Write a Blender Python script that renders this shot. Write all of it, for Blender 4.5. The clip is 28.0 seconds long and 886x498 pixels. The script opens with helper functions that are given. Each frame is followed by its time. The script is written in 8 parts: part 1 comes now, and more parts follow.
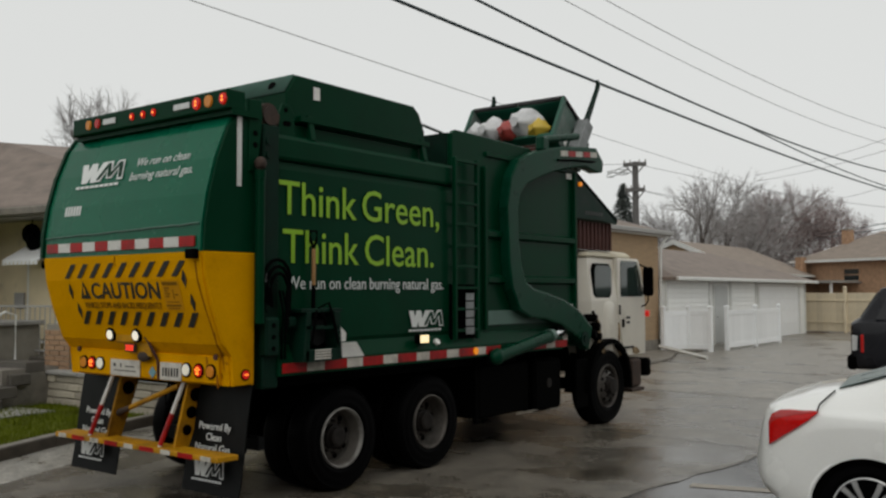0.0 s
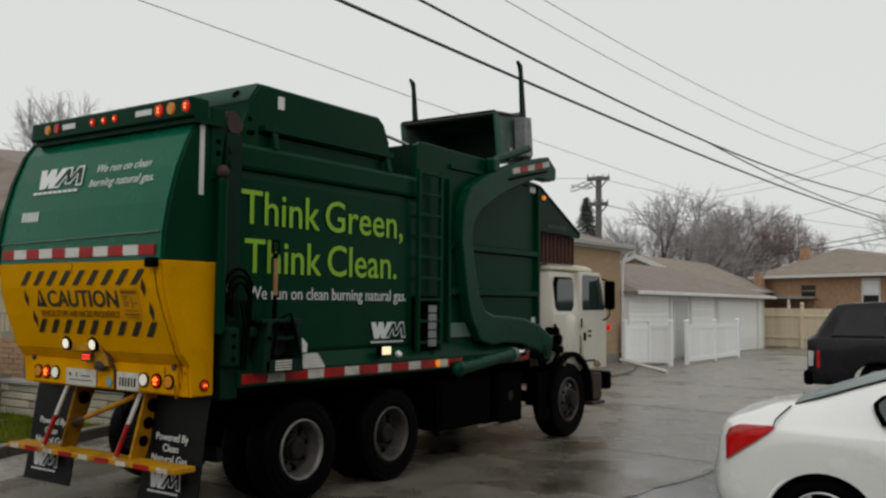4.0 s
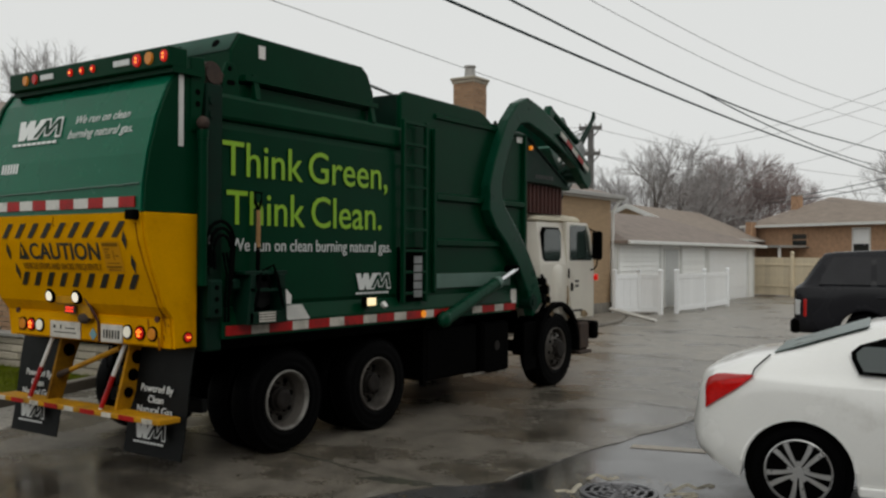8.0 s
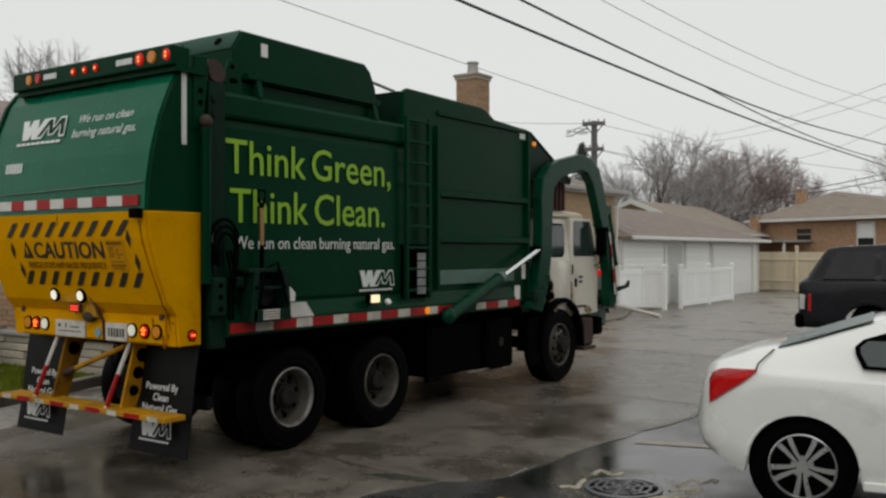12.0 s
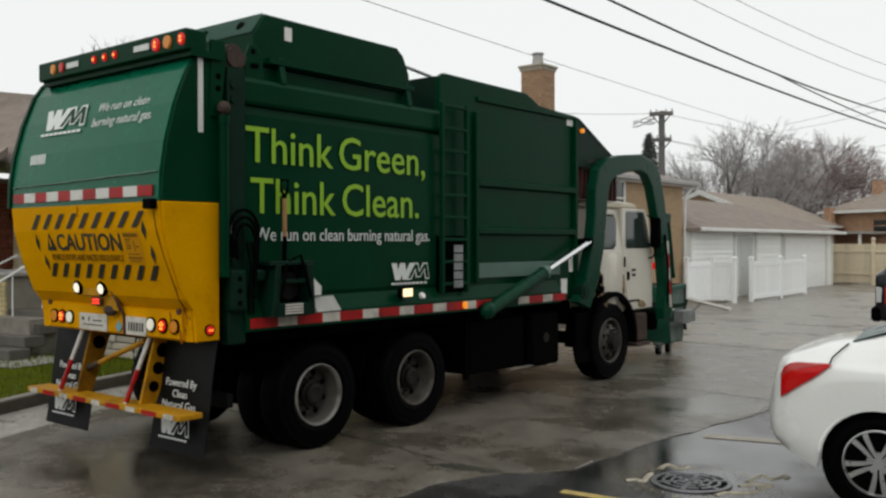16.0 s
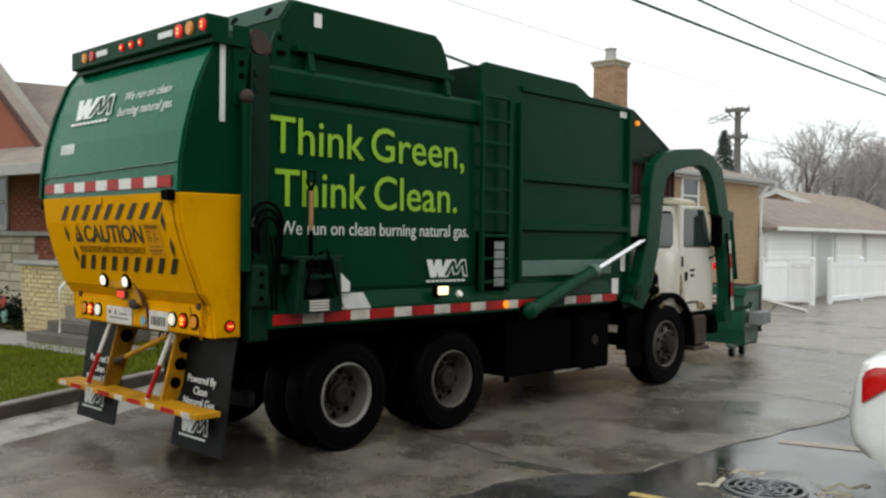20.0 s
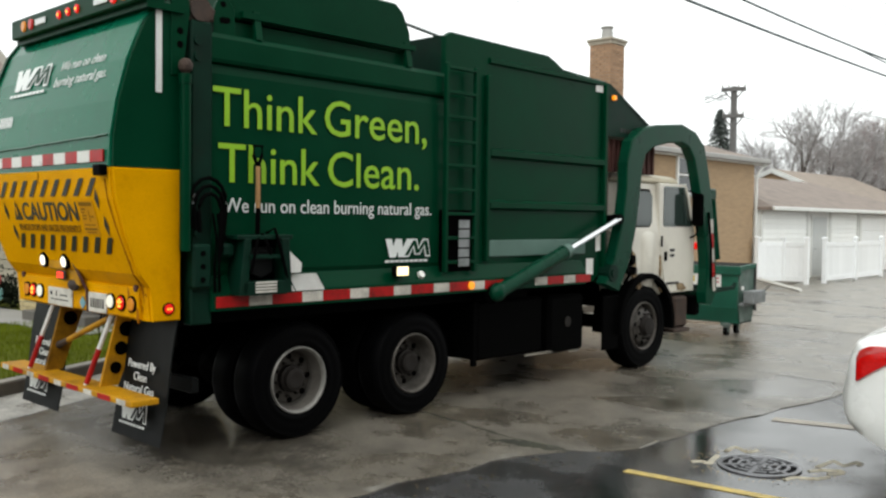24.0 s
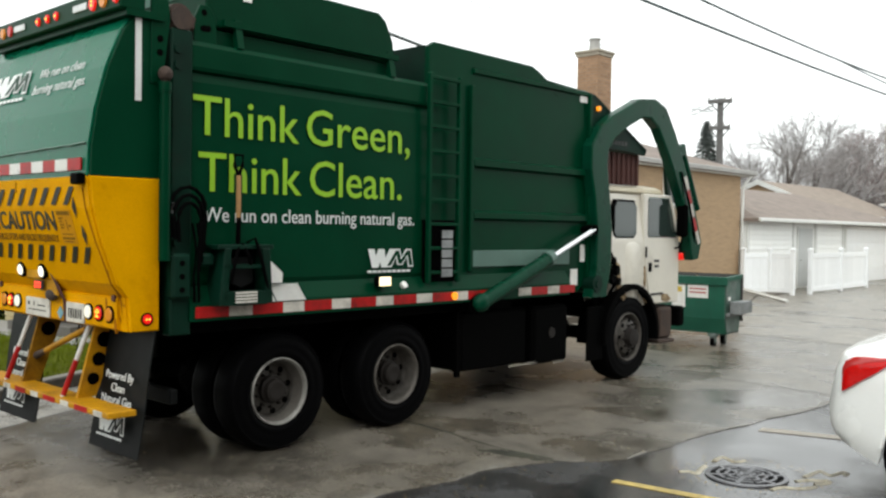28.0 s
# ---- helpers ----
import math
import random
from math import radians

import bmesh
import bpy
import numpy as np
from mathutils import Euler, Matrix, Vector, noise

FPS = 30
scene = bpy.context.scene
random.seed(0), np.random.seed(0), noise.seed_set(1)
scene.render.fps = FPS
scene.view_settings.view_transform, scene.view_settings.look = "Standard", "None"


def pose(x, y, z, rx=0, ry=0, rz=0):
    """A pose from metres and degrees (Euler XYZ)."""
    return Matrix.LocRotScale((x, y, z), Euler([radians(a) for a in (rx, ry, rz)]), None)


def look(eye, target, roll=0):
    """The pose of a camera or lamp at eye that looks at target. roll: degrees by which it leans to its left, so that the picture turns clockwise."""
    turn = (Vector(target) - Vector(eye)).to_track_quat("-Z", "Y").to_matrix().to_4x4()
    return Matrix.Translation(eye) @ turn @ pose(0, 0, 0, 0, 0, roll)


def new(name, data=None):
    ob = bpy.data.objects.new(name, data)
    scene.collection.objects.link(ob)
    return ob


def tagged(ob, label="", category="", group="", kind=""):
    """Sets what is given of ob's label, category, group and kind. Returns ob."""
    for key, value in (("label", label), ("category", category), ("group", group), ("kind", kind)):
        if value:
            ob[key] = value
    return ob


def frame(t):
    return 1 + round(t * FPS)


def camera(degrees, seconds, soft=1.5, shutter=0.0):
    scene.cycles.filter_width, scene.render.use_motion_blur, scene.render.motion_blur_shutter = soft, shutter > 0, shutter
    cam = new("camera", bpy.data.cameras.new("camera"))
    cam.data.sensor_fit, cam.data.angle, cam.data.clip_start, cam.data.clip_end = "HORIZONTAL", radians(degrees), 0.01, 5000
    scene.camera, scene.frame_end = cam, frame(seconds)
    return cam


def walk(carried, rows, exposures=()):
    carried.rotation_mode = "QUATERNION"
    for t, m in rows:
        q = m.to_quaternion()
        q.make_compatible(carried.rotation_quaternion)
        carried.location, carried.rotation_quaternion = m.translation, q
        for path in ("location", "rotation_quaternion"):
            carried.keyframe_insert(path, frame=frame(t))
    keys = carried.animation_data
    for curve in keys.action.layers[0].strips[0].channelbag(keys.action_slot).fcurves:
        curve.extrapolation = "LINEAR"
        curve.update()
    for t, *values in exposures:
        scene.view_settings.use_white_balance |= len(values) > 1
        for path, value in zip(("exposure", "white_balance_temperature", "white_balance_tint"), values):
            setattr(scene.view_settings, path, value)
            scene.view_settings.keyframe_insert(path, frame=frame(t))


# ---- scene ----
cam = camera(51.9, 28.0, soft=2.4)
PATH = [
    (0, (-0.415, 0.648, 1.876), (-1.6267, 2.2363, 1.9721), -0.15),
    (0.5, (-0.416, 0.647, 1.875), (-1.6543, 2.2141, 1.9765), -0.47),
    (1, (-0.420, 0.647, 1.874), (-1.6467, 2.2228, 1.9869), -0.56),
    (1.5, (-0.423, 0.651, 1.871), (-1.6628, 2.2180, 1.9462), -0.38),
    (2, (-0.426, 0.653, 1.870), (-1.6585, 2.2254, 1.9525), -0.55),
    (2.5, (-0.428, 0.655, 1.873), (-1.6522, 2.2356, 1.9417), -0.60),
    (3, (-0.433, 0.657, 1.878), (-1.6540, 2.2392, 1.9468), -0.93),
    (3.5, (-0.422, 0.658, 1.881), (-1.6307, 2.2469, 1.9964), 0.20),
    (4, (-0.410, 0.654, 1.884), (-1.5569, 2.2874, 2.0048), 0.52),
    (4.5, (-0.410, 0.657, 1.884), (-1.5308, 2.3110, 1.9718), -0.25),
    (6.5, (-0.342, 0.720, 1.890), (-1.4821, 2.3631, 1.9047), 0.44),
    (7, (-0.348, 0.718, 1.891), (-1.4983, 2.3533, 1.9298), -0.09),
    (7.5, (-0.341, 0.718, 1.892), (-1.4909, 2.3538, 1.9046), 0.03),
    (8, (-0.345, 0.722, 1.893), (-1.4821, 2.3672, 1.9047), 0.29),
    (8.5, (-0.343, 0.722, 1.892), (-1.4844, 2.3643, 1.8957), 0.31),
    (9, (-0.333, 0.721, 1.892), (-1.4645, 2.3702, 1.8999), -0.02),
    (9.5, (-0.336, 0.718, 1.893), (-1.4672, 2.3667, 1.8945), 0.12),
    (10, (-0.329, 0.717, 1.893), (-1.4608, 2.3663, 1.8911), -0.00),
    (10.5, (-0.333, 0.718, 1.893), (-1.4732, 2.3617, 1.9005), -0.07),
    (11, (-0.332, 0.714, 1.894), (-1.4910, 2.3442, 1.9036), 0.02),
    (11.5, (-0.333, 0.719, 1.896), (-1.4821, 2.3558, 1.9051), -0.14),
    (13.5, (-0.335, 0.709, 1.888), (-1.4741, 2.3531, 1.8787), 0.19),
    (14, (-0.335, 0.702, 1.889), (-1.5359, 2.3014, 1.8812), 0.18),
    (14.5, (-0.333, 0.696, 1.886), (-1.5527, 2.2809, 1.8663), 0.22),
    (15, (-0.339, 0.705, 1.889), (-1.5570, 2.2904, 1.8537), 0.18),
    (15.5, (-0.339, 0.706, 1.889), (-1.5838, 2.2716, 1.8828), -0.27),
    (16, (-0.329, 0.703, 1.890), (-1.5866, 2.2575, 1.8772), -0.08),
    (16.5, (-0.336, 0.708, 1.890), (-1.6075, 2.2521, 1.8865), -0.16),
    (17, (-0.348, 0.714, 1.890), (-1.6776, 2.2080, 1.8807), 0.21),
    (17.5, (-0.353, 0.721, 1.892), (-1.6941, 2.2046, 1.8959), 0.39),
    (18, (-0.351, 0.725, 1.893), (-1.7010, 2.2011, 1.8983), 0.46),
    (18.5, (-0.352, 0.730, 1.891), (-1.6988, 2.2080, 1.8798), 0.60),
    (19, (-0.357, 0.728, 1.889), (-1.7092, 2.2012, 1.8735), 0.37),
    (19.5, (-0.360, 0.732, 1.889), (-1.7129, 2.2049, 1.8591), 0.45),
    (20, (-0.356, 0.729, 1.888), (-1.7272, 2.1845, 1.8664), 0.61),
    (20.5, (-0.361, 0.726, 1.888), (-1.7377, 2.1758, 1.8540), 0.70),
    (21, (-0.359, 0.726, 1.889), (-1.7280, 2.1832, 1.8484), 0.82),
    (21.5, (-0.360, 0.726, 1.888), (-1.7367, 2.1767, 1.8596), 0.57),
    (23.5, (-0.359, 0.715, 1.886), (-1.7209, 2.1793, 1.8290), 0.63),
    (24, (-0.361, 0.718, 1.886), (-1.7239, 2.1808, 1.8185), 0.69),
    (24.5, (-0.363, 0.724, 1.885), (-1.7158, 2.1953, 1.8229), 0.55),
    (25, (-0.368, 0.727, 1.889), (-1.7223, 2.1973, 1.8349), 0.43),
    (25.5, (-0.367, 0.726, 1.891), (-1.7254, 2.1930, 1.8577), 0.06),
    (26, (-0.363, 0.724, 1.894), (-1.7240, 2.1891, 1.8686), -0.19),
    (26.5, (-0.356, 0.719, 1.892), (-1.7179, 2.1835, 1.8641), -0.19),
    (27, (-0.354, 0.717, 1.889), (-1.7138, 2.1825, 1.8358), 0.27),
    (27.5, (-0.351, 0.706, 1.883), (-1.7038, 2.1763, 1.7896), 1.25),
    (28, (-0.361, 0.706, 1.883), (-1.7039, 2.1866, 1.8390), 0.83),
]
EXPOSURE = [(0, -0.24, 6600, 8), (11.5, -0.20, 6600, 8), (14.0, -0.08, 6600, 8), (17.0, 0.18, 6500, 7), (21.0, 0.62, 6450, 6), (24.0, 0.80, 6450, 6), (28.0, 0.90, 6450, 6)]
walk(cam, [(t, look(eye, target, roll)) for t, eye, target, roll in PATH], EXPOSURE)

# ---------- overcast sky and a weak, wide sun ----------
SUN_EL, SUN_AZ = radians(48), radians(150)
world = bpy.data.worlds.new("overcast")
scene.world = world
world.use_nodes = True
wn, wl = world.node_tree.nodes, world.node_tree.links
sky = wn.new("ShaderNodeTexSky")
sky.sky_type, sky.sun_disc, sky.sun_elevation, sky.sun_rotation = "NISHITA", False, SUN_EL, SUN_AZ
sky.dust_density, sky.air_density = 4.0, 1.0
grey = wn.new("ShaderNodeHueSaturation")
grey.inputs["Saturation"].default_value = 0.06
cloud = wn.new("ShaderNodeMix")
cloud.data_type = "RGBA"
cloud.inputs[0].default_value = 0.80
cloud.inputs[7].default_value = (9.6, 9.75, 9.8, 1)
wl.new(sky.outputs[0], grey.inputs["Color"]), wl.new(grey.outputs[0], cloud.inputs[6])
wl.new(cloud.outputs[2], wn["Background"].inputs["Color"])
wn["Background"].inputs["Strength"].default_value = 0.1
sun = new("sun", bpy.data.lights.new("sun", "SUN"))
sun.data.energy, sun.data.angle, sun.data.color = 0.35, radians(40), (1.0, 0.97, 0.93)
sun.rotation_euler = (radians(42), 0, radians(180) - SUN_AZ)

# ---------- materials ----------
def nodes_of(name):
    m = bpy.data.materials.new(name)
    m.use_nodes = True
    nt = m.node_tree
    return m, nt, nt.nodes["Principled BSDF"]


def mat(name, col, rough=0.5, metal=0.0, var=0.25, scale=6.0, fine=60.0, bump=0.1, dirt=None, dirt_amount=0.0, coat=0.0, rough_var=0.15, piece=0.0, stretch=None, spec=0.5):
    """Base colour with a broad and a fine variation, roughness variation, relief, and stains of a second colour."""
    m, nt, bs = nodes_of(name)
    N, K = nt.nodes, nt.links
    tc = N.new("ShaderNodeTexCoord")
    src = tc.outputs["Object"]
    if stretch:
        mp = N.new("ShaderNodeMapping")
        mp.inputs["Scale"].default_value = stretch
        K.new(src, mp.inputs["Vector"])
        src = mp.outputs["Vector"]
    a = N.new("ShaderNodeTexNoise")
    a.inputs["Scale"].default_value, a.inputs["Detail"].default_value = scale, 6
    b = N.new("ShaderNodeTexNoise")
    b.inputs["Scale"].default_value, b.inputs["Detail"].default_value = fine, 4
    K.new(src, a.inputs["Vector"]), K.new(src, b.inputs["Vector"])
    mix = N.new("ShaderNodeMix")
    mix.data_type = "FLOAT"
    mix.inputs[0].default_value = 0.4
    K.new(a.outputs["Fac"], mix.inputs[2]), K.new(b.outputs["Fac"], mix.inputs[3])
    ramp = N.new("ShaderNodeValToRGB")
    lo = [max(c * (1 - var), 0.0) for c in col]
    hi = [min(c * (1 + var), 1.0) for c in col]
    ramp.color_ramp.elements[0].position, ramp.color_ramp.elements[1].position = 0.3, 0.7
    ramp.color_ramp.elements[0].color, ramp.color_ramp.elements[1].color = (*lo, 1), (*hi, 1)
    K.new(mix.outputs[0], ramp.inputs[0])
    out = ramp.outputs[0]
    if dirt_amount > 0:
        d = N.new("ShaderNodeTexNoise")
        d.inputs["Scale"].default_value, d.inputs["Detail"].default_value, d.inputs["Roughness"].default_value = scale * 0.6, 9, 0.7
        K.new(src, d.inputs["Vector"])
        dr = N.new("ShaderNodeMapRange")
        dr.inputs[1].default_value, dr.inputs[2].default_value = 0.62 - 0.3 * dirt_amount, 0.72
        dr.inputs[4].default_value = min(1.0, dirt_amount + 0.25)
        K.new(d.outputs["Fac"], dr.inputs[0])
        dm = N.new("ShaderNodeMix")
        dm.data_type = "RGBA"
        dm.inputs[7].default_value = (*dirt, 1)
        K.new(dr.outputs[0], dm.inputs[0]), K.new(out, dm.inputs[6])
        out = dm.outputs[2]
    if piece > 0:
        oi = N.new("ShaderNodeObjectInfo")
        pr = N.new("ShaderNodeMapRange")
        pr.inputs[3].default_value, pr.inputs[4].default_value = 1 - piece, 1 + piece
        K.new(oi.outputs["Random"], pr.inputs[0])
        hs = N.new("ShaderNodeHueSaturation")
        K.new(pr.outputs[0], hs.inputs["Value"]), K.new(out, hs.inputs["Color"])
        out = hs.outputs[0]
    K.new(out, bs.inputs["Base Color"])
    rr = N.new("ShaderNodeMapRange")
    rr.inputs[3].default_value, rr.inputs[4].default_value = max(rough - rough_var, 0.03), min(rough + rough_var, 1)
    K.new(a.outputs["Fac"], rr.inputs[0]), K.new(rr.outputs[0], bs.inputs["Roughness"])
    bs.inputs["Metallic"].default_value = metal
    bs.inputs["Coat Weight"].default_value = coat
    bs.inputs["Specular IOR Level"].default_value = spec
    if bump > 0:
        bp = N.new("ShaderNodeBump")
        bp.inputs["Strength"].default_value, bp.inputs["Distance"].default_value = bump, 0.01
        K.new(mix.outputs[0], bp.inputs["Height"]), K.new(bp.outputs[0], bs.inputs["Normal"])
    return m


def glow(name, col, strength, base=None):
    m, nt, bs = nodes_of(name)
    bs.inputs["Base Color"].default_value = (*(base or col), 1)
    bs.inputs["Emission Color"].default_value = (*col, 1)
    bs.inputs["Emission Strength"].default_value = strength
    bs.inputs["Roughness"].default_value = 0.2
    return m


def glass(name, col=(0.02, 0.025, 0.025), rough=0.04):
    m, nt, bs = nodes_of(name)
    bs.inputs["Base Color"].default_value = (*col, 1)
    bs.inputs["Roughness"].default_value = rough
    bs.inputs["Specular IOR Level"].default_value = 0.7
    return m


def wet_ground(name, col, scale, dry_rough, wet_rough, amount, crack=0.0, crack_scale=0.6):
    """Paving, damp all over with smoother puddle patches, aggregate and cracks."""
    m, nt, bs = nodes_of(name)
    N, K = nt.nodes, nt.links
    geo = N.new("ShaderNodeNewGeometry")
    p = geo.outputs["Position"]
    big = N.new("ShaderNodeTexNoise")
    big.inputs["Scale"].default_value, big.inputs["Detail"].default_value = scale, 7
    mid = N.new("ShaderNodeTexNoise")
    mid.inputs["Scale"].default_value, mid.inputs["Detail"].default_value, mid.inputs["Roughness"].default_value = scale * 9, 8, 0.7
    agg = N.new("ShaderNodeTexNoise")
    agg.inputs["Scale"].default_value, agg.inputs["Detail"].default_value, agg.inputs["Roughness"].default_value = 42, 8, 0.86
    for n in (big, mid, agg):
        K.new(p, n.inputs["Vector"])
    puddle = N.new("ShaderNodeMapRange")
    puddle.inputs[1].default_value, puddle.inputs[2].default_value = 0.62 - amount * 0.3, 0.72 - amount * 0.3
    K.new(big.outputs["Fac"], puddle.inputs[0])
    ramp = N.new("ShaderNodeValToRGB")
    ramp.color_ramp.elements[0].position, ramp.color_ramp.elements[1].position = 0.25, 0.75
    ramp.color_ramp.elements[0].color = (*[c * 0.42 for c in col], 1)
    ramp.color_ramp.elements[1].color = (*[c * 1.5 for c in col], 1)
    K.new(mid.outputs["Fac"], ramp.inputs[0])
    dark = N.new("ShaderNodeMix")
    dark.data_type, dark.blend_type = "RGBA", "MULTIPLY"
    dark.inputs[7].default_value = (0.55, 0.55, 0.55, 1)
    K.new(puddle.outputs[0], dark.inputs[0]), K.new(ramp.outputs[0], dark.inputs[6])
    grain = N.new("ShaderNodeMix")
    grain.data_type, grain.blend_type = "RGBA", "OVERLAY"
    grain.inputs[0].default_value = 0.95
    speck = N.new("ShaderNodeMapRange")
    speck.inputs[1].default_value, speck.inputs[2].default_value, speck.inputs[3].default_value, speck.inputs[4].default_value = 0.34, 0.66, 0.02, 0.98
    K.new(agg.outputs["Fac"], speck.inputs[0])
    K.new(dark.outputs[2], grain.inputs[6]), K.new(speck.outputs[0], grain.inputs[7])
    damp = N.new("ShaderNodeTexNoise")
    damp.inputs["Scale"].default_value, damp.inputs["Detail"].default_value, damp.inputs["Roughness"].default_value = scale * 2.6, 10, 0.62
    K.new(p, damp.inputs["Vector"])
    dmask = N.new("ShaderNodeMapRange")
    dmask.inputs[1].default_value, dmask.inputs[2].default_value = 0.47, 0.60
    K.new(damp.outputs["Fac"], dmask.inputs[0])
    dmix = N.new("ShaderNodeMix")
    dmix.data_type, dmix.blend_type = "RGBA", "MULTIPLY"
    dmix.inputs[7].default_value = (0.58, 0.56, 0.52, 1)
    K.new(dmask.outputs[0], dmix.inputs[0]), K.new(grain.outputs[2], dmix.inputs[6])
    grain = dmix
    desat = N.new("ShaderNodeHueSaturation")
    desat.inputs["Saturation"].default_value = 0.90
    K.new(grain.outputs[2], desat.inputs["Color"])
    out = desat.outputs[0]
    hm = N.new("ShaderNodeMix")
    hm.data_type = "FLOAT"
    hm.inputs[0].default_value = 0.45
    K.new(mid.outputs["Fac"], hm.inputs[2]), K.new(agg.outputs["Fac"], hm.inputs[3])
    height = hm.outputs[0]
    if crack > 0:
        v = N.new("ShaderNodeTexVoronoi")
        v.feature = "DISTANCE_TO_EDGE"
        v.inputs["Scale"].default_value = crack_scale
        warp = N.new("ShaderNodeMix")
        warp.data_type = "VECTOR"
        warp.inputs[0].default_value = 0.12
        K.new(p, warp.inputs[4]), K.new(mid.outputs["Color"], warp.inputs[5])
        K.new(warp.outputs[1], v.inputs["Vector"])
        cr = N.new("ShaderNodeMapRange")
        cr.inputs[1].default_value, cr.inputs[2].default_value = 0.004, 0.016
        cr.inputs[3].default_value = 1 - crack
        K.new(v.outputs["Distance"], cr.inputs[0])
        cm = N.new("ShaderNodeMix")
        cm.data_type, cm.blend_type = "RGBA", "MULTIPLY"
        cm.inputs[0].default_value = 1
        K.new(out, cm.inputs[6]), K.new(cr.outputs[0], cm.inputs[7])
        out = cm.outputs[2]
    K.new(out, bs.inputs["Base Color"])
    bs.inputs["Specular IOR Level"].default_value = 0.78
    rm = N.new("ShaderNodeMapRange")
    rm.inputs[3].default_value, rm.inputs[4].default_value = dry_rough, wet_rough
    K.new(puddle.outputs[0], rm.inputs[0])
    rd = N.new("ShaderNodeMath")
    rd.operation = "MULTIPLY_ADD"
    rd.inputs[1].default_value = -0.14
    K.new(dmask.outputs[0], rd.inputs[0]), K.new(rm.outputs[0], rd.inputs[2])
    rg = N.new("ShaderNodeMath")
    rg.operation = "MULTIPLY_ADD"
    rg.inputs[1].default_value = 0.34
    rs = N.new("ShaderNodeMath")
    rs.operation = "SUBTRACT"
    rs.inputs[1].default_value = 0.45
    K.new(agg.outputs["Fac"], rs.inputs[0]), K.new(rs.outputs[0], rg.inputs[0]), K.new(rd.outputs[0], rg.inputs[2])
    K.new(rg.outputs[0], bs.inputs["Roughness"])
    inv = N.new("ShaderNodeMapRange")
    inv.inputs[3].default_value, inv.inputs[4].default_value = 0.62, 0.09
    K.new(puddle.outputs[0], inv.inputs[0])
    bp = N.new("ShaderNodeBump")
    bp.inputs["Distance"].default_value = 0.011
    K.new(inv.outputs[0], bp.inputs["Strength"]), K.new(height, bp.inputs["Height"]), K.new(bp.outputs[0], bs.inputs["Normal"])
    return m


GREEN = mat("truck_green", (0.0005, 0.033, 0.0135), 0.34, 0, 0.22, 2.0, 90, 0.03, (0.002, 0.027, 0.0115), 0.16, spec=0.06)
# tailgate green, lifted above the body green to carry the sky's sheen
GREEN_PALE = mat("tailgate_green_sky_sheen", (0.0015, 0.110, 0.056), 0.26, 0, 0.22, 2.0, 90, 0.02, (0.002, 0.080, 0.040), 0.22, spec=0.18)
ARM_GREEN = mat("arm_green_wet", (0.0015, 0.041, 0.020), 0.30, 0, 0.25, 3.0, 90, 0.04, (0.004, 0.025, 0.014), 0.25, spec=0.11)
CHAMFER = mat("skylit_pale_green", (0.035, 0.125, 0.085), 0.40, 0, 0.25, 3, 80, 0.04, (0.015, 0.07, 0.045), 0.3, spec=0.3)
STRIPE_PALE = mat("pale_green_panel", (0.10, 0.17, 0.14), 0.45, 0, 0.2, 3, 80, 0.04, (0.03, 0.07, 0.05), 0.25, spec=0.25)
GREEN_DARK = mat("truck_green_dark_dirty", (0.0015, 0.019, 0.0105), 0.50, 0, 0.35, 5, 80, 0.08, (0.010, 0.011, 0.008), 0.25, spec=0.12)
YELLOW = mat("hazard_yellow", (0.68, 0.315, 0.0), 0.42, 0, 0.12, 2.5, 80, 0.05, (0.34, 0.115, 0.001), 0.24, spec=0.025)
YELLOW_RUST = mat("shaded_rusty_yellow", (0.24, 0.115, 0.006), 0.6, 0, 0.4, 8, 70, 0.2, (0.05, 0.024, 0.01), 0.5, spec=0.1)
YELLOW_WORN = mat("step_yellow", (0.46, 0.22, 0.003), 0.55, 0, 0.35, 8, 70, 0.2, (0.11, 0.05, 0.02), 0.4, spec=0.2)
LIME = mat("lime_letters", (0.26, 0.49, 0.012), 0.45, 0, 0.06, 4, 80, 0.0)
WHITE_INK = mat("white_letters", (0.72, 0.74, 0.72), 0.45, 0, 0.08, 5, 80, 0.0)
BLACK_INK = mat("black_letters", (0.012, 0.011, 0.009), 0.5, 0, 0.2, 5, 80, 0.0)
TAPE_RED = mat("tape_red", (0.36, 0.008, 0.008), 0.35, 0, 0.3, 9, 90, 0.02, (0.05, 0.012, 0.010), 0.42, spec=0.2)
TAPE_WHITE = mat("tape_white", (0.54, 0.51, 0.45), 0.35, 0, 0.3, 9, 90, 0.02, (0.10, 0.075, 0.055), 0.45, spec=0.2)
TAPE_CLEAN = mat("tape_white_clean", (0.60, 0.59, 0.55), 0.3, 0, 0.12, 12, 90, 0.0, (0.22, 0.18, 0.14), 0.15)
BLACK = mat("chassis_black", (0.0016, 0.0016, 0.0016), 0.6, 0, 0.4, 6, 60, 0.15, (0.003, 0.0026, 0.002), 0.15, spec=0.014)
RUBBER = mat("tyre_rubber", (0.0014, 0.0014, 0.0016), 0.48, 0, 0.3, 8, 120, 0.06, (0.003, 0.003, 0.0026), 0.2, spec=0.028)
FLAP = mat("flap_rubber", (0.004, 0.0046, 0.0046), 0.5, 0, 0.3, 5, 90, 0.05, (0.010, 0.010, 0.009), 0.2, spec=0.12)
RIM = mat("painted_rim", (0.25, 0.24, 0.22), 0.42, 0.3, 0.3, 9, 80, 0.08, (0.03, 0.024, 0.02), 0.55, spec=0.3)
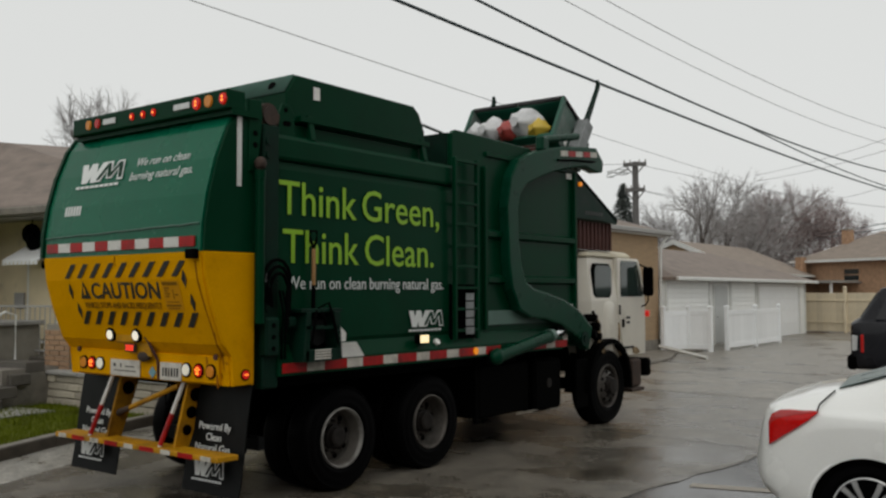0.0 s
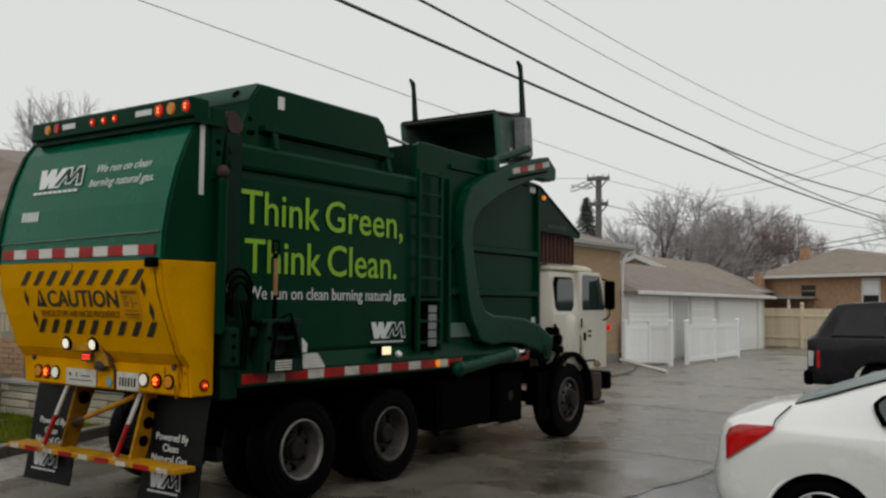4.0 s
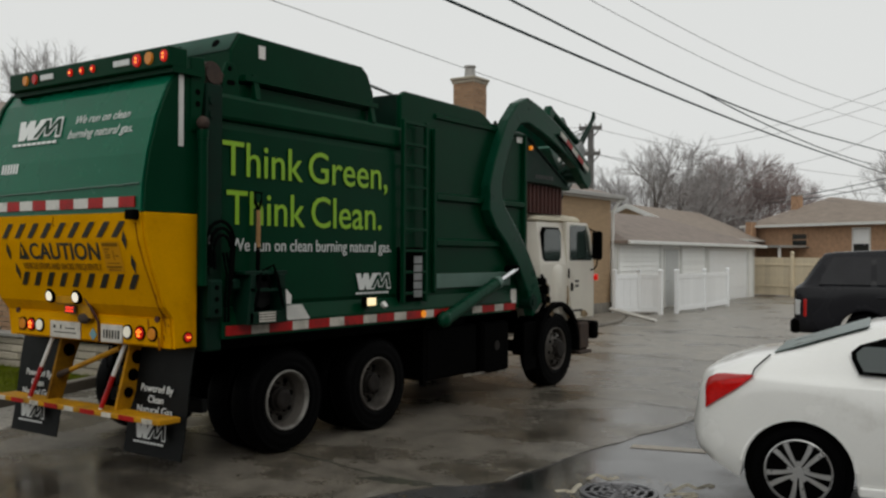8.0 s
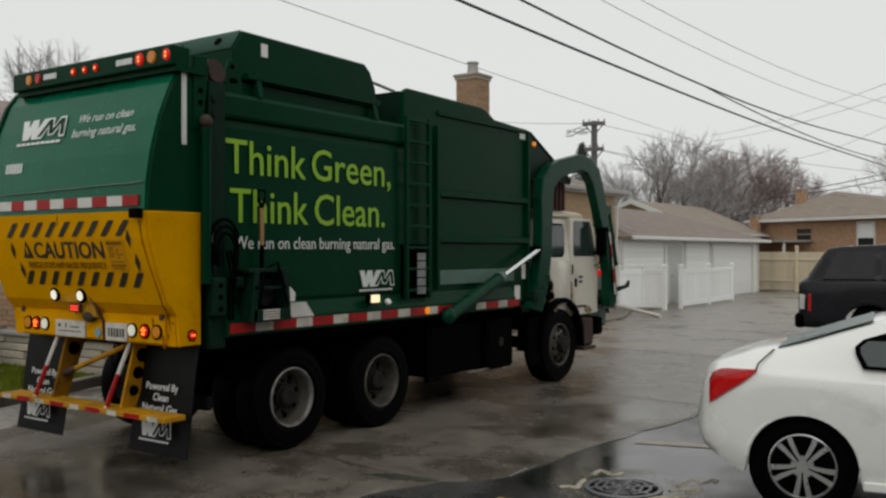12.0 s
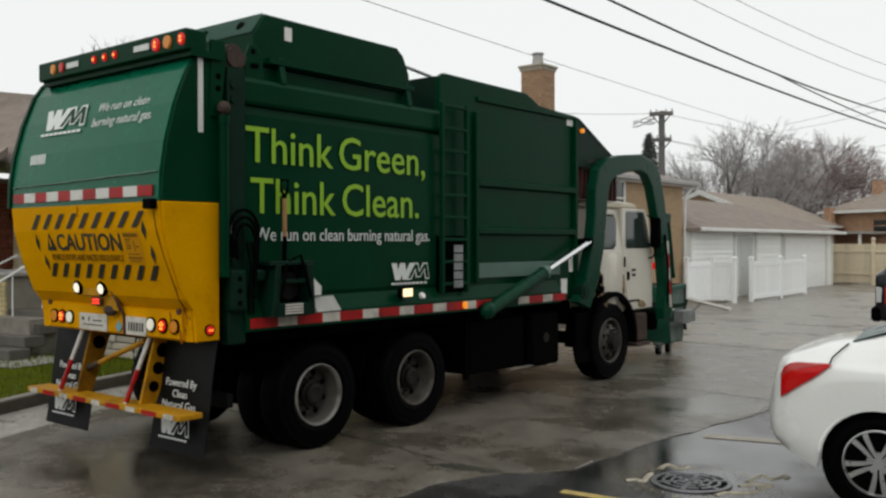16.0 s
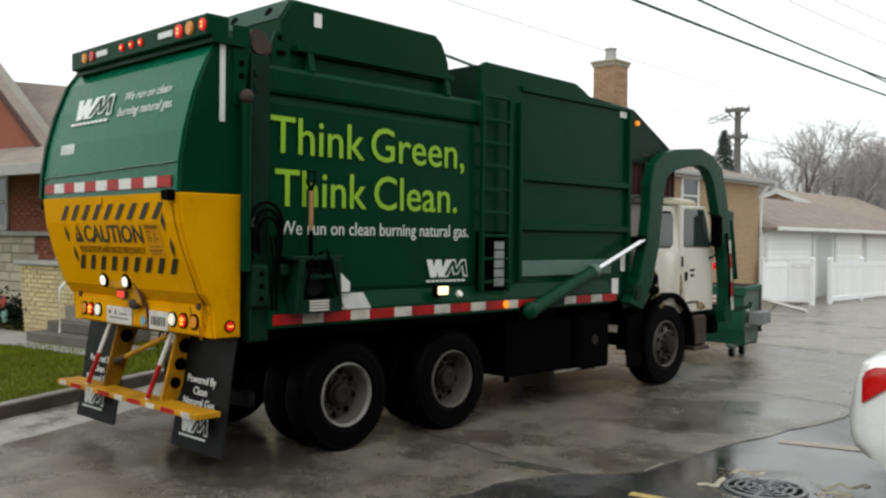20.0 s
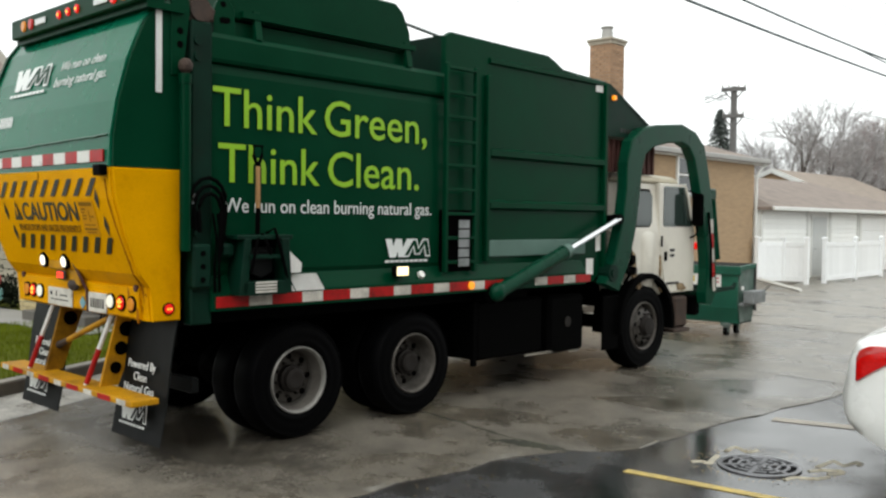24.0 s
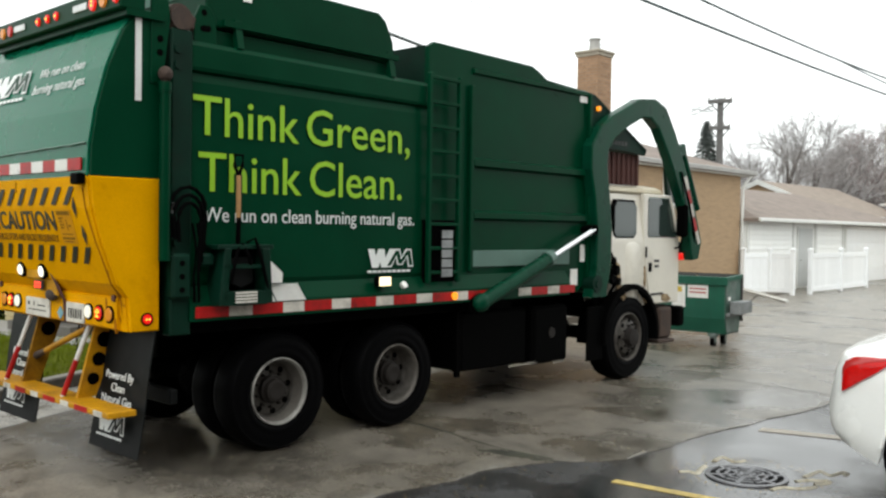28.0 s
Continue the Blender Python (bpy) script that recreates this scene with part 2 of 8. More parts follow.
RIM_MID = mat("grimy_rim", (0.095, 0.085, 0.074), 0.5, 0.2, 0.35, 9, 80, 0.08, (0.025, 0.018, 0.014), 0.5, spec=0.3)
RIM_DISC = mat("worn_disc", (0.075, 0.068, 0.060), 0.5, 0.2, 0.4, 14, 80, 0.1, (0.012, 0.010, 0.008), 0.5, spec=0.3)
RIM_INNER = mat("dull_rim_barrel", (0.11, 0.10, 0.088), 0.5, 0.2, 0.3, 9, 80, 0.08, (0.05, 0.04, 0.032), 0.45, spec=0.3)
RIM_DARK = mat("dirty_rim", (0.020, 0.017, 0.015), 0.6, 0.2, 0.3, 9, 80, 0.1, (0.010, 0.007, 0.005), 0.4, spec=0.2)
STEEL = mat("bare_steel", (0.40, 0.41, 0.41), 0.3, 0.9, 0.15, 9, 90, 0.03)
CHROME = mat("chrome_rod", (0.78, 0.79, 0.80), 0.12, 1.0, 0.05, 9, 90, 0.0)
HEAT_SHIELD = mat("stained_shield", (0.20, 0.155, 0.125), 0.6, 0.1, 0.3, 5, 60, 0.1, (0.07, 0.045, 0.035), 0.45, stretch=(4, 4, 0.6))
RUST_STAIN = mat("rust_run", (0.34, 0.125, 0.004), 0.6, 0, 0.4, 14, 60, 0.1, (0.13, 0.045, 0.01), 0.5, spec=0.05)
RUST = mat("rusty_red", (0.070, 0.022, 0.016), 0.75, 0, 0.4, 7, 70, 0.3, (0.05, 0.025, 0.018), 0.4)
GRIME = mat("brown_grime", (0.30, 0.22, 0.13), 0.6, 0, 0.5, 14, 60, 0.1, (0.10, 0.06, 0.03), 0.5, spec=0.1)
CAB_WHITE = mat("cab_white", (0.72, 0.68, 0.59), 0.35, 0, 0.06, 3, 70, 0.03, (0.34, 0.29, 0.22), 0.14, coat=0.2)
CAR_WHITE = mat("car_white", (0.88, 0.88, 0.85), 0.22, 0, 0.03, 2, 60, 0.0, (0.50, 0.47, 0.43), 0.14, coat=0.6)
CAR_BLACK = mat("car_black", (0.009, 0.009, 0.012), 0.25, 0, 0.2, 2, 60, 0.0, (0.016, 0.016, 0.016), 0.12, spec=0.28)
GLASS = glass("dark_glass")
GLASS_CAB = glass("cab_glass", (0.030, 0.046, 0.040), 0.06)
GLASS_CAR = glass("tinted_glass", (0.045, 0.058, 0.056))
GLASS_REAR = mat("rear_glass_sky_pale", (0.17, 0.22, 0.215), 0.30, 0, 0.3, 2, 30, 0.0, spec=0.12)
GLASS_SUV = mat("black_glass", (0.022, 0.022, 0.025), 0.12, 0, 0.3, 2, 40, 0.0, spec=0.3)
TAIL_RED = mat("tail_lamp_red", (0.62, 0.004, 0.004), 0.15, 0, 0.15, 30, 60, 0.0, coat=0.2, spec=0.25)
TAIL_PALE = mat("tail_lamp_pale", (0.50, 0.03, 0.028), 0.10, 0, 0.12, 12, 60, 0.0, coat=0.4)
LENS_RED = glow("red_lens_lit", (1.0, 0.012, 0.004), 0.38, (0.22, 0.003, 0.003))
LED = glow("diode", (1.0, 0.26, 0.03), 2.2)
LED_DEEP = glow("red_diode", (1.0, 0.05, 0.02), 1.2)
LENS_RED_OFF = glow("red_lens", (1.0, 0.02, 0.01), 0.10, (0.30, 0.006, 0.006))
LENS_AMBER = glow("amber_lens_lit", (1.0, 0.30, 0.01), 0.6, (0.5, 0.18, 0.015))
LENS_AMBER_OFF = glow("amber_lens", (1.0, 0.30, 0.02), 0.12, (0.45, 0.17, 0.015))
LENS_WHITE = glow("white_lens", (1.0, 0.90, 0.68), 0.32, (0.6, 0.6, 0.56))
LENS_SIDE = glow("side_lamp_glass", (1.0, 0.80, 0.42), 1.1, (0.6, 0.58, 0.5))
LENS_WORK = glow("work_lamp_glass", (1.0, 0.90, 0.70), 0.75, (0.6, 0.6, 0.56))
LENS_CLEAR = mat("clear_reflector", (0.62, 0.63, 0.62), 0.15, 0.2, 0.1, 20, 90, 0.0)
CONCRETE = wet_ground("alley_concrete", (0.168, 0.147, 0.117), 0.34, 0.33, 0.19, 0.30, 0.18, 0.28)
CONCRETE_DRY = wet_ground("drier_concrete", (0.235, 0.208, 0.168), 0.30, 0.38, 0.20, 0.16, 0.18, 0.28)
ASPHALT = wet_ground("lot_asphalt", (0.052, 0.051, 0.052), 0.42, 0.31, 0.15, 0.56, 0.12, 0.4)
GUTTER_PAN = wet_ground("gutter_sky_pale", (0.34, 0.32, 0.28), 0.5, 0.34, 0.15, 0.30)
RIM_CHIP = mat("chipped_concrete", (0.21, 0.195, 0.17), 0.5, 0, 0.4, 8, 60, 0.2, (0.07, 0.062, 0.05), 0.5)
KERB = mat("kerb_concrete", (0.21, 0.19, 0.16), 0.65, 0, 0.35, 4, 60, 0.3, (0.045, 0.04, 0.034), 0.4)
PAVE = mat("path_concrete", (0.30, 0.29, 0.27), 0.7, 0, 0.2, 3, 60, 0.2, (0.14, 0.13, 0.12), 0.25)
SOIL = mat("lawn_soil", (0.085, 0.100, 0.009), 0.9, 0, 0.4, 3, 60, 0.5, spec=0.08)
SHRUB = mat("dark_shrub", (0.008, 0.012, 0.006), 0.7, 0, 0.4, 8, 60, 0.0, spec=0.08)
BAG_TEAL = mat("teal_wrapping", (0.14, 0.30, 0.27), 0.35, 0, 0.4, 20, 80, 0.1, (0.5, 0.5, 0.48), 0.35)
KERB_FACE = mat("dark_kerb_face", (0.085, 0.070, 0.054), 0.55, 0, 0.35, 4, 60, 0.3, (0.03, 0.025, 0.02), 0.4, spec=0.3)
GRASS = mat("grass_blades", (0.105, 0.130, 0.006), 0.7, 0, 0.45, 1.2, 30, 0.0, spec=0.08)
STUCCO = mat("tan_stucco", (0.36, 0.248, 0.145), 0.85, 0, 0.2, 3, 110, 0.35, (0.22, 0.14, 0.085), 0.3, stretch=(1, 1, 6))
BEIGE = mat("beige_render", (0.70, 0.60, 0.40), 0.85, 0, 0.1, 3, 100, 0.3, (0.25, 0.2, 0.14), 0.15)
SHINGLE = mat("roof_shingle", (0.235, 0.190, 0.162), 0.85, 0, 0.3, 2.0, 40, 0.5, (0.09, 0.085, 0.08), 0.3, stretch=(1, 1, 4))
SHINGLE_TAN = mat("roof_shingle_tan", (0.275, 0.225, 0.185), 0.85, 0, 0.25, 2.0, 40, 0.5, (0.16, 0.13, 0.11), 0.25, stretch=(1, 1, 4))
TRIM_WHITE = mat("white_trim", (0.70, 0.70, 0.67), 0.5, 0, 0.08, 3, 60, 0.05, (0.4, 0.38, 0.34), 0.15)
VINYL = mat("white_vinyl", (0.85, 0.86, 0.86), 0.4, 0, 0.05, 2, 60, 0.02, (0.5, 0.49, 0.46), 0.1, piece=0.04)
SIDING = mat("white_siding", (0.87, 0.87, 0.84), 0.5, 0, 0.06, 2, 60, 0.04, (0.45, 0.43, 0.40), 0.12, piece=0.05)
GUTTER = mat("grey_gutter", (0.34, 0.33, 0.31), 0.5, 0.1, 0.15, 3, 60, 0.05)
SHADE_BRICK = mat("shade_wall_brick", (0.11, 0.075, 0.055), 0.9, 0, 0.25, 3, 60, 0.3, (0.06, 0.045, 0.035), 0.25, spec=0.2)
BRICK = mat("brown_brick", (0.36, 0.225, 0.135), 0.85, 0, 0.25, 6, 80, 0.3, (0.12, 0.08, 0.055), 0.25, piece=0.18)
BRICK_GABLE = mat("gable_brick", (0.27, 0.085, 0.045), 0.85, 0, 0.25, 9, 80, 0.3, (0.17, 0.065, 0.04), 0.35, stretch=(1, 1, 5))
BRICK_RED = mat("red_brick", (0.25, 0.075, 0.045), 0.85, 0, 0.25, 5, 80, 0.3, (0.12, 0.05, 0.035), 0.25, piece=0.15)
BRICK_CREAM = mat("cream_brick", (0.48, 0.39, 0.21), 0.8, 0, 0.15, 6, 80, 0.25, (0.28, 0.22, 0.13), 0.2, piece=0.14)
BRICK_FAR = mat("orange_brick", (0.40, 0.245, 0.15), 0.85, 0, 0.3, 4, 9, 0.3, (0.26, 0.165, 0.10), 0.3)
MORTAR = mat("mortar", (0.27, 0.25, 0.21), 0.9, 0, 0.15, 8, 80, 0.3)
LIMESTONE = mat("limestone", (0.38, 0.34, 0.27), 0.85, 0, 0.18, 6, 70, 0.4, (0.2, 0.17, 0.13), 0.25, piece=0.2)
FENCE_TAN = mat("tan_fence", (0.62, 0.53, 0.38), 0.6, 0, 0.12, 2, 60, 0.05, (0.25, 0.2, 0.13), 0.2, piece=0.08)
BARK = mat("bark", (0.115, 0.10, 0.09), 0.9, 0, 0.35, 6, 40, 0.5)
# twig colours are lightened to carry the haze of distance
TWIG = mat("bare_twigs_hazed", (0.29, 0.272, 0.265), 0.9, 0, 0.3, 2, 20, 0.0)
TWIG_RED = mat("reddish_twigs_hazed", (0.26, 0.20, 0.19), 0.9, 0, 0.3, 2, 20, 0.0)
# needles greyed and lightened, haze painted into the green
NEEDLES = mat("hazed_needles", (0.13, 0.15, 0.135), 0.85, 0, 0.4, 3, 20, 0.0)
JOINT = mat("joint_dirt", (0.035, 0.034, 0.024), 0.6, 0, 0.5, 6, 60, 0.3, (0.06, 0.07, 0.02), 0.4)
# pole grey includes the distance haze over darker wood
POLE_WOOD = mat("hazed_pole_wood", (0.13, 0.125, 0.12), 0.9, 0, 0.3, 6, 40, 0.4, stretch=(4, 4, 0.6))
CABLE = mat("cable", (0.022, 0.042, 0.048), 0.5, 0, 0.2, 4, 40, 0.0)
CABLE_THIN = mat("thin_cable", (0.20, 0.20, 0.20), 0.6, 0, 0.2, 4, 40, 0.0)
IRON = mat("cast_iron", (0.17, 0.17, 0.18), 0.35, 0.6, 0.35, 20, 90, 0.3, (0.14, 0.10, 0.07), 0.25)
LINE_YELLOW = mat("line_yellow", (0.50, 0.37, 0.11), 0.6, 0, 0.3, 12, 80, 0.1, (0.11, 0.10, 0.08), 0.5)
LINE_WHITE = mat("line_faded", (0.36, 0.32, 0.27), 0.6, 0, 0.25, 12, 80, 0.1, (0.30, 0.27, 0.22), 0.35)
LINE_SPRAY = mat("spray_paint", (0.40, 0.36, 0.27), 0.5, 0, 0.3, 18, 80, 0.1, (0.14, 0.13, 0.11), 0.5)
LEAF_WET = mat("fallen_leaves", (0.24, 0.17, 0.06), 0.5, 0, 0.4, 12, 80, 0.1)
BIN_GREEN = mat("bin_green", (0.008, 0.088, 0.052), 0.42, 0, 0.25, 3, 80, 0.06, (0.03, 0.035, 0.025), 0.2)
BIN_WORN = mat("bin_scraped", (0.075, 0.125, 0.10), 0.5, 0, 0.5, 5, 60, 0.1, (0.26, 0.28, 0.27), 0.5)
POCKET_GREY = mat("pocket_steel", (0.24, 0.25, 0.25), 0.55, 0.2, 0.4, 6, 60, 0.1, (0.08, 0.10, 0.09), 0.4)
RUST_DARK = mat("grimy_rust", (0.050, 0.030, 0.021), 0.8, 0, 0.5, 7, 70, 0.3, (0.018, 0.013, 0.010), 0.45)
LID = mat("bin_lid_plastic", (0.055, 0.050, 0.050), 0.45, 0, 0.2, 4, 80, 0.05)
PAPER = mat("sticker_white", (0.82, 0.80, 0.76), 0.5, 0, 0.1, 9, 80, 0.0)
PAPER_OLD = mat("weathered_plate", (0.58, 0.55, 0.49), 0.5, 0, 0.2, 14, 80, 0.0, (0.22, 0.15, 0.09), 0.3)
STICKER_BLUE = mat("sticker_blue", (0.16, 0.32, 0.38), 0.5, 0, 0.1, 9, 80, 0.0)
NOTICE = mat("notice_orange", (0.56, 0.25, 0.006), 0.5, 0, 0.1, 9, 80, 0.0, spec=0.1)
NOTICE_INK = mat("faded_ink", (0.20, 0.095, 0.006), 0.5, 0, 0.2, 9, 80, 0.0, spec=0.1)
PAPER_YEL = mat("sticker_yellow", (0.60, 0.42, 0.05), 0.5, 0, 0.1, 9, 80, 0.0)
PAPER_RED = mat("sticker_red", (0.45, 0.06, 0.05), 0.5, 0, 0.1, 9, 80, 0.0)
BAG_WHITE = mat("bag_white", (0.62, 0.62, 0.62), 0.35, 0, 0.15, 6, 30, 0.3)
BAG_DARK = mat("bag_dark", (0.03, 0.03, 0.035), 0.3, 0, 0.2, 6, 30, 0.3)
BAG_RED = mat("bag_red", (0.35, 0.05, 0.04), 0.4, 0, 0.2, 6, 30, 0.3)
WOOD = mat("tool_wood", (0.36, 0.19, 0.07), 0.6, 0, 0.25, 12, 60, 0.1)


# ---------- mesh helpers ----------
def thing(name, m, label, category, group="", kind=""):
    ob = new(name)
    ob.empty_display_size = 0.2
    ob.matrix_world = m
    return tagged(ob, label, category, group, kind)


def mesh_of(name, bm, material, smooth=False):
    me = bpy.data.meshes.new(name)
    bmesh.ops.recalc_face_normals(bm, faces=bm.faces[:])
    bm.to_mesh(me)
    bm.free()
    for one in material if isinstance(material, (list, tuple)) else (material,):
        me.materials.append(one)
    if smooth:
        me.polygons.foreach_set("use_smooth", [True] * len(me.polygons))
        if smooth == "edges":
            me.set_sharp_from_angle(angle=0.95)
    return me


def part(name, bm, material, parent, label="", smooth=False, at=None):
    ob = new(name, mesh_of(name, bm, material, smooth))
    ob.parent = parent
    if at is not None:
        ob.matrix_basis = at
    return tagged(ob, label)


def solo(name, bm, material, label="", category="", kind="", smooth=False, at=None):
    ob = new(name, mesh_of(name, bm, material, smooth))
    if at is not None:
        ob.matrix_world = at
    return tagged(ob, label, category, "", kind)


def box(bm, c, s, rot=None, bevel=0.0):
    m = Matrix.Translation(c) @ (rot.to_4x4() if rot is not None else Matrix()) @ Matrix.Diagonal((*s, 1))
    made = bmesh.ops.create_cube(bm, size=1, matrix=m)["verts"]
    if bevel > 0:
        edges = list({e for v in made for e in v.link_edges})
        bmesh.ops.bevel(bm, geom=edges, offset=bevel, segments=1, affect="EDGES", profile=0.5)


def prism(bm, pts, a, b, axis="x", bevel=0.0):
    """A flat outline, given in the two other axes in order, drawn out along one axis from a to b."""
    def put(u, v, w):
        return {"x": (w, u, v), "y": (u, w, v), "z": (u, v, w)}[axis]
    lo = [bm.verts.new(put(u, v, a)) for u, v in pts]
    hi = [bm.verts.new(put(u, v, b)) for u, v in pts]
    faces = [bm.faces.new(lo), bm.faces.new(hi[::-1])]
    n = len(pts)
    for i in range(n):
        faces.append(bm.faces.new((lo[i], hi[i], hi[(i + 1) % n], lo[(i + 1) % n])))
    if bevel > 0:
        edges = list({e for f in faces[:2] for e in f.edges})
        bmesh.ops.bevel(bm, geom=edges, offset=bevel, segments=1, affect="EDGES", profile=0.5)


def rod(bm, p, q, r, r2=None, seg=12, cap=True):
    p, q = Vector(p), Vector(q)
    d = q - p
    m = Matrix.Translation((p + q) / 2) @ d.to_track_quat("Z", "Y").to_matrix().to_4x4()
    bmesh.ops.create_cone(bm, cap_ends=cap, segments=seg, radius1=r, radius2=r if r2 is None else r2, depth=d.length, matrix=m)


def ball(bm, c, s, sub=2):
    bmesh.ops.create_icosphere(bm, subdivisions=sub, radius=1, matrix=Matrix.Translation(c) @ Matrix.Diagonal((*s, 1)))


def tube(bm, pts, r, seg=8):
    """A bent pipe through the points."""
    pts = [Vector(p) for p in pts]
    rings = []
    for i, p in enumerate(pts):
        d = (pts[min(i + 1, len(pts) - 1)] - pts[max(i - 1, 0)]).normalized()
        q = d.to_track_quat("Z", "Y").to_matrix()
        rr = r[i] if isinstance(r, (list, tuple)) else r
        rings.append([bm.verts.new(p + q @ Vector((rr * math.cos(k * math.tau / seg), rr * math.sin(k * math.tau / seg), 0))) for k in range(seg)])
    for a, b in zip(rings, rings[1:]):
        for k in range(seg):
            bm.faces.new((a[k], a[(k + 1) % seg], b[(k + 1) % seg], b[k]))
    bm.faces.new(rings[0][::-1]), bm.faces.new(rings[-1])


def spun(bm, profile, seg=32, axis="x"):
    """A profile of (along the axis, radius) turned round the axis."""
    rings = []
    for k in range(seg):
        a = k * math.tau / seg
        c, s = math.cos(a), math.sin(a)
        rings.append([bm.verts.new((w, r * c, r * s) if axis == "x" else (r * c, r * s, w)) for w, r in profile])
    for k in range(seg):
        a, b = rings[k], rings[(k + 1) % seg]
        for i in range(len(profile) - 1):
            bm.faces.new((a[i], b[i], b[i + 1], a[i + 1]))


def loft(bm, sections, closed=True, cap=True):
    """Skin over rings of points of equal count."""
    rings = [[bm.verts.new(p) for p in s] for s in sections]
    n = len(rings[0])
    for a, b in zip(rings, rings[1:]):
        for k in range(n if closed else n - 1):
            bm.faces.new((a[k], a[(k + 1) % n], b[(k + 1) % n], b[k]))
    if cap and closed:
        bm.faces.new(rings[0][::-1]), bm.faces.new(rings[-1])


def quad(bm, *pts):
    bm.faces.new([bm.verts.new(p) for p in pts])


def text_mesh(name, words, size, shear, bold):
    cu = bpy.data.curves.new(name, "FONT")
    cu.body, cu.size, cu.extrude, cu.shear, cu.offset, cu.resolution_u = words, size, 0.0015, shear, bold, 3
    tmp = bpy.data.objects.new("tmp", cu)
    me = bpy.data.meshes.new_from_object(tmp)
    bpy.data.objects.remove(tmp)
    co = np.empty(len(me.vertices) * 3)
    me.vertices.foreach_get("co", co)
    return me, co.reshape(-1, 3)


def letters(name, words, size, m, material, parent, width=None, shear=0.0, bold=0.0, label=""):
    """Raised lettering in the built-in font, lying in the xy plane of m, from its lower left; each character is a part."""
    whole = text_mesh(name, words, size, shear, bold)[1]
    x0, x1 = whole[:, 0].min(), whole[:, 0].max()
    k = width / (x1 - x0) if width else 1.0
    for i, ch in enumerate(words):
        if ch == " ":
            continue
        right = text_mesh(name, words[:i + 1], size, shear, bold)[1][:, 0].max() if i else None
        me, co = text_mesh(name, ch, size, shear, bold)
        left = co[:, 0].min()
        shift = (co[:, 0].max() if right is None else right) - (co[:, 0].max() - left)
        if i and shear:
            right = text_mesh(name, words[:i + 1], size, 0.0, bold)[1][:, 0].max()
            flat = text_mesh(name, ch, size, 0.0, bold)[1]
            shift = right - flat[:, 0].max() + left
        co[:, 0] = (co[:, 0] - left) * k
        me.vertices.foreach_set("co", co.ravel())
        me.materials.clear()
        me.materials.append(material)
        ob = new(name, me)
        ob.parent = parent
        ob.matrix_basis = m @ Matrix.Translation(((shift - x0) * k, 0, 0))
        tagged(ob, label)


def face_m(origin, right, up):
    r = Vector(right).normalized()
    u = Vector(up).normalized()
    n = r.cross(u)
    m = Matrix((r, u, n)).transposed().to_4x4()
    m.translation = origin
    return m


def bm_new():
    return bmesh.new()


def R(deg, axis):
    return Matrix.Rotation(radians(deg), 3, axis)

# ---------- ground ----------
def sheet(name, pts, z, material, label, thick=0.0, kind="structure"):
    bm = bm_new()
    if thick:
        prism(bm, pts, z - thick, z, "z")
    else:
        quad(bm, *[(x, y, z) for x, y in pts])
    return solo(name, bm, material, label, kind=kind)


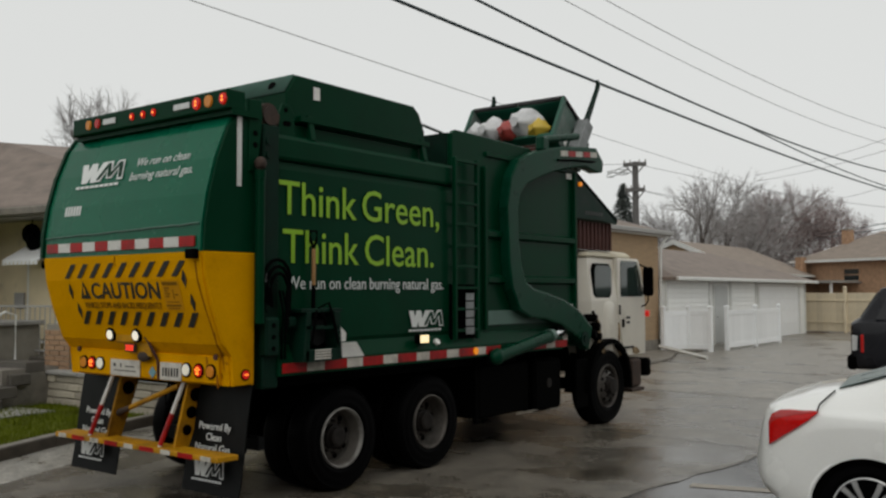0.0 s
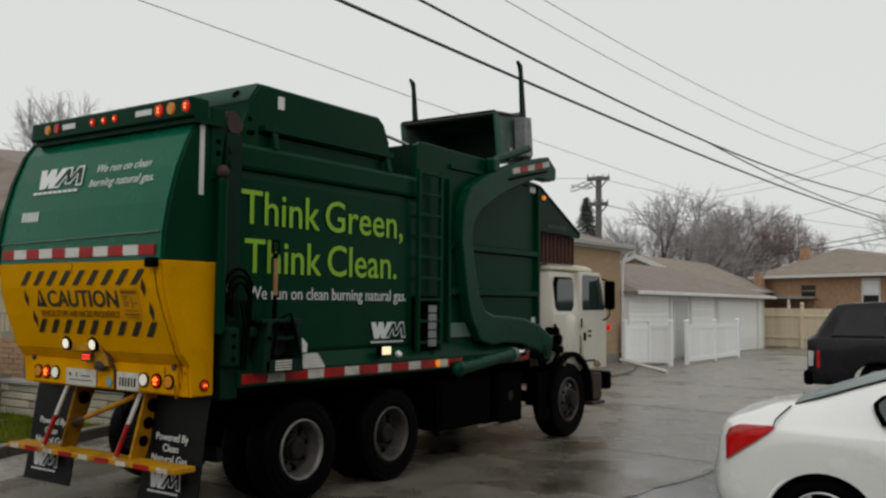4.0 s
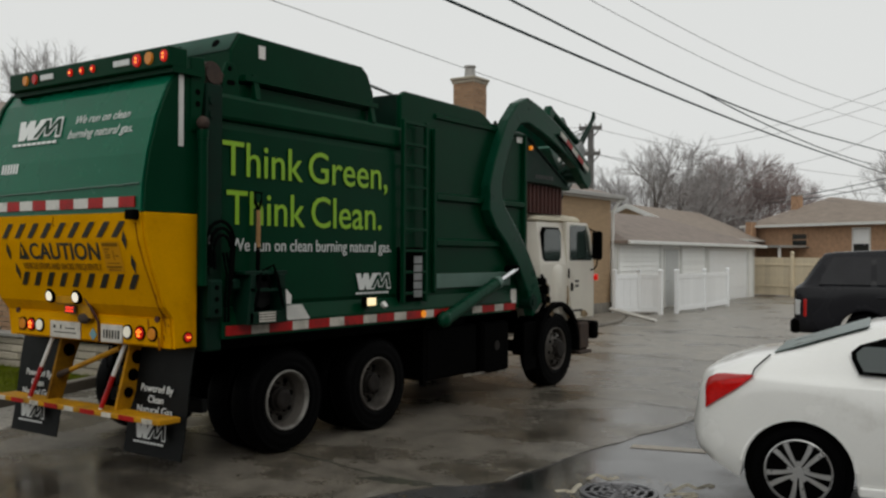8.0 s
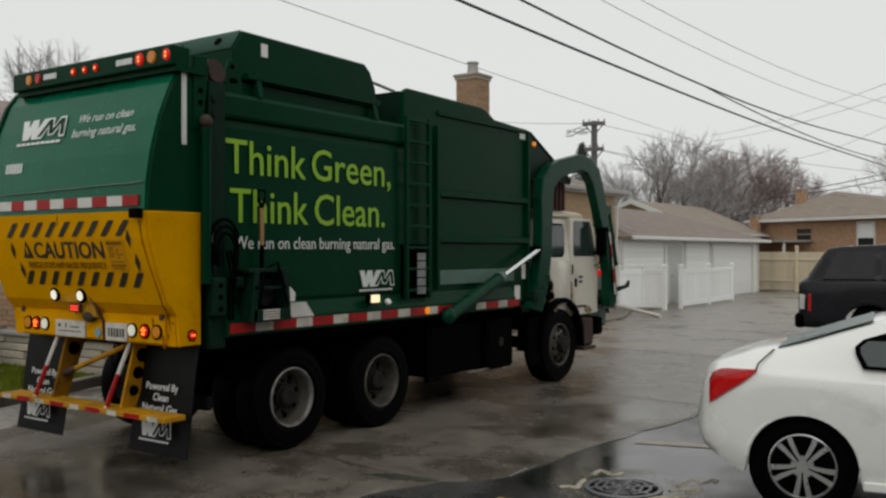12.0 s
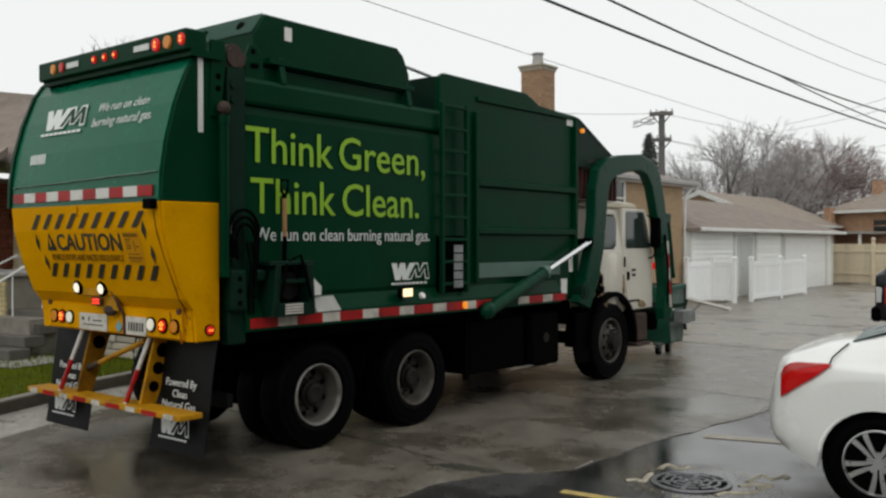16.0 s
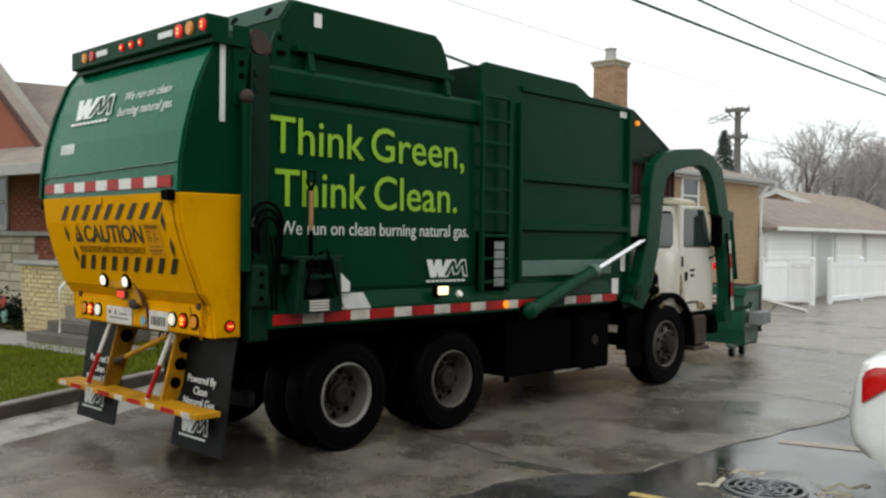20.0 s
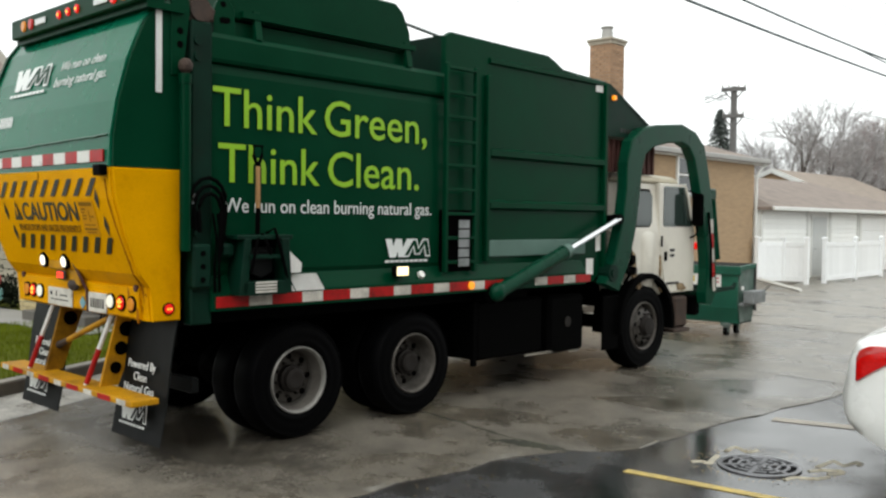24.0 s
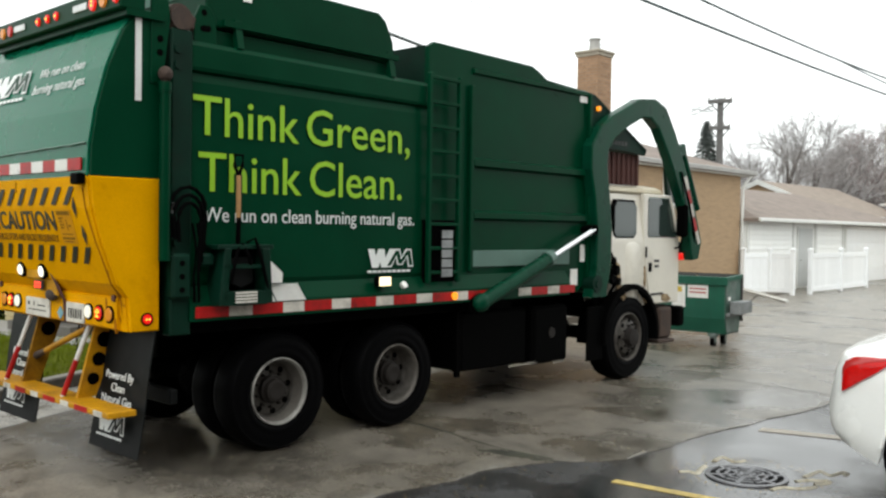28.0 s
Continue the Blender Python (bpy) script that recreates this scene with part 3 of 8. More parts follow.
def ground():
    bm = bm_new()
    bmesh.ops.create_grid(bm, x_segments=40, y_segments=40, size=600, matrix=Matrix.Translation((0, 150, 0)))
    solo("ground", bm, ASPHALT, "dark wet asphalt of the parking lot", kind="structure")
    # concrete alley with a ragged edge towards the lot
    random.seed(5)
    knots = [(-4.9, -12.0), (-4.95, 4.0), (-4.92, 5.2), (-4.85, 5.8), (-4.80, 6.4), (-4.63, 6.83), (-4.37, 6.99), (-4.25, 7.29), (-4.19, 8.3), (-4.12, 9.3), (-4.0, 10.2), (-3.9, 11.4), (-4.3, 16), (-5.2, 26), (-6.5, 40), (-9.0, 70)]
    edge = []
    for (x0, y0), (x1, y1) in zip(knots, knots[1:]):
        n = max(1, int((y1 - y0) / 0.3))
        for k in range(n):
            j = 0.035 if y0 > 4.5 else 0.06
            edge.append((x0 + (x1 - x0) * k / n + random.uniform(-j, j), y0 + (y1 - y0) * k / n))
    west = [(-16.0, 70), (-13.3, 44), (-12.4, 28), (-10.6, 17), (-11.6, 8.6), (-10.98, 6.7), (-9.3, 3.0), (-7.4, -1.0), (-6.6, -12)]
    bm = bm_new()
    prism(bm, edge + west, -0.03, 0.006, "z")
    alley = solo("alley", bm, CONCRETE, "pale wet concrete alley with cracks", kind="structure")
    far = [(-10.75, 17.6), (-4.55, 16.7), (-5.35, 26.0), (-6.6, 40.0), (-8.9, 66.0), (-15.4, 66.0), (-13.4, 45.0), (-12.35, 28.0)]
    bm = bm_new()
    prism(bm, far, 0.0, 0.0085, "z")
    part("far_slab", bm, CONCRETE_DRY, alley, "drier beige concrete further along the alley")
    # pale chipped rim along the broken edge
    rim = [p for p in edge if 4.2 < p[1] < 12.0]
    bm = bm_new()
    prev = None
    for x, y in rim:
        w = random.choice((0.012, 0.02, 0.035, 0.06, 0.10))
        cur = (bm.verts.new((x - 0.004, y, 0.0086)), bm.verts.new((x - 0.004 - w, y, 0.0086)))
        if prev and random.random() < 0.62:
            bm.faces.new((prev[0], cur[0], cur[1], prev[1]))
        prev = cur
    part("chipped_rim", bm, RIM_CHIP, alley, "pale chipped concrete rim")
    # dark wet silt where the slab corner broke
    pts = ((-5.3, 6.62), (-5.18, 6.78), (-4.95, 6.80), (-4.62, 6.82), (-4.72, 6.72), (-5.0, 6.66))
    fine = []
    for (x0, y0), (x1, y1) in zip(pts, pts[1:] + pts[:1]):
        fine += [(x0 + (x1 - x0) * k / 6 + random.uniform(-0.03, 0.03), y0 + (y1 - y0) * k / 6 + random.uniform(-0.03, 0.03)) for k in range(6)]
    bm = bm_new()
    prism(bm, fine, 0.004, 0.0088, "z")
    part("silt_patch", bm, JOINT, alley, "dark silt in the broken slab corner")
    # dirt-filled slab joints and a branching crack
    for pts, w in ((((-11.0, 7.3), (-6.42, 7.03), (-5.22, 6.81), (-4.66, 6.83)), 0.022), (((-10.9, 12.2), (-7.3, 12.0), (-4.1, 11.6)), 0.018), (((-10.6, 17.5), (-4.5, 16.6)), 0.02), (((-11.0, 23.0), (-5.0, 21.6)), 0.02),
                   (((-9.5, 3.4), (-7.2, 3.1), (-5.0, 2.9)), 0.02)):
        fine = []
        for (x0, y0), (x1, y1) in zip(pts, pts[1:]):
            n = max(2, int(math.hypot(x1 - x0, y1 - y0) / 0.22))
            fine += [(x0 + (x1 - x0) * k / n + random.uniform(-0.02, 0.02), y0 + (y1 - y0) * k / n + random.uniform(-0.02, 0.02)) for k in range(n)]
        fine.append(pts[-1])
        bm = bm_new()
        prev = None
        for k, (x, y) in enumerate(fine):
            q = fine[min(k + 1, len(fine) - 1)]
            p = fine[max(k - 1, 0)]
            d = Vector((q[0] - p[0], q[1] - p[1])).normalized()
            ww = w * random.uniform(0.25, 0.95)
            cur = (bm.verts.new((x - d.y * ww, y + d.x * ww, 0.0085)), bm.verts.new((x + d.y * ww, y - d.x * ww, 0.0085)))
            if prev:
                bm.faces.new((prev[0], prev[1], cur[1], cur[0]))
            prev = cur
        part("slab_joint", bm, JOINT, alley)


KERB_LINE = [(-6.6, -12.0), (-7.4, -1.0), (-9.3, 3.0), (-10.2, 5.0), (-10.98, 6.7), (-11.6, 8.6), (-11.3, 12.0), (-10.7, 16.5)]


def offset(line, d):
    out = []
    for i, p in enumerate(line):
        a, b = Vector(line[max(i - 1, 0)]), Vector(line[min(i + 1, len(line) - 1)])
        t = (b - a).normalized()
        out.append((p[0] - t.y * d, p[1] + t.x * d))
    return out


def lawn():
    inner = offset(KERB_LINE, 0.16)
    for (a, b), (c, d) in zip(zip(KERB_LINE, inner), list(zip(KERB_LINE, inner))[1:]):
        n = max(1, round((Vector(a) - Vector(c)).length / 1.6))
        for k in range(n):
            def at(p, q, f):
                return (p[0] + (q[0] - p[0]) * f, p[1] + (q[1] - p[1]) * f)
            g = 0.004
            f0, f1 = k / n + g, (k + 1) / n - g
            bm = bm_new()
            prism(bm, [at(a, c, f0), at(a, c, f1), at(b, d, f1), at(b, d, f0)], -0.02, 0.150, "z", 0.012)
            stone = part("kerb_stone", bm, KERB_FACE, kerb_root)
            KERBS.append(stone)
            # thin cap in a paler concrete than the stone below it
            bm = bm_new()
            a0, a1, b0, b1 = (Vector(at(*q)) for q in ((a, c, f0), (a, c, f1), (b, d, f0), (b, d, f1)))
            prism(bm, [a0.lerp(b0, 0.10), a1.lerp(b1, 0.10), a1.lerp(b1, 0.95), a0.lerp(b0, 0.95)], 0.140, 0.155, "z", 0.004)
            part("worn_top", bm, KERB, stone, "paler top of the kerb")
    # gutter slabs along the foot of the kerb, sky reflection put into their pale colour
    outer = offset(KERB_LINE, -0.85)
    for (a, b), (c, d) in zip(zip(KERB_LINE, outer), list(zip(KERB_LINE, outer))[1:]):
        n = max(1, round((Vector(a) - Vector(c)).length / 2.4))
        for k in range(n):
            f0, f1 = k / n + 0.003, (k + 1) / n - 0.003
            bm = bm_new()
            prism(bm, [(p[0] + (q[0] - p[0]) * f, p[1] + (q[1] - p[1]) * f) for p, q, f in ((a, c, f0), (b, d, f0), (b, d, f1), (a, c, f1))], -0.03, 0.010, "z", 0.004)
            part("gutter_slab", bm, GUTTER_PAN, gutter_root)
    bm = bm_new()
    pts = offset(KERB_LINE, 0.155)
    prism(bm, pts + [(-60, 16.5), (-60, -12)], -0.02, 0.11, "z")
    solo("lawn", bm, SOIL, "damp green lawn behind the kerb", kind="structure")
    # grass blades on the part that is seen
    rng = np.random.default_rng(3)
    verts, faces = [], []
    poly = pts
    n = 0
    while n < 26000:
        y = rng.uniform(2.5, 9.8)
        x0 = np.interp(y, [p[1] for p in poly], [p[0] for p in poly])
        x = x0 - 0.02 - rng.uniform(0, 4.6) ** 1.0
        if x < -15.3:
            continue
        h, a, lean = rng.uniform(0.03, 0.075), rng.uniform(0, 6.28), rng.uniform(-0.03, 0.03)
        w = 0.006
        c, s = math.cos(a), math.sin(a)
        k = len(verts)
        verts += [(x - c * w, y - s * w, 0.108), (x + c * w, y + s * w, 0.108), (x + s * lean, y + c * lean, 0.11 + h)]
        faces.append((k, k + 1, k + 2))
        n += 1
    me = bpy.data.meshes.new("grass")
    me.from_pydata(verts, [], faces)
    me.materials.append(GRASS)
    tagged(new("grass", me), "short damp green grass on the lawn", "grass", "", "stuff")


kerb_root = new("kerb")
tagged(kerb_root, "weathered concrete kerb along the lawn", "", "", "structure")
KERBS = []
gutter_root = new("gutter_pan")
tagged(gutter_root, "wet concrete gutter along the kerb, sky reflection in its pale colour", "", "", "structure")
ground(), lawn()


def markings():
    for name, pts, mt, what in (("bay_line", ((-3.97, 6.60), (-1.2, 6.92), (-1.2, 7.01), (-3.98, 6.69)), LINE_YELLOW, "worn yellow bay line"),
                                ("bay_line", ((-3.92, 9.14), (-1.0, 9.95), (-1.04, 10.11), (-3.95, 9.30)), LINE_WHITE, "faded pale bay line"),
                                ("bay_line", ((-4.2, 11.9), (-1.0, 12.7), (-1.02, 12.8), (-4.22, 12.0)), LINE_WHITE, "faded pale bay line")):
        sheet(name, pts, 0.006 if mt is LINE_YELLOW else 0.0065, mt, what, 0.004)
    # storm drain
    d = thing("storm_drain", pose(-3.31, 7.49, 0.004, 0, 0, 40), "round cast-iron storm drain grate set in the asphalt", "drain grate")
    bm = bm_new()
    spun(bm, [(0.0, 0.312), (0.010, 0.308), (0.012, 0.275), (0.004, 0.27), (0.0, 0.27)], 40, "z")
    part("frame_ring", bm, IRON, d)
    bm = bm_new()
    rod(bm, (0, 0, -0.002), (0, 0, 0.0025), 0.275, seg=36)
    part("pit", bm, BLACK, d)
    for k in range(6):
        a = k * math.tau / 6
        bm = bm_new()
        c, s = math.cos(a), math.sin(a)
        box(bm, (c * 0.138, s * 0.138, 0.008), (0.275, 0.036, 0.012), R(math.degrees(a), "Z"))
        for j in range(1, 4):
            r = 0.066 * j + 0.014
            for sgn in (1, -1):
                b = a + sgn * math.tau / 24
                box(bm, (r * math.cos(b), r * math.sin(b), 0.008), (0.026, r * 0.46, 0.012), R(math.degrees(b), "Z"))
        part("grate_spoke", bm, IRON, d)
    # leaves and chalky spray marks round the drain
    rng = np.random.default_rng(8)
    verts, faces = [], []
    for i in range(420):
        if i < 260:
            a, r = rng.uniform(0, 6.28), 0.40 + abs(rng.normal(0, 0.10))
            x, y = -3.31 + r * math.cos(a), 7.49 + r * math.sin(a)
        else:
            x, y = rng.uniform(-8.5, -2.6), rng.uniform(3.5, 11)
            if rng.random() < 0.5:
                x, y = -4.6 + rng.normal(0, 0.2), rng.uniform(5, 8)
        a, w = rng.uniform(0, 6.28), rng.uniform(0.004, 0.014)
        c, s = math.cos(a) * w, math.sin(a) * w
        k = len(verts)
        z = 0.013
        verts += [(x - c, y - s, z), (x + s * 0.6, y - c * 0.6, z + 0.003), (x + c, y + s, z + 0.004), (x - s * 0.6, y + c * 0.6, z + 0.002)]
        faces.append((k, k + 1, k + 2, k + 3))
    me = bpy.data.meshes.new("leaf_litter")
    me.from_pydata(verts, [], faces)
    me.materials.append(LEAF_WET)
    tagged(new("leaf_litter", me), "scattered wet brown leaf litter", "leaf litter", "", "stuff")
    # pale rounded spray-paint strokes, illegible
    for pts in (((-2.98, 7.80), (-2.97, 7.97), (-2.96, 8.09), (-2.91, 8.03), (-2.85, 7.98), (-2.83, 8.05)), ((-2.83, 8.05), (-2.82, 8.16), (-2.78, 8.17), (-2.77, 8.08)), ((-2.98, 7.63), (-2.93, 7.74), (-2.86, 7.77), (-2.80, 7.84), (-2.78, 7.73), (-2.85, 7.65)),
                ((-3.02, 7.27), (-3.00, 7.40), (-2.91, 7.42), (-2.84, 7.49), (-2.82, 7.58)), ((-3.75, 7.24), (-3.68, 7.33), (-3.61, 7.26), (-3.66, 7.42), (-3.69, 7.57)), ((-3.70, 7.74), (-3.73, 7.94), (-3.66, 7.92), (-3.56, 7.82), (-3.53, 7.96))):
        for k in range(2):
            pts = [pts[0]] + [(a[0] * (1 - f) + b[0] * f, a[1] * (1 - f) + b[1] * f) for a, b in zip(pts, pts[1:]) for f in (0.25, 0.75)] + [pts[-1]]
        bm = bm_new()
        tube(bm, [(x, y, -0.022) for x, y in pts], 0.034, 8)
        solo("paint_mark", bm, LINE_SPRAY, "worn pale spray-paint stroke on the asphalt", kind="structure")


markings()


# ---------- houses and garages ----------
def local(x, y, deg):
    return pose(x, y, 0, 0, 0, deg)


def hip_roof(bm, x0, x1, y0, y1, z, rise, over, t=0.12, gable=False):
    a, b, c, d = x0 - over, x1 + over, y0 - over, y1 + over
    if (b - a) < (d - c):
        w = (b - a) / 2
        r0, r1 = ((a + b) / 2, c + (0 if gable else w)), ((a + b) / 2, d - (0 if gable else w))
    else:
        w = (d - c) / 2
        r0, r1 = (a + (0 if gable else w), (c + d) / 2), (b - (0 if gable else w), (c + d) / 2)
    base = [(a, c), (b, c), (b, d), (a, d)]
    lo = [bm.verts.new((*p, z - t)) for p in base]
    hi = [bm.verts.new((*p, z)) for p in base]
    p, q = bm.verts.new((*r0, z + rise)), bm.verts.new((*r1, z + rise))
    bm.faces.new(lo[::-1])
    for i in range(4):
        bm.faces.new((lo[i], lo[(i + 1) % 4], hi[(i + 1) % 4], hi[i]))
    if (b - a) < (d - c):
        bm.faces.new((hi[0], hi[1], p)), bm.faces.new((hi[1], hi[2], q, p)), bm.faces.new((hi[2], hi[3], q)), bm.faces.new((hi[3], hi[0], p, q))
    else:
        bm.faces.new((hi[3], hi[0], p)), bm.faces.new((hi[0], hi[1], q, p)), bm.faces.new((hi[1], hi[2], q)), bm.faces.new((hi[2], hi[3], p, q))


def window(parent, c, w, h, axis, frame_m=None, depth=0.06):
    """A framed pane with a sill on a wall whose normal is the axis ('x', '-x' or '-y')."""
    frame_m = frame_m or TRIM_WHITE
    bm = bm_new()
    n = {"x": (1, 0, 0), "-x": (-1, 0, 0), "-y": (0, -1, 0), "y": (0, 1, 0)}[axis]
    n = Vector(n)
    s = Vector((0, 0, 1)).cross(n)
    c = Vector(c)

    def bar(u, v, du, dv, d=depth):
        sz = Vector([abs(a) for a in (s * du + Vector((0, 0, dv)) + n * d)])
        box(bm, c + s * u + Vector((0, 0, v)) + n * (d / 2), sz)
    t = 0.08
    bar(-w / 2 + t / 2, 0, t, h), bar(w / 2 - t / 2, 0, t, h), bar(0, h / 2 - t / 2, w - 2 * t, t), bar(0, -h / 2 + t / 2, w - 2 * t, t), bar(0, 0, w - 2 * t, 0.05)
    win = part("window", bm, frame_m, parent)
    bm = bm_new()
    for v in (-h / 4, h / 4):
        sz = Vector([abs(a) for a in (s * (w - 2 * t) + Vector((0, 0, h / 2 - t)) + n * 0.02)])
        box(bm, c + Vector((0, 0, v)) + n * 0.02, sz)
    part("pane", bm, GLASS, win)
    bm = bm_new()
    sz = Vector([abs(a) for a in (s * (w + 0.15) + Vector((0, 0, 0.07)) + n * (depth + 0.06))])
    box(bm, c + Vector((0, 0, -h / 2 - 0.035)) + n * (depth + 0.06) / 2, sz)
    part("sill", bm, PAVE, win)
    return win


def tan_house():
    # the wall along the alley runs to the far corner at the local origin; local -y is towards the viewer, +x the alley
    h = thing("house", local(-12.90, 27.63, -0.8), "tan stucco house with grey hip roof beside the alley", "house")
    bm = bm_new()
    box(bm, (-3.975, -4.8, 1.83), (8.85, 9.6, 3.66))
    part("wall", bm, STUCCO, h)
    bm = bm_new()
    hip_roof(bm, -8.4, 0, -9.6, 0, 3.78, 1.6, 0.62)
    part("roof", bm, SHINGLE, h, "grey-brown shingle hip roof")
    for c, sz in (((0.66, -4.8, 3.74), (0.11, 10.9, 0.14)), ((-4.2, 0.66, 3.74), (9.6, 0.11, 0.14)), ((-4.2, -10.26, 3.74), (9.6, 0.11, 0.14))):
        part("gutter", box_bm(c, sz, 0.02), GUTTER, h)
    part("soffit", box_bm((0.31, -4.8, 3.645), (0.60, 10.8, 0.03)), TRIM_WHITE, h)
    bm = bm_new()
    tube(bm, [(0.60, 0.45, 3.66), (0.55, 0.15, 3.44), (0.50, 0.07, 3.29), (0.50, 0.07, 0.4), (0.56, 0.02, 0.12)], 0.045, 8)
    part("downpipe", bm, TRIM_WHITE, h)
    window(h, (0.45, -4.25, 3.14), 0.95, 1.05, "x")
    part("plinth", box_bm((-3.975, -4.8, 0.2), (8.91, 9.66, 0.4)), KERB, h)
    cx, cy, cw = -1.34, -5.42, 0.66
    c = part("chimney_core", box_bm((cx, cy, 5.2), (cw, cw, 3.1)), MORTAR, h)
    lay_bricks(c, (cx - cw / 2, cy - cw / 2), cw, cw, 4.5, 6.72, BRICK, sides=("-y", "x"))
    bm = bm_new()
    box(bm, (cx, cy, 6.80), (cw + 0.16, cw + 0.16, 0.08), bevel=0.02)
    box(bm, (cx, cy, 6.72), (cw + 0.08, cw + 0.08, 0.08))
    part("chimney_cap", bm, LIMESTONE, h)
    bm = bm_new()
    spun(bm, [(6.84, 0.20), (6.92, 0.16), (7.14, 0.14), (7.16, 0.17), (7.20, 0.17), (7.20, 0.11), (6.92, 0.10)], 18, "z")
    bmesh.ops.translate(bm, verts=bm.verts[:], vec=(cx, cy, 0))
    part("chimney_pot", bm, GUTTER, h, "grey metal flue")
    return h


def box_bm(c, s, bevel=0.0):
    bm = bm_new()
    box(bm, c, s, bevel=bevel)
    return bm


BRICK_MESH = {}


def piece(name, key, size, material, parent, m, bevel=0.006):
    """A small bevelled block sharing its mesh with all of its kind."""
    if key not in BRICK_MESH:
        BRICK_MESH[key] = mesh_of(name, box_bm((0, 0, 0), size, bevel), material)
    ob = new(name, BRICK_MESH[key])
    ob.parent = parent
    ob.matrix_basis = m
    return ob


def lay_bricks(parent, corner, w, d, z0, z1, material, sides=("-y",), bl=0.23, bh=0.072, joint=0.012, thick=0.03):
    """Courses of bricks in running bond on sides of a block."""
    rows = int((z1 - z0) / (bh + joint))
    for side in sides:
        length = w if side in ("-y", "y") else d
        for r in range(rows):
            z = z0 + r * (bh + joint) + bh / 2
            u = -((bl + joint) / 2) * (r % 2)
            while u < length - 0.01:
                a, b = max(u, 0.0), min(u + bl, length)
                if b - a > 0.03:
                    ln = round(b - a, 3)
                    jit = random.uniform(-0.003, 0.003)
                    if side == "-y":
                        m = pose(corner[0] + (a + b) / 2, corner[1] - thick / 2 + 0.012 + jit, z)
                    else:
                        m = pose(corner[0] + w + thick / 2 - 0.012 + jit, corner[1] + (a + b) / 2, z, 0, 0, 90)
                    piece("brick", (material.name, ln, thick), (ln, thick, bh), material, parent, m, 0.004)
                u += bl + joint


def white_garage():
    g = thing("garage", local(-12.3, 27.2, 0.5), "low white-sided garage with brown shingle roof", "garage")
    L = 16.2
    bm = bm_new()
    box(bm, (-3.2, L / 2 + 0.3, 1.15), (6.4, L - 0.6, 2.3))
    part("wall", bm, SIDING, g)
    for i in range(14):
        piece("siding_board", ("sb",), (0.03, 3.5, 0.155), SIDING, g, pose(0.022, 2.50, 0.18 + i * 0.158, 0, -9, 0), 0.003)
    for i in range(14):
        piece("siding_board", ("sb2",), (0.03, 2.6, 0.155), SIDING, g, pose(0.022, 7.9, 0.18 + i * 0.158, 0, -9, 0), 0.003)
    bm = bm_new()
    box(bm, (0.02, 5.45, 1.08), (0.05, 1.45, 2.12), bevel=0.01)
    dr = part("side_door", bm, TRIM_WHITE, g)
    bm = bm_new()
    box(bm, (0.05, 5.45, 1.08), (0.03, 1.25, 2.0), bevel=0.01)
    rod(bm, (0.07, 4.95, 1.0), (0.12, 4.95, 1.0), 0.03)
    part("door_leaf", bm, mat("grey_door", (0.50, 0.51, 0.50), 0.5, 0, 0.1, 2, 60, 0.02), dr, "plain pale grey door leaf")
    for y0, w in ((9.6, 5.6),):
        bm = bm_new()
        for s in (0, w):
            box(bm, (0.03, y0 + s, 1.06), (0.07, 0.14, 2.12))
        box(bm, (0.03, y0 + w / 2, 2.15), (0.07, w + 0.28, 0.12))
        gd = part("garage_door", bm, TRIM_WHITE, g)
        for k in range(4):
            piece("door_panel", ("gp", w), (0.04, w - 0.16, 0.515), VINYL, gd, pose(0.0, y0 + w / 2, 0.28 + k * 0.525), 0.012)
    for y in (0.66, 4.35, 6.45, 9.35, L - 0.06):
        bm = bm_new()
        box(bm, (0.02, y, 1.15), (0.06, 0.12, 2.3))
        part("corner_trim", bm, TRIM_WHITE, g)
    bm = bm_new()
    hip_roof(bm, -6.4, 0, 0.9, L, 2.36, 1.25, 0.42, 0.10)
    part("roof", bm, SHINGLE, g, "brown-grey shingle roof")
    bm = bm_new()
    box(bm, (0.46, L / 2 + 0.47, 2.31), (0.10, L - 0.04, 0.12), bevel=0.02)
    part("gutter", bm, TRIM_WHITE, g)
    # a taller gabled garage behind it
    b = thing("garage", local(-20.0, 46.6, 0.0), "tan garage with brown gable roof and white rake boards", "garage")
    bm = bm_new()
    box(bm, (0, 5.5, 1.45), (7.4, 11, 2.9))
    prism(bm, [(-3.7, 2.9), (3.7, 2.9), (0, 4.45)], 0.0, 11.0, "y")
    part("wall", bm, STUCCO, b)
    for s in (1, -1):
        bm = bm_new()
        prism(bm, [(0, 4.64), (s * 4.2, 2.86), (s * 4.2, 2.74), (0, 4.48)], -0.10, 11.3, "y")
        part("roof_slope", bm, SHINGLE_TAN, b)
        bm = bm_new()
        prism(bm, [(0, 4.67), (s * 4.22, 2.88), (s * 4.22, 2.64), (0, 4.42)], -0.17, -0.10, "y")
        part("rake_board", bm, TRIM_WHITE, b)
    part("gutter", box_bm((4.2, 5.5, 2.80), (0.10, 11.7, 0.12)), TRIM_WHITE, b)


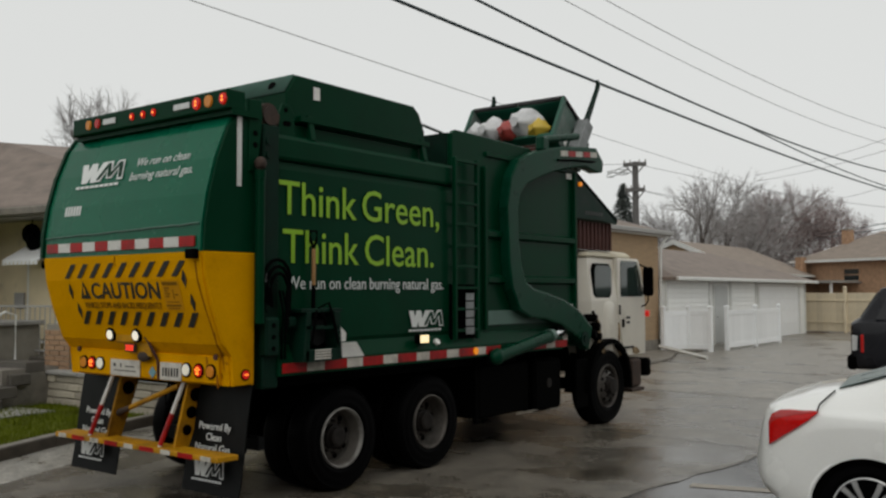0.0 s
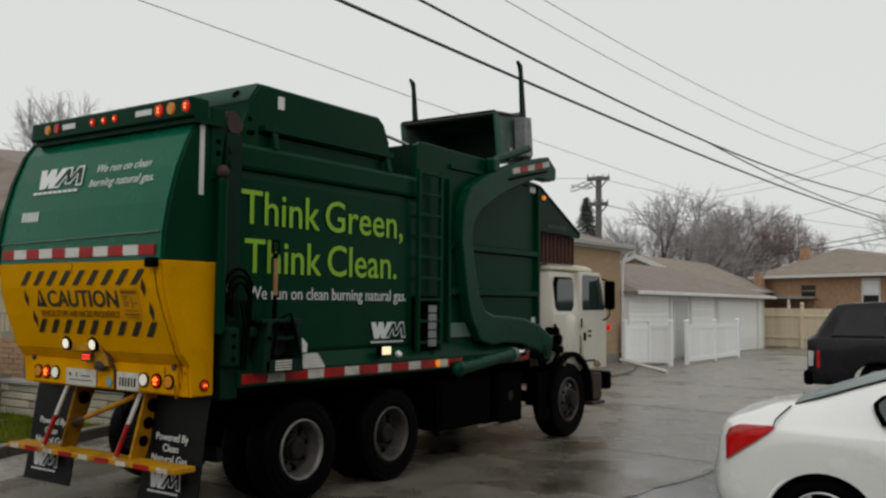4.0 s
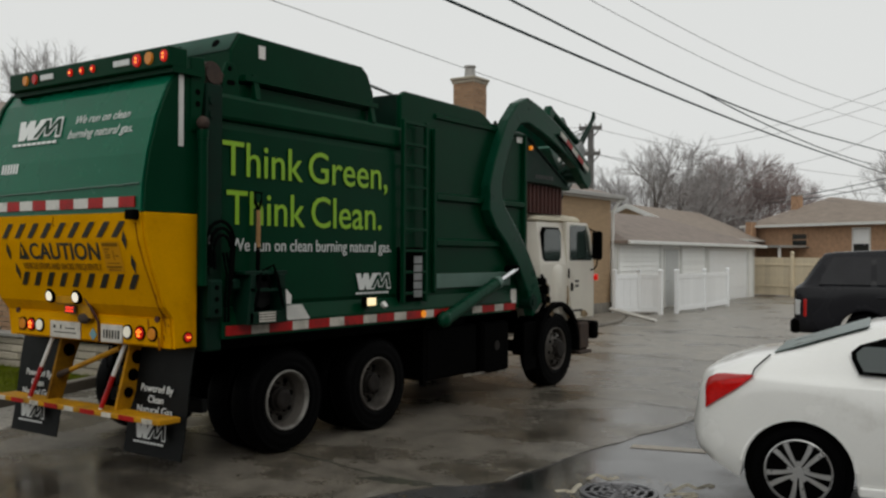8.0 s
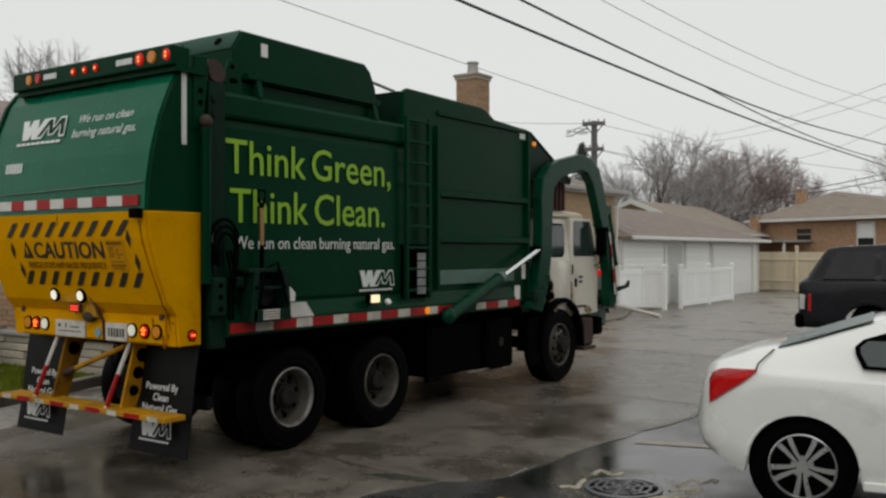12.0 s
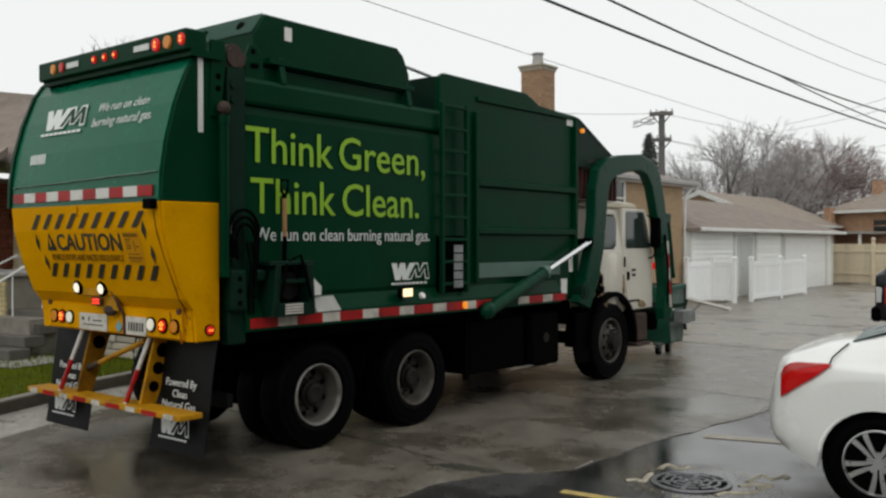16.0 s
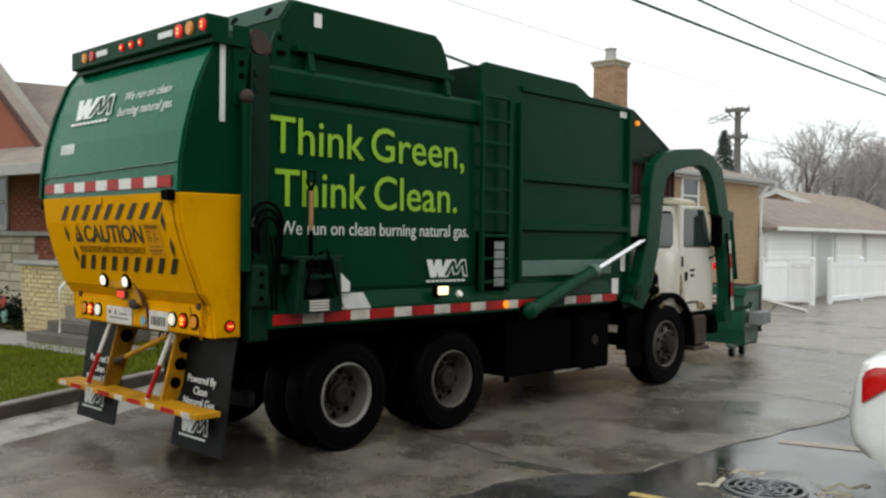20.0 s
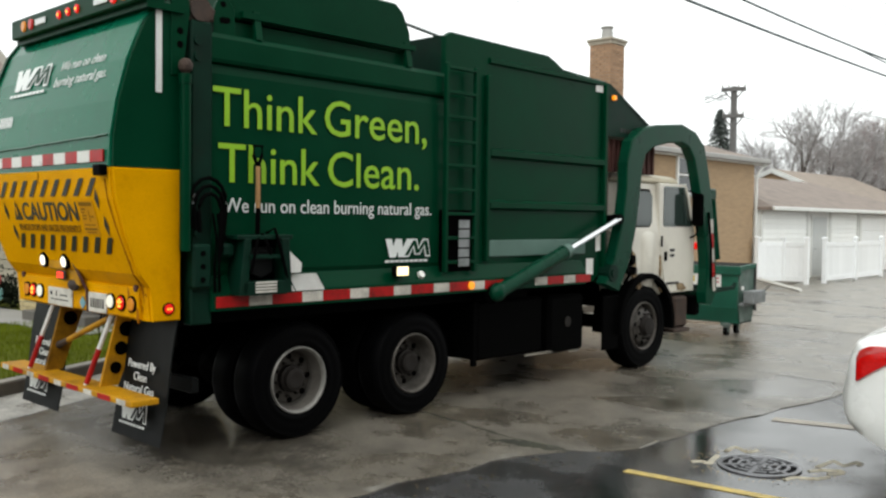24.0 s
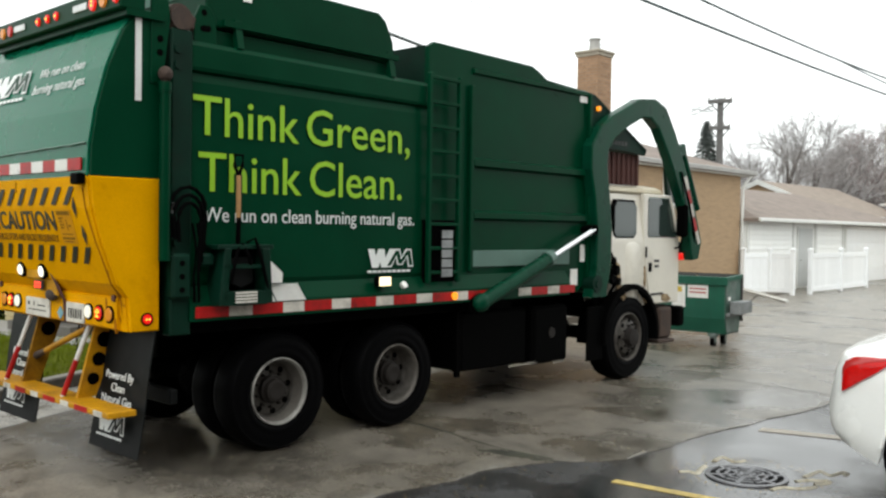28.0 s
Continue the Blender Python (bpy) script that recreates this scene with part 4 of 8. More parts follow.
def vinyl_fence():
    f = thing("vinyl_fence", pose(-11.08, 28.4, 0), "white vinyl fence with capped posts in front of the garage", "fence")
    posts = [(-1.16, -0.92), (-0.70, -0.08), (0.0, 0.0), (0.14, 1.05), (0.20, 3.60), (0.16, 6.30)]
    for x, y in posts:
        bm = bm_new()
        box(bm, (x, y, 0.69), (0.125, 0.125, 1.38), bevel=0.008)
        p = part("post", bm, VINYL, f)
        bm = bm_new()
        loft(bm, [[(x + s * a, y + s * b, z) for a, b in ((-1, -1), (1, -1), (1, 1), (-1, 1))] for s, z in ((0.08, 1.38), (0.08, 1.41), (0.015, 1.46))])
        part("post_cap", bm, VINYL, p)
    for i in (0, 1, 3, 4):
        (xa, ya), (xb, yb) = posts[i], posts[i + 1]
        ang = -math.degrees(math.atan2(xb - xa, yb - ya))
        ln = math.hypot(xb - xa, yb - ya) - 0.12
        m = pose((xa + xb) / 2, (ya + yb) / 2, 0, 0, 0, ang)
        for z in (0.16, 1.21):
            piece("rail", ("rail", round(ln, 2)), (0.06, ln, 0.15), VINYL, f, m @ pose(0, 0, z), 0.006)
        n = max(3, round(ln / 0.28))
        for k in range(n):
            w = ln / n
            piece("board", ("vb", round(w, 3)), (0.026, w - 0.002, 0.94), VINYL, f, m @ pose(0, -ln / 2 + (k + 0.5) * w, 0.68), 0.0015)
    g = thing("fallen_downspout", pose(-11.05, 26.05, 0.0), "white metal downspout lying on the ground", "downspout")
    bm = bm_new()
    rod(bm, (-1.05, 0.80, 0.23), (1.05, -0.78, 0.055), 0.055, seg=4)
    part("pipe", bm, TRIM_WHITE, g)
    bm = bm_new()
    prism(bm, [(-13.4, 30.4), (-12.40, 27.25), (-12.38, 24.6), (-12.30, 20.0), (-10.2, 20.0), (-10.75, 24.6), (-11.6, 27.0), (-11.35, 28.2), (-12.0, 30.4)], 0.0, 0.09, "z", 0.02)
    solo("apron_kerb", bm, KERB, "low concrete apron beside the house", kind="structure")


def far_house():
    h = thing("house", local(-16.6, 58.0, -28), "orange brick house with brown hip roof beyond the fence", "house")
    bm = bm_new()
    box(bm, (6.4, 3.8, 1.82), (12.8, 7.6, 3.64))
    part("wall", bm, BRICK_FAR, h)
    bm = bm_new()
    base = [(-0.5, -0.5), (13.3, -0.5), (13.3, 8.1), (-0.5, 8.1)]
    lo, hi = [bm.verts.new((*q, 3.60)) for q in base], [bm.verts.new((*q, 3.74)) for q in base]
    top = bm.verts.new((3.0, 3.3, 5.50))
    bm.faces.new(lo[::-1])
    for i in range(4):
        bm.faces.new((lo[i], lo[(i + 1) % 4], hi[(i + 1) % 4], hi[i])), bm.faces.new((hi[i], hi[(i + 1) % 4], top))
    part("roof", bm, SHINGLE_TAN, h)
    part("gutter", box_bm((6.4, -0.55, 3.68), (13.9, 0.1, 0.14)), TRIM_WHITE, h)
    window(h, (3.6, 0.0, 2.85), 1.2, 0.8, "-y", BRICK_FAR)
    for x in (7.75, 11.0):
        window(h, (x, 0.0, 2.68), 1.15, 1.6, "-y")
        part("blind", box_bm((x, -0.045, 2.98), (0.95, 0.012, 0.80)), VINYL, h, "lowered white blind")
    for c, sz in (((0.45, -0.65, 1.95), (0.50, 0.42, 4.0)), ((1.7, 1.9, 4.85), (0.50, 0.50, 1.5))):
        ch = part("chimney", box_bm(c, sz, 0.02), BRICK_FAR, h)
        part("chimney_cap", box_bm((c[0], c[1], c[2] + sz[2] / 2 + 0.04), (sz[0] + 0.1, sz[1] + 0.1, 0.08), 0.02), PAVE, ch)
    part("porch_roof", box_bm((2.2, -1.1, 2.45), (3.8, 2.2, 0.14)), GUTTER, h)
    for x in (0.5, 3.9):
        part("porch_post", box_bm((x, -2.0, 1.19), (0.12, 0.12, 2.38)), TRIM_WHITE, h)
    f = thing("wooden_fence", local(-13.3, 44.8, -12), "tan board fence closing the yard", "fence")
    x = 0.0
    while x < 13:
        piece("board", ("fb",), (0.30, 0.03, 1.75), FENCE_TAN, f, pose(x, 0, 0.95), 0.006)
        x += 0.305
    for k in range(6):
        piece("post", ("fp",), (0.13, 0.13, 1.95), FENCE_TAN, f, pose(k * 2.45, -0.06, 0.98), 0.01)
        piece("post_knob", ("fk",), (0.16, 0.16, 0.16), FENCE_TAN, f, pose(k * 2.45, -0.06, 2.04), 0.04)
    for z in (0.5, 1.5):
        piece("rail", ("fr",), (12.9, 0.05, 0.09), FENCE_TAN, f, pose(6.4, -0.035, z), 0.004)


def shade_walls():
    """Plain walls added out of sight, only to shade the lot from the low sky."""
    for name, c, sz in (("wall_east", (8.0, 3, 3.7), (0.4, 34, 7.4)), ("wall_south", (-4, -14, 1.3), (24, 0.4, 2.6))):
        bm = bm_new()
        box(bm, c, sz)
        solo(name, bm, SHADE_BRICK, "unseen brown wall added to shade the lot", kind="structure")


shade_walls()
tan_house(), white_garage(), vinyl_fence(), far_house()


# ---------- houses behind the lawn: one frame, u along their fronts, v away from the street ----------
STEP_WET = mat("wet_step_concrete", (0.095, 0.085, 0.072), 0.55, 0, 0.3, 4, 60, 0.2, (0.05, 0.045, 0.04), 0.3)
FRONT = local(-15.0, 8.4, 8)


def roof_slab(corners, parent, material, label=""):
    """A sloped slab over world corners, 0.14 m thick."""
    inv = parent.matrix_world.inverted()
    bm = bm_new()
    up = [bm.verts.new(inv @ Vector(c)) for c in corners]
    lo = [bm.verts.new(inv @ (Vector(c) - Vector((0, 0, 0.14)))) for c in corners]
    n = len(up)
    bm.faces.new(up), bm.faces.new(lo[::-1])
    for i in range(n):
        bm.faces.new((up[i], lo[i], lo[(i + 1) % n], up[(i + 1) % n]))
    part("roof", bm, material, parent, label)


RIDGE_MID, RIDGE_END = (-18.6, 10.0, 4.95), (-16.0, 15.5, 4.95)


def at_front(u, v, z):
    return tuple(FRONT @ Vector((u, v, z)))


def beige_house():
    h = thing("house", FRONT.copy(), "beige house with grey roof, railed porch and white awning", "house")
    bm = bm_new()
    box(bm, (-0.90, 4.4, 1.7), (5.0, 5.6, 3.4))
    part("wall", bm, BEIGE, h)
    roof_slab([at_front(-3.1, 0.78, 3.46), at_front(2.4, 0.78, 3.46), RIDGE_MID], h, SHINGLE, "grey-brown shingle roof")
    roof_slab([at_front(2.4, 0.78, 3.46), at_front(2.4, 7.6, 3.46), RIDGE_END, RIDGE_MID], h, SHINGLE, "grey-brown shingle roof")
    bm = bm_new()
    box(bm, (-0.35, 0.74, 3.36), (5.6, 0.10, 0.15), bevel=0.02)
    part("gutter", bm, KERB, h, "weathered grey-brown gutter")
    bm = bm_new()
    box(bm, (-0.35, 1.20, 3.28), (5.4, 0.80, 0.03))
    part("soffit", bm, GUTTER, h)
    bm = bm_new()
    box(bm, (0.2, 1.05, 0.45), (4.0, 1.1, 0.70), bevel=0.02)
    part("porch_slab", bm, STEP_WET, h, "damp brown-grey porch slab")
    bm = bm_new()
    box(bm, (-0.1, 0.62, 1.66), (3.4, 0.035, 0.035))
    box(bm, (-0.1, 0.62, 0.90), (3.4, 0.03, 0.03))
    rl = part("railing", bm, GUTTER, h, "dull pale iron porch railing")
    for i in range(26):
        bm = bm_new()
        rod(bm, (-1.75 + i * 0.132, 0.62, 0.79), (-1.75 + i * 0.132, 0.62, 1.66), 0.010, seg=6)
        part("baluster", bm, GUTTER, rl)
    bm = bm_new()
    tube(bm, [(-1.8, 0.62, 1.68), (-1.95, 0.3, 1.5), (-2.0, -0.3, 1.15), (-2.0, -0.35, 0.2)], 0.02, 6)
    for k in range(3):
        tube(bm, [(-1.98, 0.25 - k * 0.2 + 0.08 * math.cos(t), 1.15 - k * 0.16 + 0.08 * math.sin(t)) for t in np.linspace(0, 6.28, 10)], 0.010, 5)
    part("scroll_rail", bm, TRIM_WHITE, h)
    bm = bm_new()
    box(bm, (-1.55, 1.56, 2.0), (0.95, 0.08, 2.1))
    d = part("door", bm, TRIM_WHITE, h)
    bm = bm_new()
    box(bm, (-1.55, 1.53, 2.0), (0.78, 0.06, 1.95))
    part("door_leaf", bm, BEIGE, d)
    bm = bm_new()
    prism(bm, [(0.95, 2.50), (1.58, 2.86), (1.58, 2.82), (0.95, 2.46)], -1.97, -0.97, "x")
    aw = part("awning", bm, VINYL, h, "white ribbed metal awning")
    for k in range(9):
        piece("scallop", ("sc",), (0.085, 0.01, 0.09), VINYL, aw, pose(-1.92 + k * 0.113, 0.95, 2.45), 0.004)
    bm = bm_new()
    ball(bm, (-1.70, 1.35, 3.00), (0.24, 0.12, 0.20), 2)
    ball(bm, (-1.55, 1.30, 2.84), (0.16, 0.12, 0.18), 2)
    rod(bm, (-1.66, 1.34, 3.10), (-1.66, 1.34, 3.27), 0.012, seg=6)
    part("hanging_lamp", bm, BLACK, h, "dark hanging lantern")
    window(h, (0.6, 1.6, 2.3), 1.2, 1.3, "-y")
    for u, z in ((-2.39, 2.58), (-2.30, 1.75)):
        bm = bm_new()
        box(bm, (u, 1.57, z), (0.28, 0.05, 0.16 if z > 2 else 0.3), bevel=0.01)
        part("wall_box", bm, GUTTER, h)
    pr = part("pier_core", box_bm((0.55, 0.38, 0.75), (0.56, 0.3, 1.25)), MORTAR, h)
    lay_bricks(pr, (0.25, 0.23), 0.60, 0.3, 0.62, 1.36, BRICK, ("-y",))
    w = thing("stone_wall", FRONT @ pose(0, 0.10, 0, 0, 0, -6), "low rough limestone garden wall with coping", "wall")
    bm = bm_new()
    box(bm, (1.9, 0.16, 0.33), (5.7, 0.24, 0.46))
    part("core", bm, MORTAR, w)
    random.seed(11)
    z = 0.11
    for c in range(4):
        x = -0.95
        while x < 4.6:
            ln = random.choice((0.28, 0.4, 0.52, 0.64))
            piece("stone", ("ls", ln), (ln, 0.10, 0.108), LIMESTONE, w, pose(x + ln / 2, 0.03 + random.uniform(-0.015, 0.015), z + 0.055), 0.014)
            x += ln + 0.012
        z += 0.12
    for k in range(7):
        piece("coping", ("cop",), (0.80, 0.40, 0.065), PAVE, w, pose(-0.55 + k * 0.81, 0.13, 0.62), 0.012)


def brick_house():
    h = thing("house", FRONT.copy(), "red brick house with brown gable roof and limestone base", "house")
    bm = bm_new()
    box(bm, (-7.92, 3.6, 1.6), (8.84, 5.4, 3.2))
    prism(bm, [(-12.6, 3.2), (-3.35, 3.2), (-8.0, 6.92)], 0.9, 1.3, "y")
    part("wall", bm, MORTAR, h)
    bm = bm_new()
    prism(bm, [(-12.5, 3.15), (-3.35, 3.15), (-8.0, 6.87)], 0.83, 0.9, "y")
    part("gable", bm, BRICK_GABLE, h, "orange-red brick gable end")
    lay_bricks(h, (-8.2, 0.80), 4.75, 1.0, 1.95, 3.15, BRICK_RED, ("-y",))
    lay_bricks(h, (-4.2, 0.80), 0.75, 3.0, 1.0, 1.88, BRICK_RED, ("-y",))
    lay_bricks(h, (-8.2, 0.80), 4.75, 3.0, 1.0, 3.15, BRICK_RED, ("x",))
    part("corner_board", box_bm((-3.36, 0.80, 2.0), (0.14, 0.10, 2.3), 0.01), GUTTER, h, "brown corner board")
    for s in (1, -1):
        bm = bm_new()
        prism(bm, [(-8.0, 7.02), (-8.0 + s * 4.80, 3.18), (-8.0 + s * 4.80, 3.08), (-8.0, 6.92)], 0.72, 0.98, "y")
        part("gable_roof", bm, SHINGLE, h, "brown shingle gable roof")
        bm = bm_new()
        prism(bm, [(-8.0, 6.98), (-8.0 + s * 4.82, 3.12), (-8.0 + s * 4.82, 3.00), (-8.0, 6.85)], 0.66, 0.72, "y")
        part("bargeboard", bm, RUST, h, "dark brown bargeboard")
    roof_slab([at_front(-8.2, 0.92, 3.42), at_front(-2.35, 0.92, 3.42), RIDGE_MID, at_front(-8.2, 2.1, 5.63)], h, SHINGLE, "brown shingle roof")
    random.seed(12)
    z = 0.12
    for c in range(9):
        x = -8.2
        while x < -4.25:
            ln = random.choice((0.3, 0.42, 0.55))
            piece("stone", ("lb", ln), (ln, 0.09, 0.185), LIMESTONE, h, pose(x + ln / 2, 0.79 + random.uniform(-0.012, 0.012), z + 0.095), 0.014)
            x += ln + 0.012
        z += 0.197
    bm = bm_new()
    box(bm, (-5.8, 0.74, 1.91), (4.9, 0.22, 0.09), bevel=0.01)
    part("ledge", bm, PAVE, h)
    window(h, (-5.64, 0.78, 2.58), 0.95, 1.15, "-y", GUTTER)
    roof_slab([at_front(-6.2, -0.75, 3.12), at_front(-0.75, -0.75, 3.12), at_front(-2.35, 0.80, 3.72), at_front(-6.2, 0.80, 3.72)], h, SHINGLE, "brown shingle porch roof")
    bm = bm_new()
    box(bm, (-3.45, -0.77, 3.05), (5.5, 0.07, 0.20), bevel=0.01)
    part("porch_fascia", bm, GUTTER, h)
    for u in (-1.30, -4.4):
        bm = bm_new()
        for dx in (-0.09, 0.09):
            rod(bm, (u + dx, -0.35, 1.42), (u + dx, -0.35, 3.02), 0.016, seg=6)
        for k in range(7):
            tube(bm, [(u + 0.07 * math.cos(t), -0.35, 1.55 + k * 0.21 + 0.095 * math.sin(t)) for t in np.linspace(0, 6.28, 9)], 0.009, 5)
        part("iron_column", bm, TRIM_WHITE, h)
    p = thing("porch", FRONT.copy(), "cream brick porch with concrete steps and white rail", "porch")
    bm = bm_new()
    prism(bm, [(-2.42, 0.10), (-0.55, 0.10), (-0.52, 1.34), (-2.62, 1.34)], -0.44, 0.7, "y")
    part("brick_base", bm, MORTAR, p)
    for r in range(15):
        z = 0.12 + r * 0.082 + 0.035
        u0 = -2.40 - 0.20 * (r / 15)
        u = u0 - 0.11 * (r % 2)
        while u < -0.56:
            a, b = max(u, u0), min(u + 0.215, -0.52)
            if b - a > 0.04:
                ln = round(b - a, 2)
                piece("brick", ("cream", ln), (ln - 0.002, 0.05, 0.07), BRICK_CREAM, p, pose((a + b) / 2, -0.455 + random.uniform(-0.004, 0.003), z), 0.004)
            u += 0.227
    bm = bm_new()
    box(bm, (-1.56, 0.1, 1.38), (2.25, 1.3, 0.075), bevel=0.015)
    part("coping", bm, PAVE, p)
    for i in range(4):
        bm = bm_new()
        box(bm, (0.0, -1.15 + i * 0.31, 0.205 + i * 0.17), (1.75 - 0.18 * i, 0.36, 0.17), bevel=0.012)
        part("step", bm, STEP_WET, p)
    bm = bm_new()
    box(bm, (0.0, 0.0, 0.40), (1.2, 1.6, 0.6))
    part("step_core", bm, KERB, p)
    bm = bm_new()
    u = -0.28
    tube(bm, [(u, 0.05, 0.75), (u, 0.05, 1.52), (u, -0.15, 1.58), (u, -0.95, 1.16), (u, -1.1, 1.02), (u, -1.1, 0.22)], 0.022, 8)
    tube(bm, [(u, -0.5, 0.6), (u, -0.5, 1.38)], 0.014, 6)
    part("hand_rail", bm, TRIM_WHITE, p)
    bm = bm_new()
    box(bm, (-1.2, -1.15, 0.105), (5.5, 1.15, 0.05))
    solo("garden_path", bm, PAVE, "wet pale concrete path before the steps", kind="structure", at=FRONT.copy())
    s = thing("shrub", FRONT @ pose(-3.1, -0.35, 0.1), "small dark shrub by the porch with red scraps", "shrub")
    rng = random.Random(4)
    v, f = [], []
    for i in range(900):
        c = Vector((rng.gauss(0, 0.26), rng.gauss(0, 0.22), 0.30 + rng.gauss(0, 0.16)))
        d = Vector((rng.uniform(-1, 1), rng.uniform(-1, 1), rng.uniform(-1, 1))).normalized() * 0.05
        e = d.orthogonal().normalized() * 0.02
        k = len(v)
        v += [tuple(c - d), tuple(c + e), tuple(c + d), tuple(c - e)]
        f.append((k, k + 1, k + 2, k + 3))
    me = bpy.data.meshes.new("leaves")
    me.from_pydata(v, [], f)
    me.materials.append(SHRUB)
    lv = new("leaves", me)
    lv.parent = s
    for name, x, z, h, mt, what in (("red_scrap", 0.23, 0.55, 0.16, BAG_RED, "crumpled red foil scrap"), ("teal_scrap", 0.29, 0.30, 0.16, BAG_TEAL, "crumpled pale teal wrapping")):
        bm = bm_new()
        ball(bm, (x, -0.28, z), (0.085, 0.04, h * 0.75), 3)
        for v in bm.verts:
            v.co += Vector((rng.uniform(-1, 1), rng.uniform(-1, 1), rng.uniform(-1, 1))) * 0.014
        part(name, bm, mt, s, what)


beige_house(), brick_house()

# ---------- garbage truck: x to its right, y ahead, origin on the ground under the rear axle ----------
TRUCK_ROWS = [
    (0, -7.65, 7.02, 0.0),
    (14.6, -7.65, 7.02, 0.0),
    (15, -7.643, 6.903, 0.0010),
    (15.5, -7.654, 6.693, -0.0070),
    (16, -7.640, 6.491, -0.0056),
    (16.5, -7.648, 6.353, -0.0085),
    (17, -7.642, 6.262, -0.0095),
    (17.5, -7.639, 6.217, -0.0063),
    (18, -7.653, 6.197, -0.0082),
    (18.5, -7.645, 6.142, -0.0090),
    (19, -7.655, 6.106, -0.0105),
    (19.5, -7.653, 6.059, -0.0095),
    (20, -7.650, 6.025, -0.0104),
    (20.5, -7.646, 5.975, -0.0087),
    (21, -7.643, 5.923, -0.0097),
    (21.5, -7.640, 5.862, -0.0091),
    (23.5, -7.640, 5.697, -0.0145),
    (24, -7.644, 5.532, -0.0159),
    (24.5, -7.650, 5.461, -0.0163),
    (28, -7.650, 5.461, -0.0163),
]
truck = thing("garbage_truck", pose(TRUCK_ROWS[0][1], TRUCK_ROWS[0][2], 0), "green front-loading garbage truck with yellow tailgate and white cab", "garbage truck")
AXLES = ((0.0, 0.50), (1.36, 0.50), (5.46, 0.54))
REAR = [(-1.36, 3.42), (-1.46, 3.28), (-1.57, 3.0), (-1.65, 2.7), (-1.69, 2.45), (-1.70, 2.22)]
LOWER = [(-1.70, 2.22), (-1.67, 2.0), (-1.60, 1.75), (-1.49, 1.45), (-1.40, 1.35), (-1.385, 1.10)]
PANEL = -1.415


def packer_body():
    bm = bm_new()
    box(bm, (0, 0.70, 2.16), (2.36, 3.3, 1.86))
    part("packer_body", bm, GREEN_DARK, truck)
    for s in (1, -1):
        bm = bm_new()
        prism(bm, [(s * 1.18, 1.40), (s * 1.205, 1.46), (s * 1.215, 2.2), (s * 1.205, 2.98), (s * 1.19, 3.05), (s * 1.17, 3.05), (s * 1.17, 1.40)], -0.92, 1.72, "y")
        part("side_panel", bm, GREEN, truck)
        bm = bm_new()
        prism(bm, [(s * 1.17, 3.05), (s * 1.225, 3.065), (s * 1.235, 3.09), (s * 1.235, 3.25), (s * 1.20, 3.29), (s * 1.15, 3.29)], -0.95, 1.74, "y", 0.008)
        part("top_rail", bm, GREEN, truck)
        bm = bm_new()
        prism(bm, [(s * 1.17, 1.42), (s * 1.20, 1.42), (s * 1.275, 1.285), (s * 1.275, 1.15), (s * 1.17, 1.15)], -0.92, 4.02, "y", 0.006)
        part("sill_ledge", bm, GREEN, truck)
        y, k = -0.88, 0
        while y < 3.85:
            if not 2.35 < y + 0.1 < 3.15:
                bm = bm_new()
                ln = 0.30 if k % 2 == 0 else 0.22
                box(bm, (s * 1.278, y + ln / 2, 1.218), (0.006, ln - 0.004, 0.085))
                part("reflective_tape", bm, TAPE_RED if k % 2 == 0 else TAPE_WHITE, truck)
                y += ln
            else:
                y += 0.26
            k += 1
        bm = bm_new()
        box(bm, (s * 1.19, -0.99, 2.2), (0.12, 0.18, 2.3), bevel=0.012)
        for z in (3.2, 3.08, 1.75, 1.55, 1.42):
            rod(bm, (s * 1.255, -1.03, z), (s * 1.268, -1.03, z), 0.035)
        part("corner_post", bm, GREEN_DARK, truck)
        bm = bm_new()
        rod(bm, (s * 1.285, -1.15, 1.62), (s * 1.285, -1.15, 2.86), 0.042, seg=18)
        rod(bm, (s * 1.285, -1.15, 2.86), (s * 1.285, -1.15, 2.93), 0.048, seg=18)
        ram = part("tailgate_ram", bm, GREEN, truck, smooth="edges")
        bm = bm_new()
        ball(bm, (s * 1.285, -1.15, 2.99), (0.055, 0.055, 0.06), 2)
        rod(bm, (s * 1.285, -1.15, 2.9), (s * 1.285, -1.15, 3.02), 0.025)
        part("ram_joint", bm, RUST_DARK, ram)
        bm = bm_new()
        box(bm, (s * 1.27, -1.02, 1.5), (0.1, 0.16, 0.34), bevel=0.02)
        box(bm, (s * 1.29, -0.80, 1.62), (0.07, 0.12, 0.1), bevel=0.02)
        part("lock_bracket", bm, GREEN_DARK, truck)
        for z in (1.60, 1.50, 1.40):
            bm = bm_new()
            rod(bm, (s * 1.318, -1.02, z), (s * 1.326, -1.02, z), 0.022, seg=10)
            part("bracket_hole", bm, BLACK, truck)
    # covered hopper box on the roof
    bm = bm_new()
    prism(bm, [(-0.73, 3.44), (-0.73, 3.70), (-0.61, 3.88), (1.10, 3.865), (1.19, 3.80), (1.28, 3.62), (1.30, 3.42)], -1.13, 1.15, "x", 0.012)
    part("roof_box", bm, GREEN, truck)
    # the sky caught by this slope is put into its paler green
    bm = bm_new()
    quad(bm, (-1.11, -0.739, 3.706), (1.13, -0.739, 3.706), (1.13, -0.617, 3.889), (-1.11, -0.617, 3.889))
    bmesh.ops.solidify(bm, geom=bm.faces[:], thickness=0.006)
    part("box_chamfer", bm, CHAMFER, truck, "sloped edge of the roof box, sky light in its pale colour")
    bm = bm_new()
    box(bm, (0.0, 0.34, 3.35), (2.24, 2.0, 0.14))
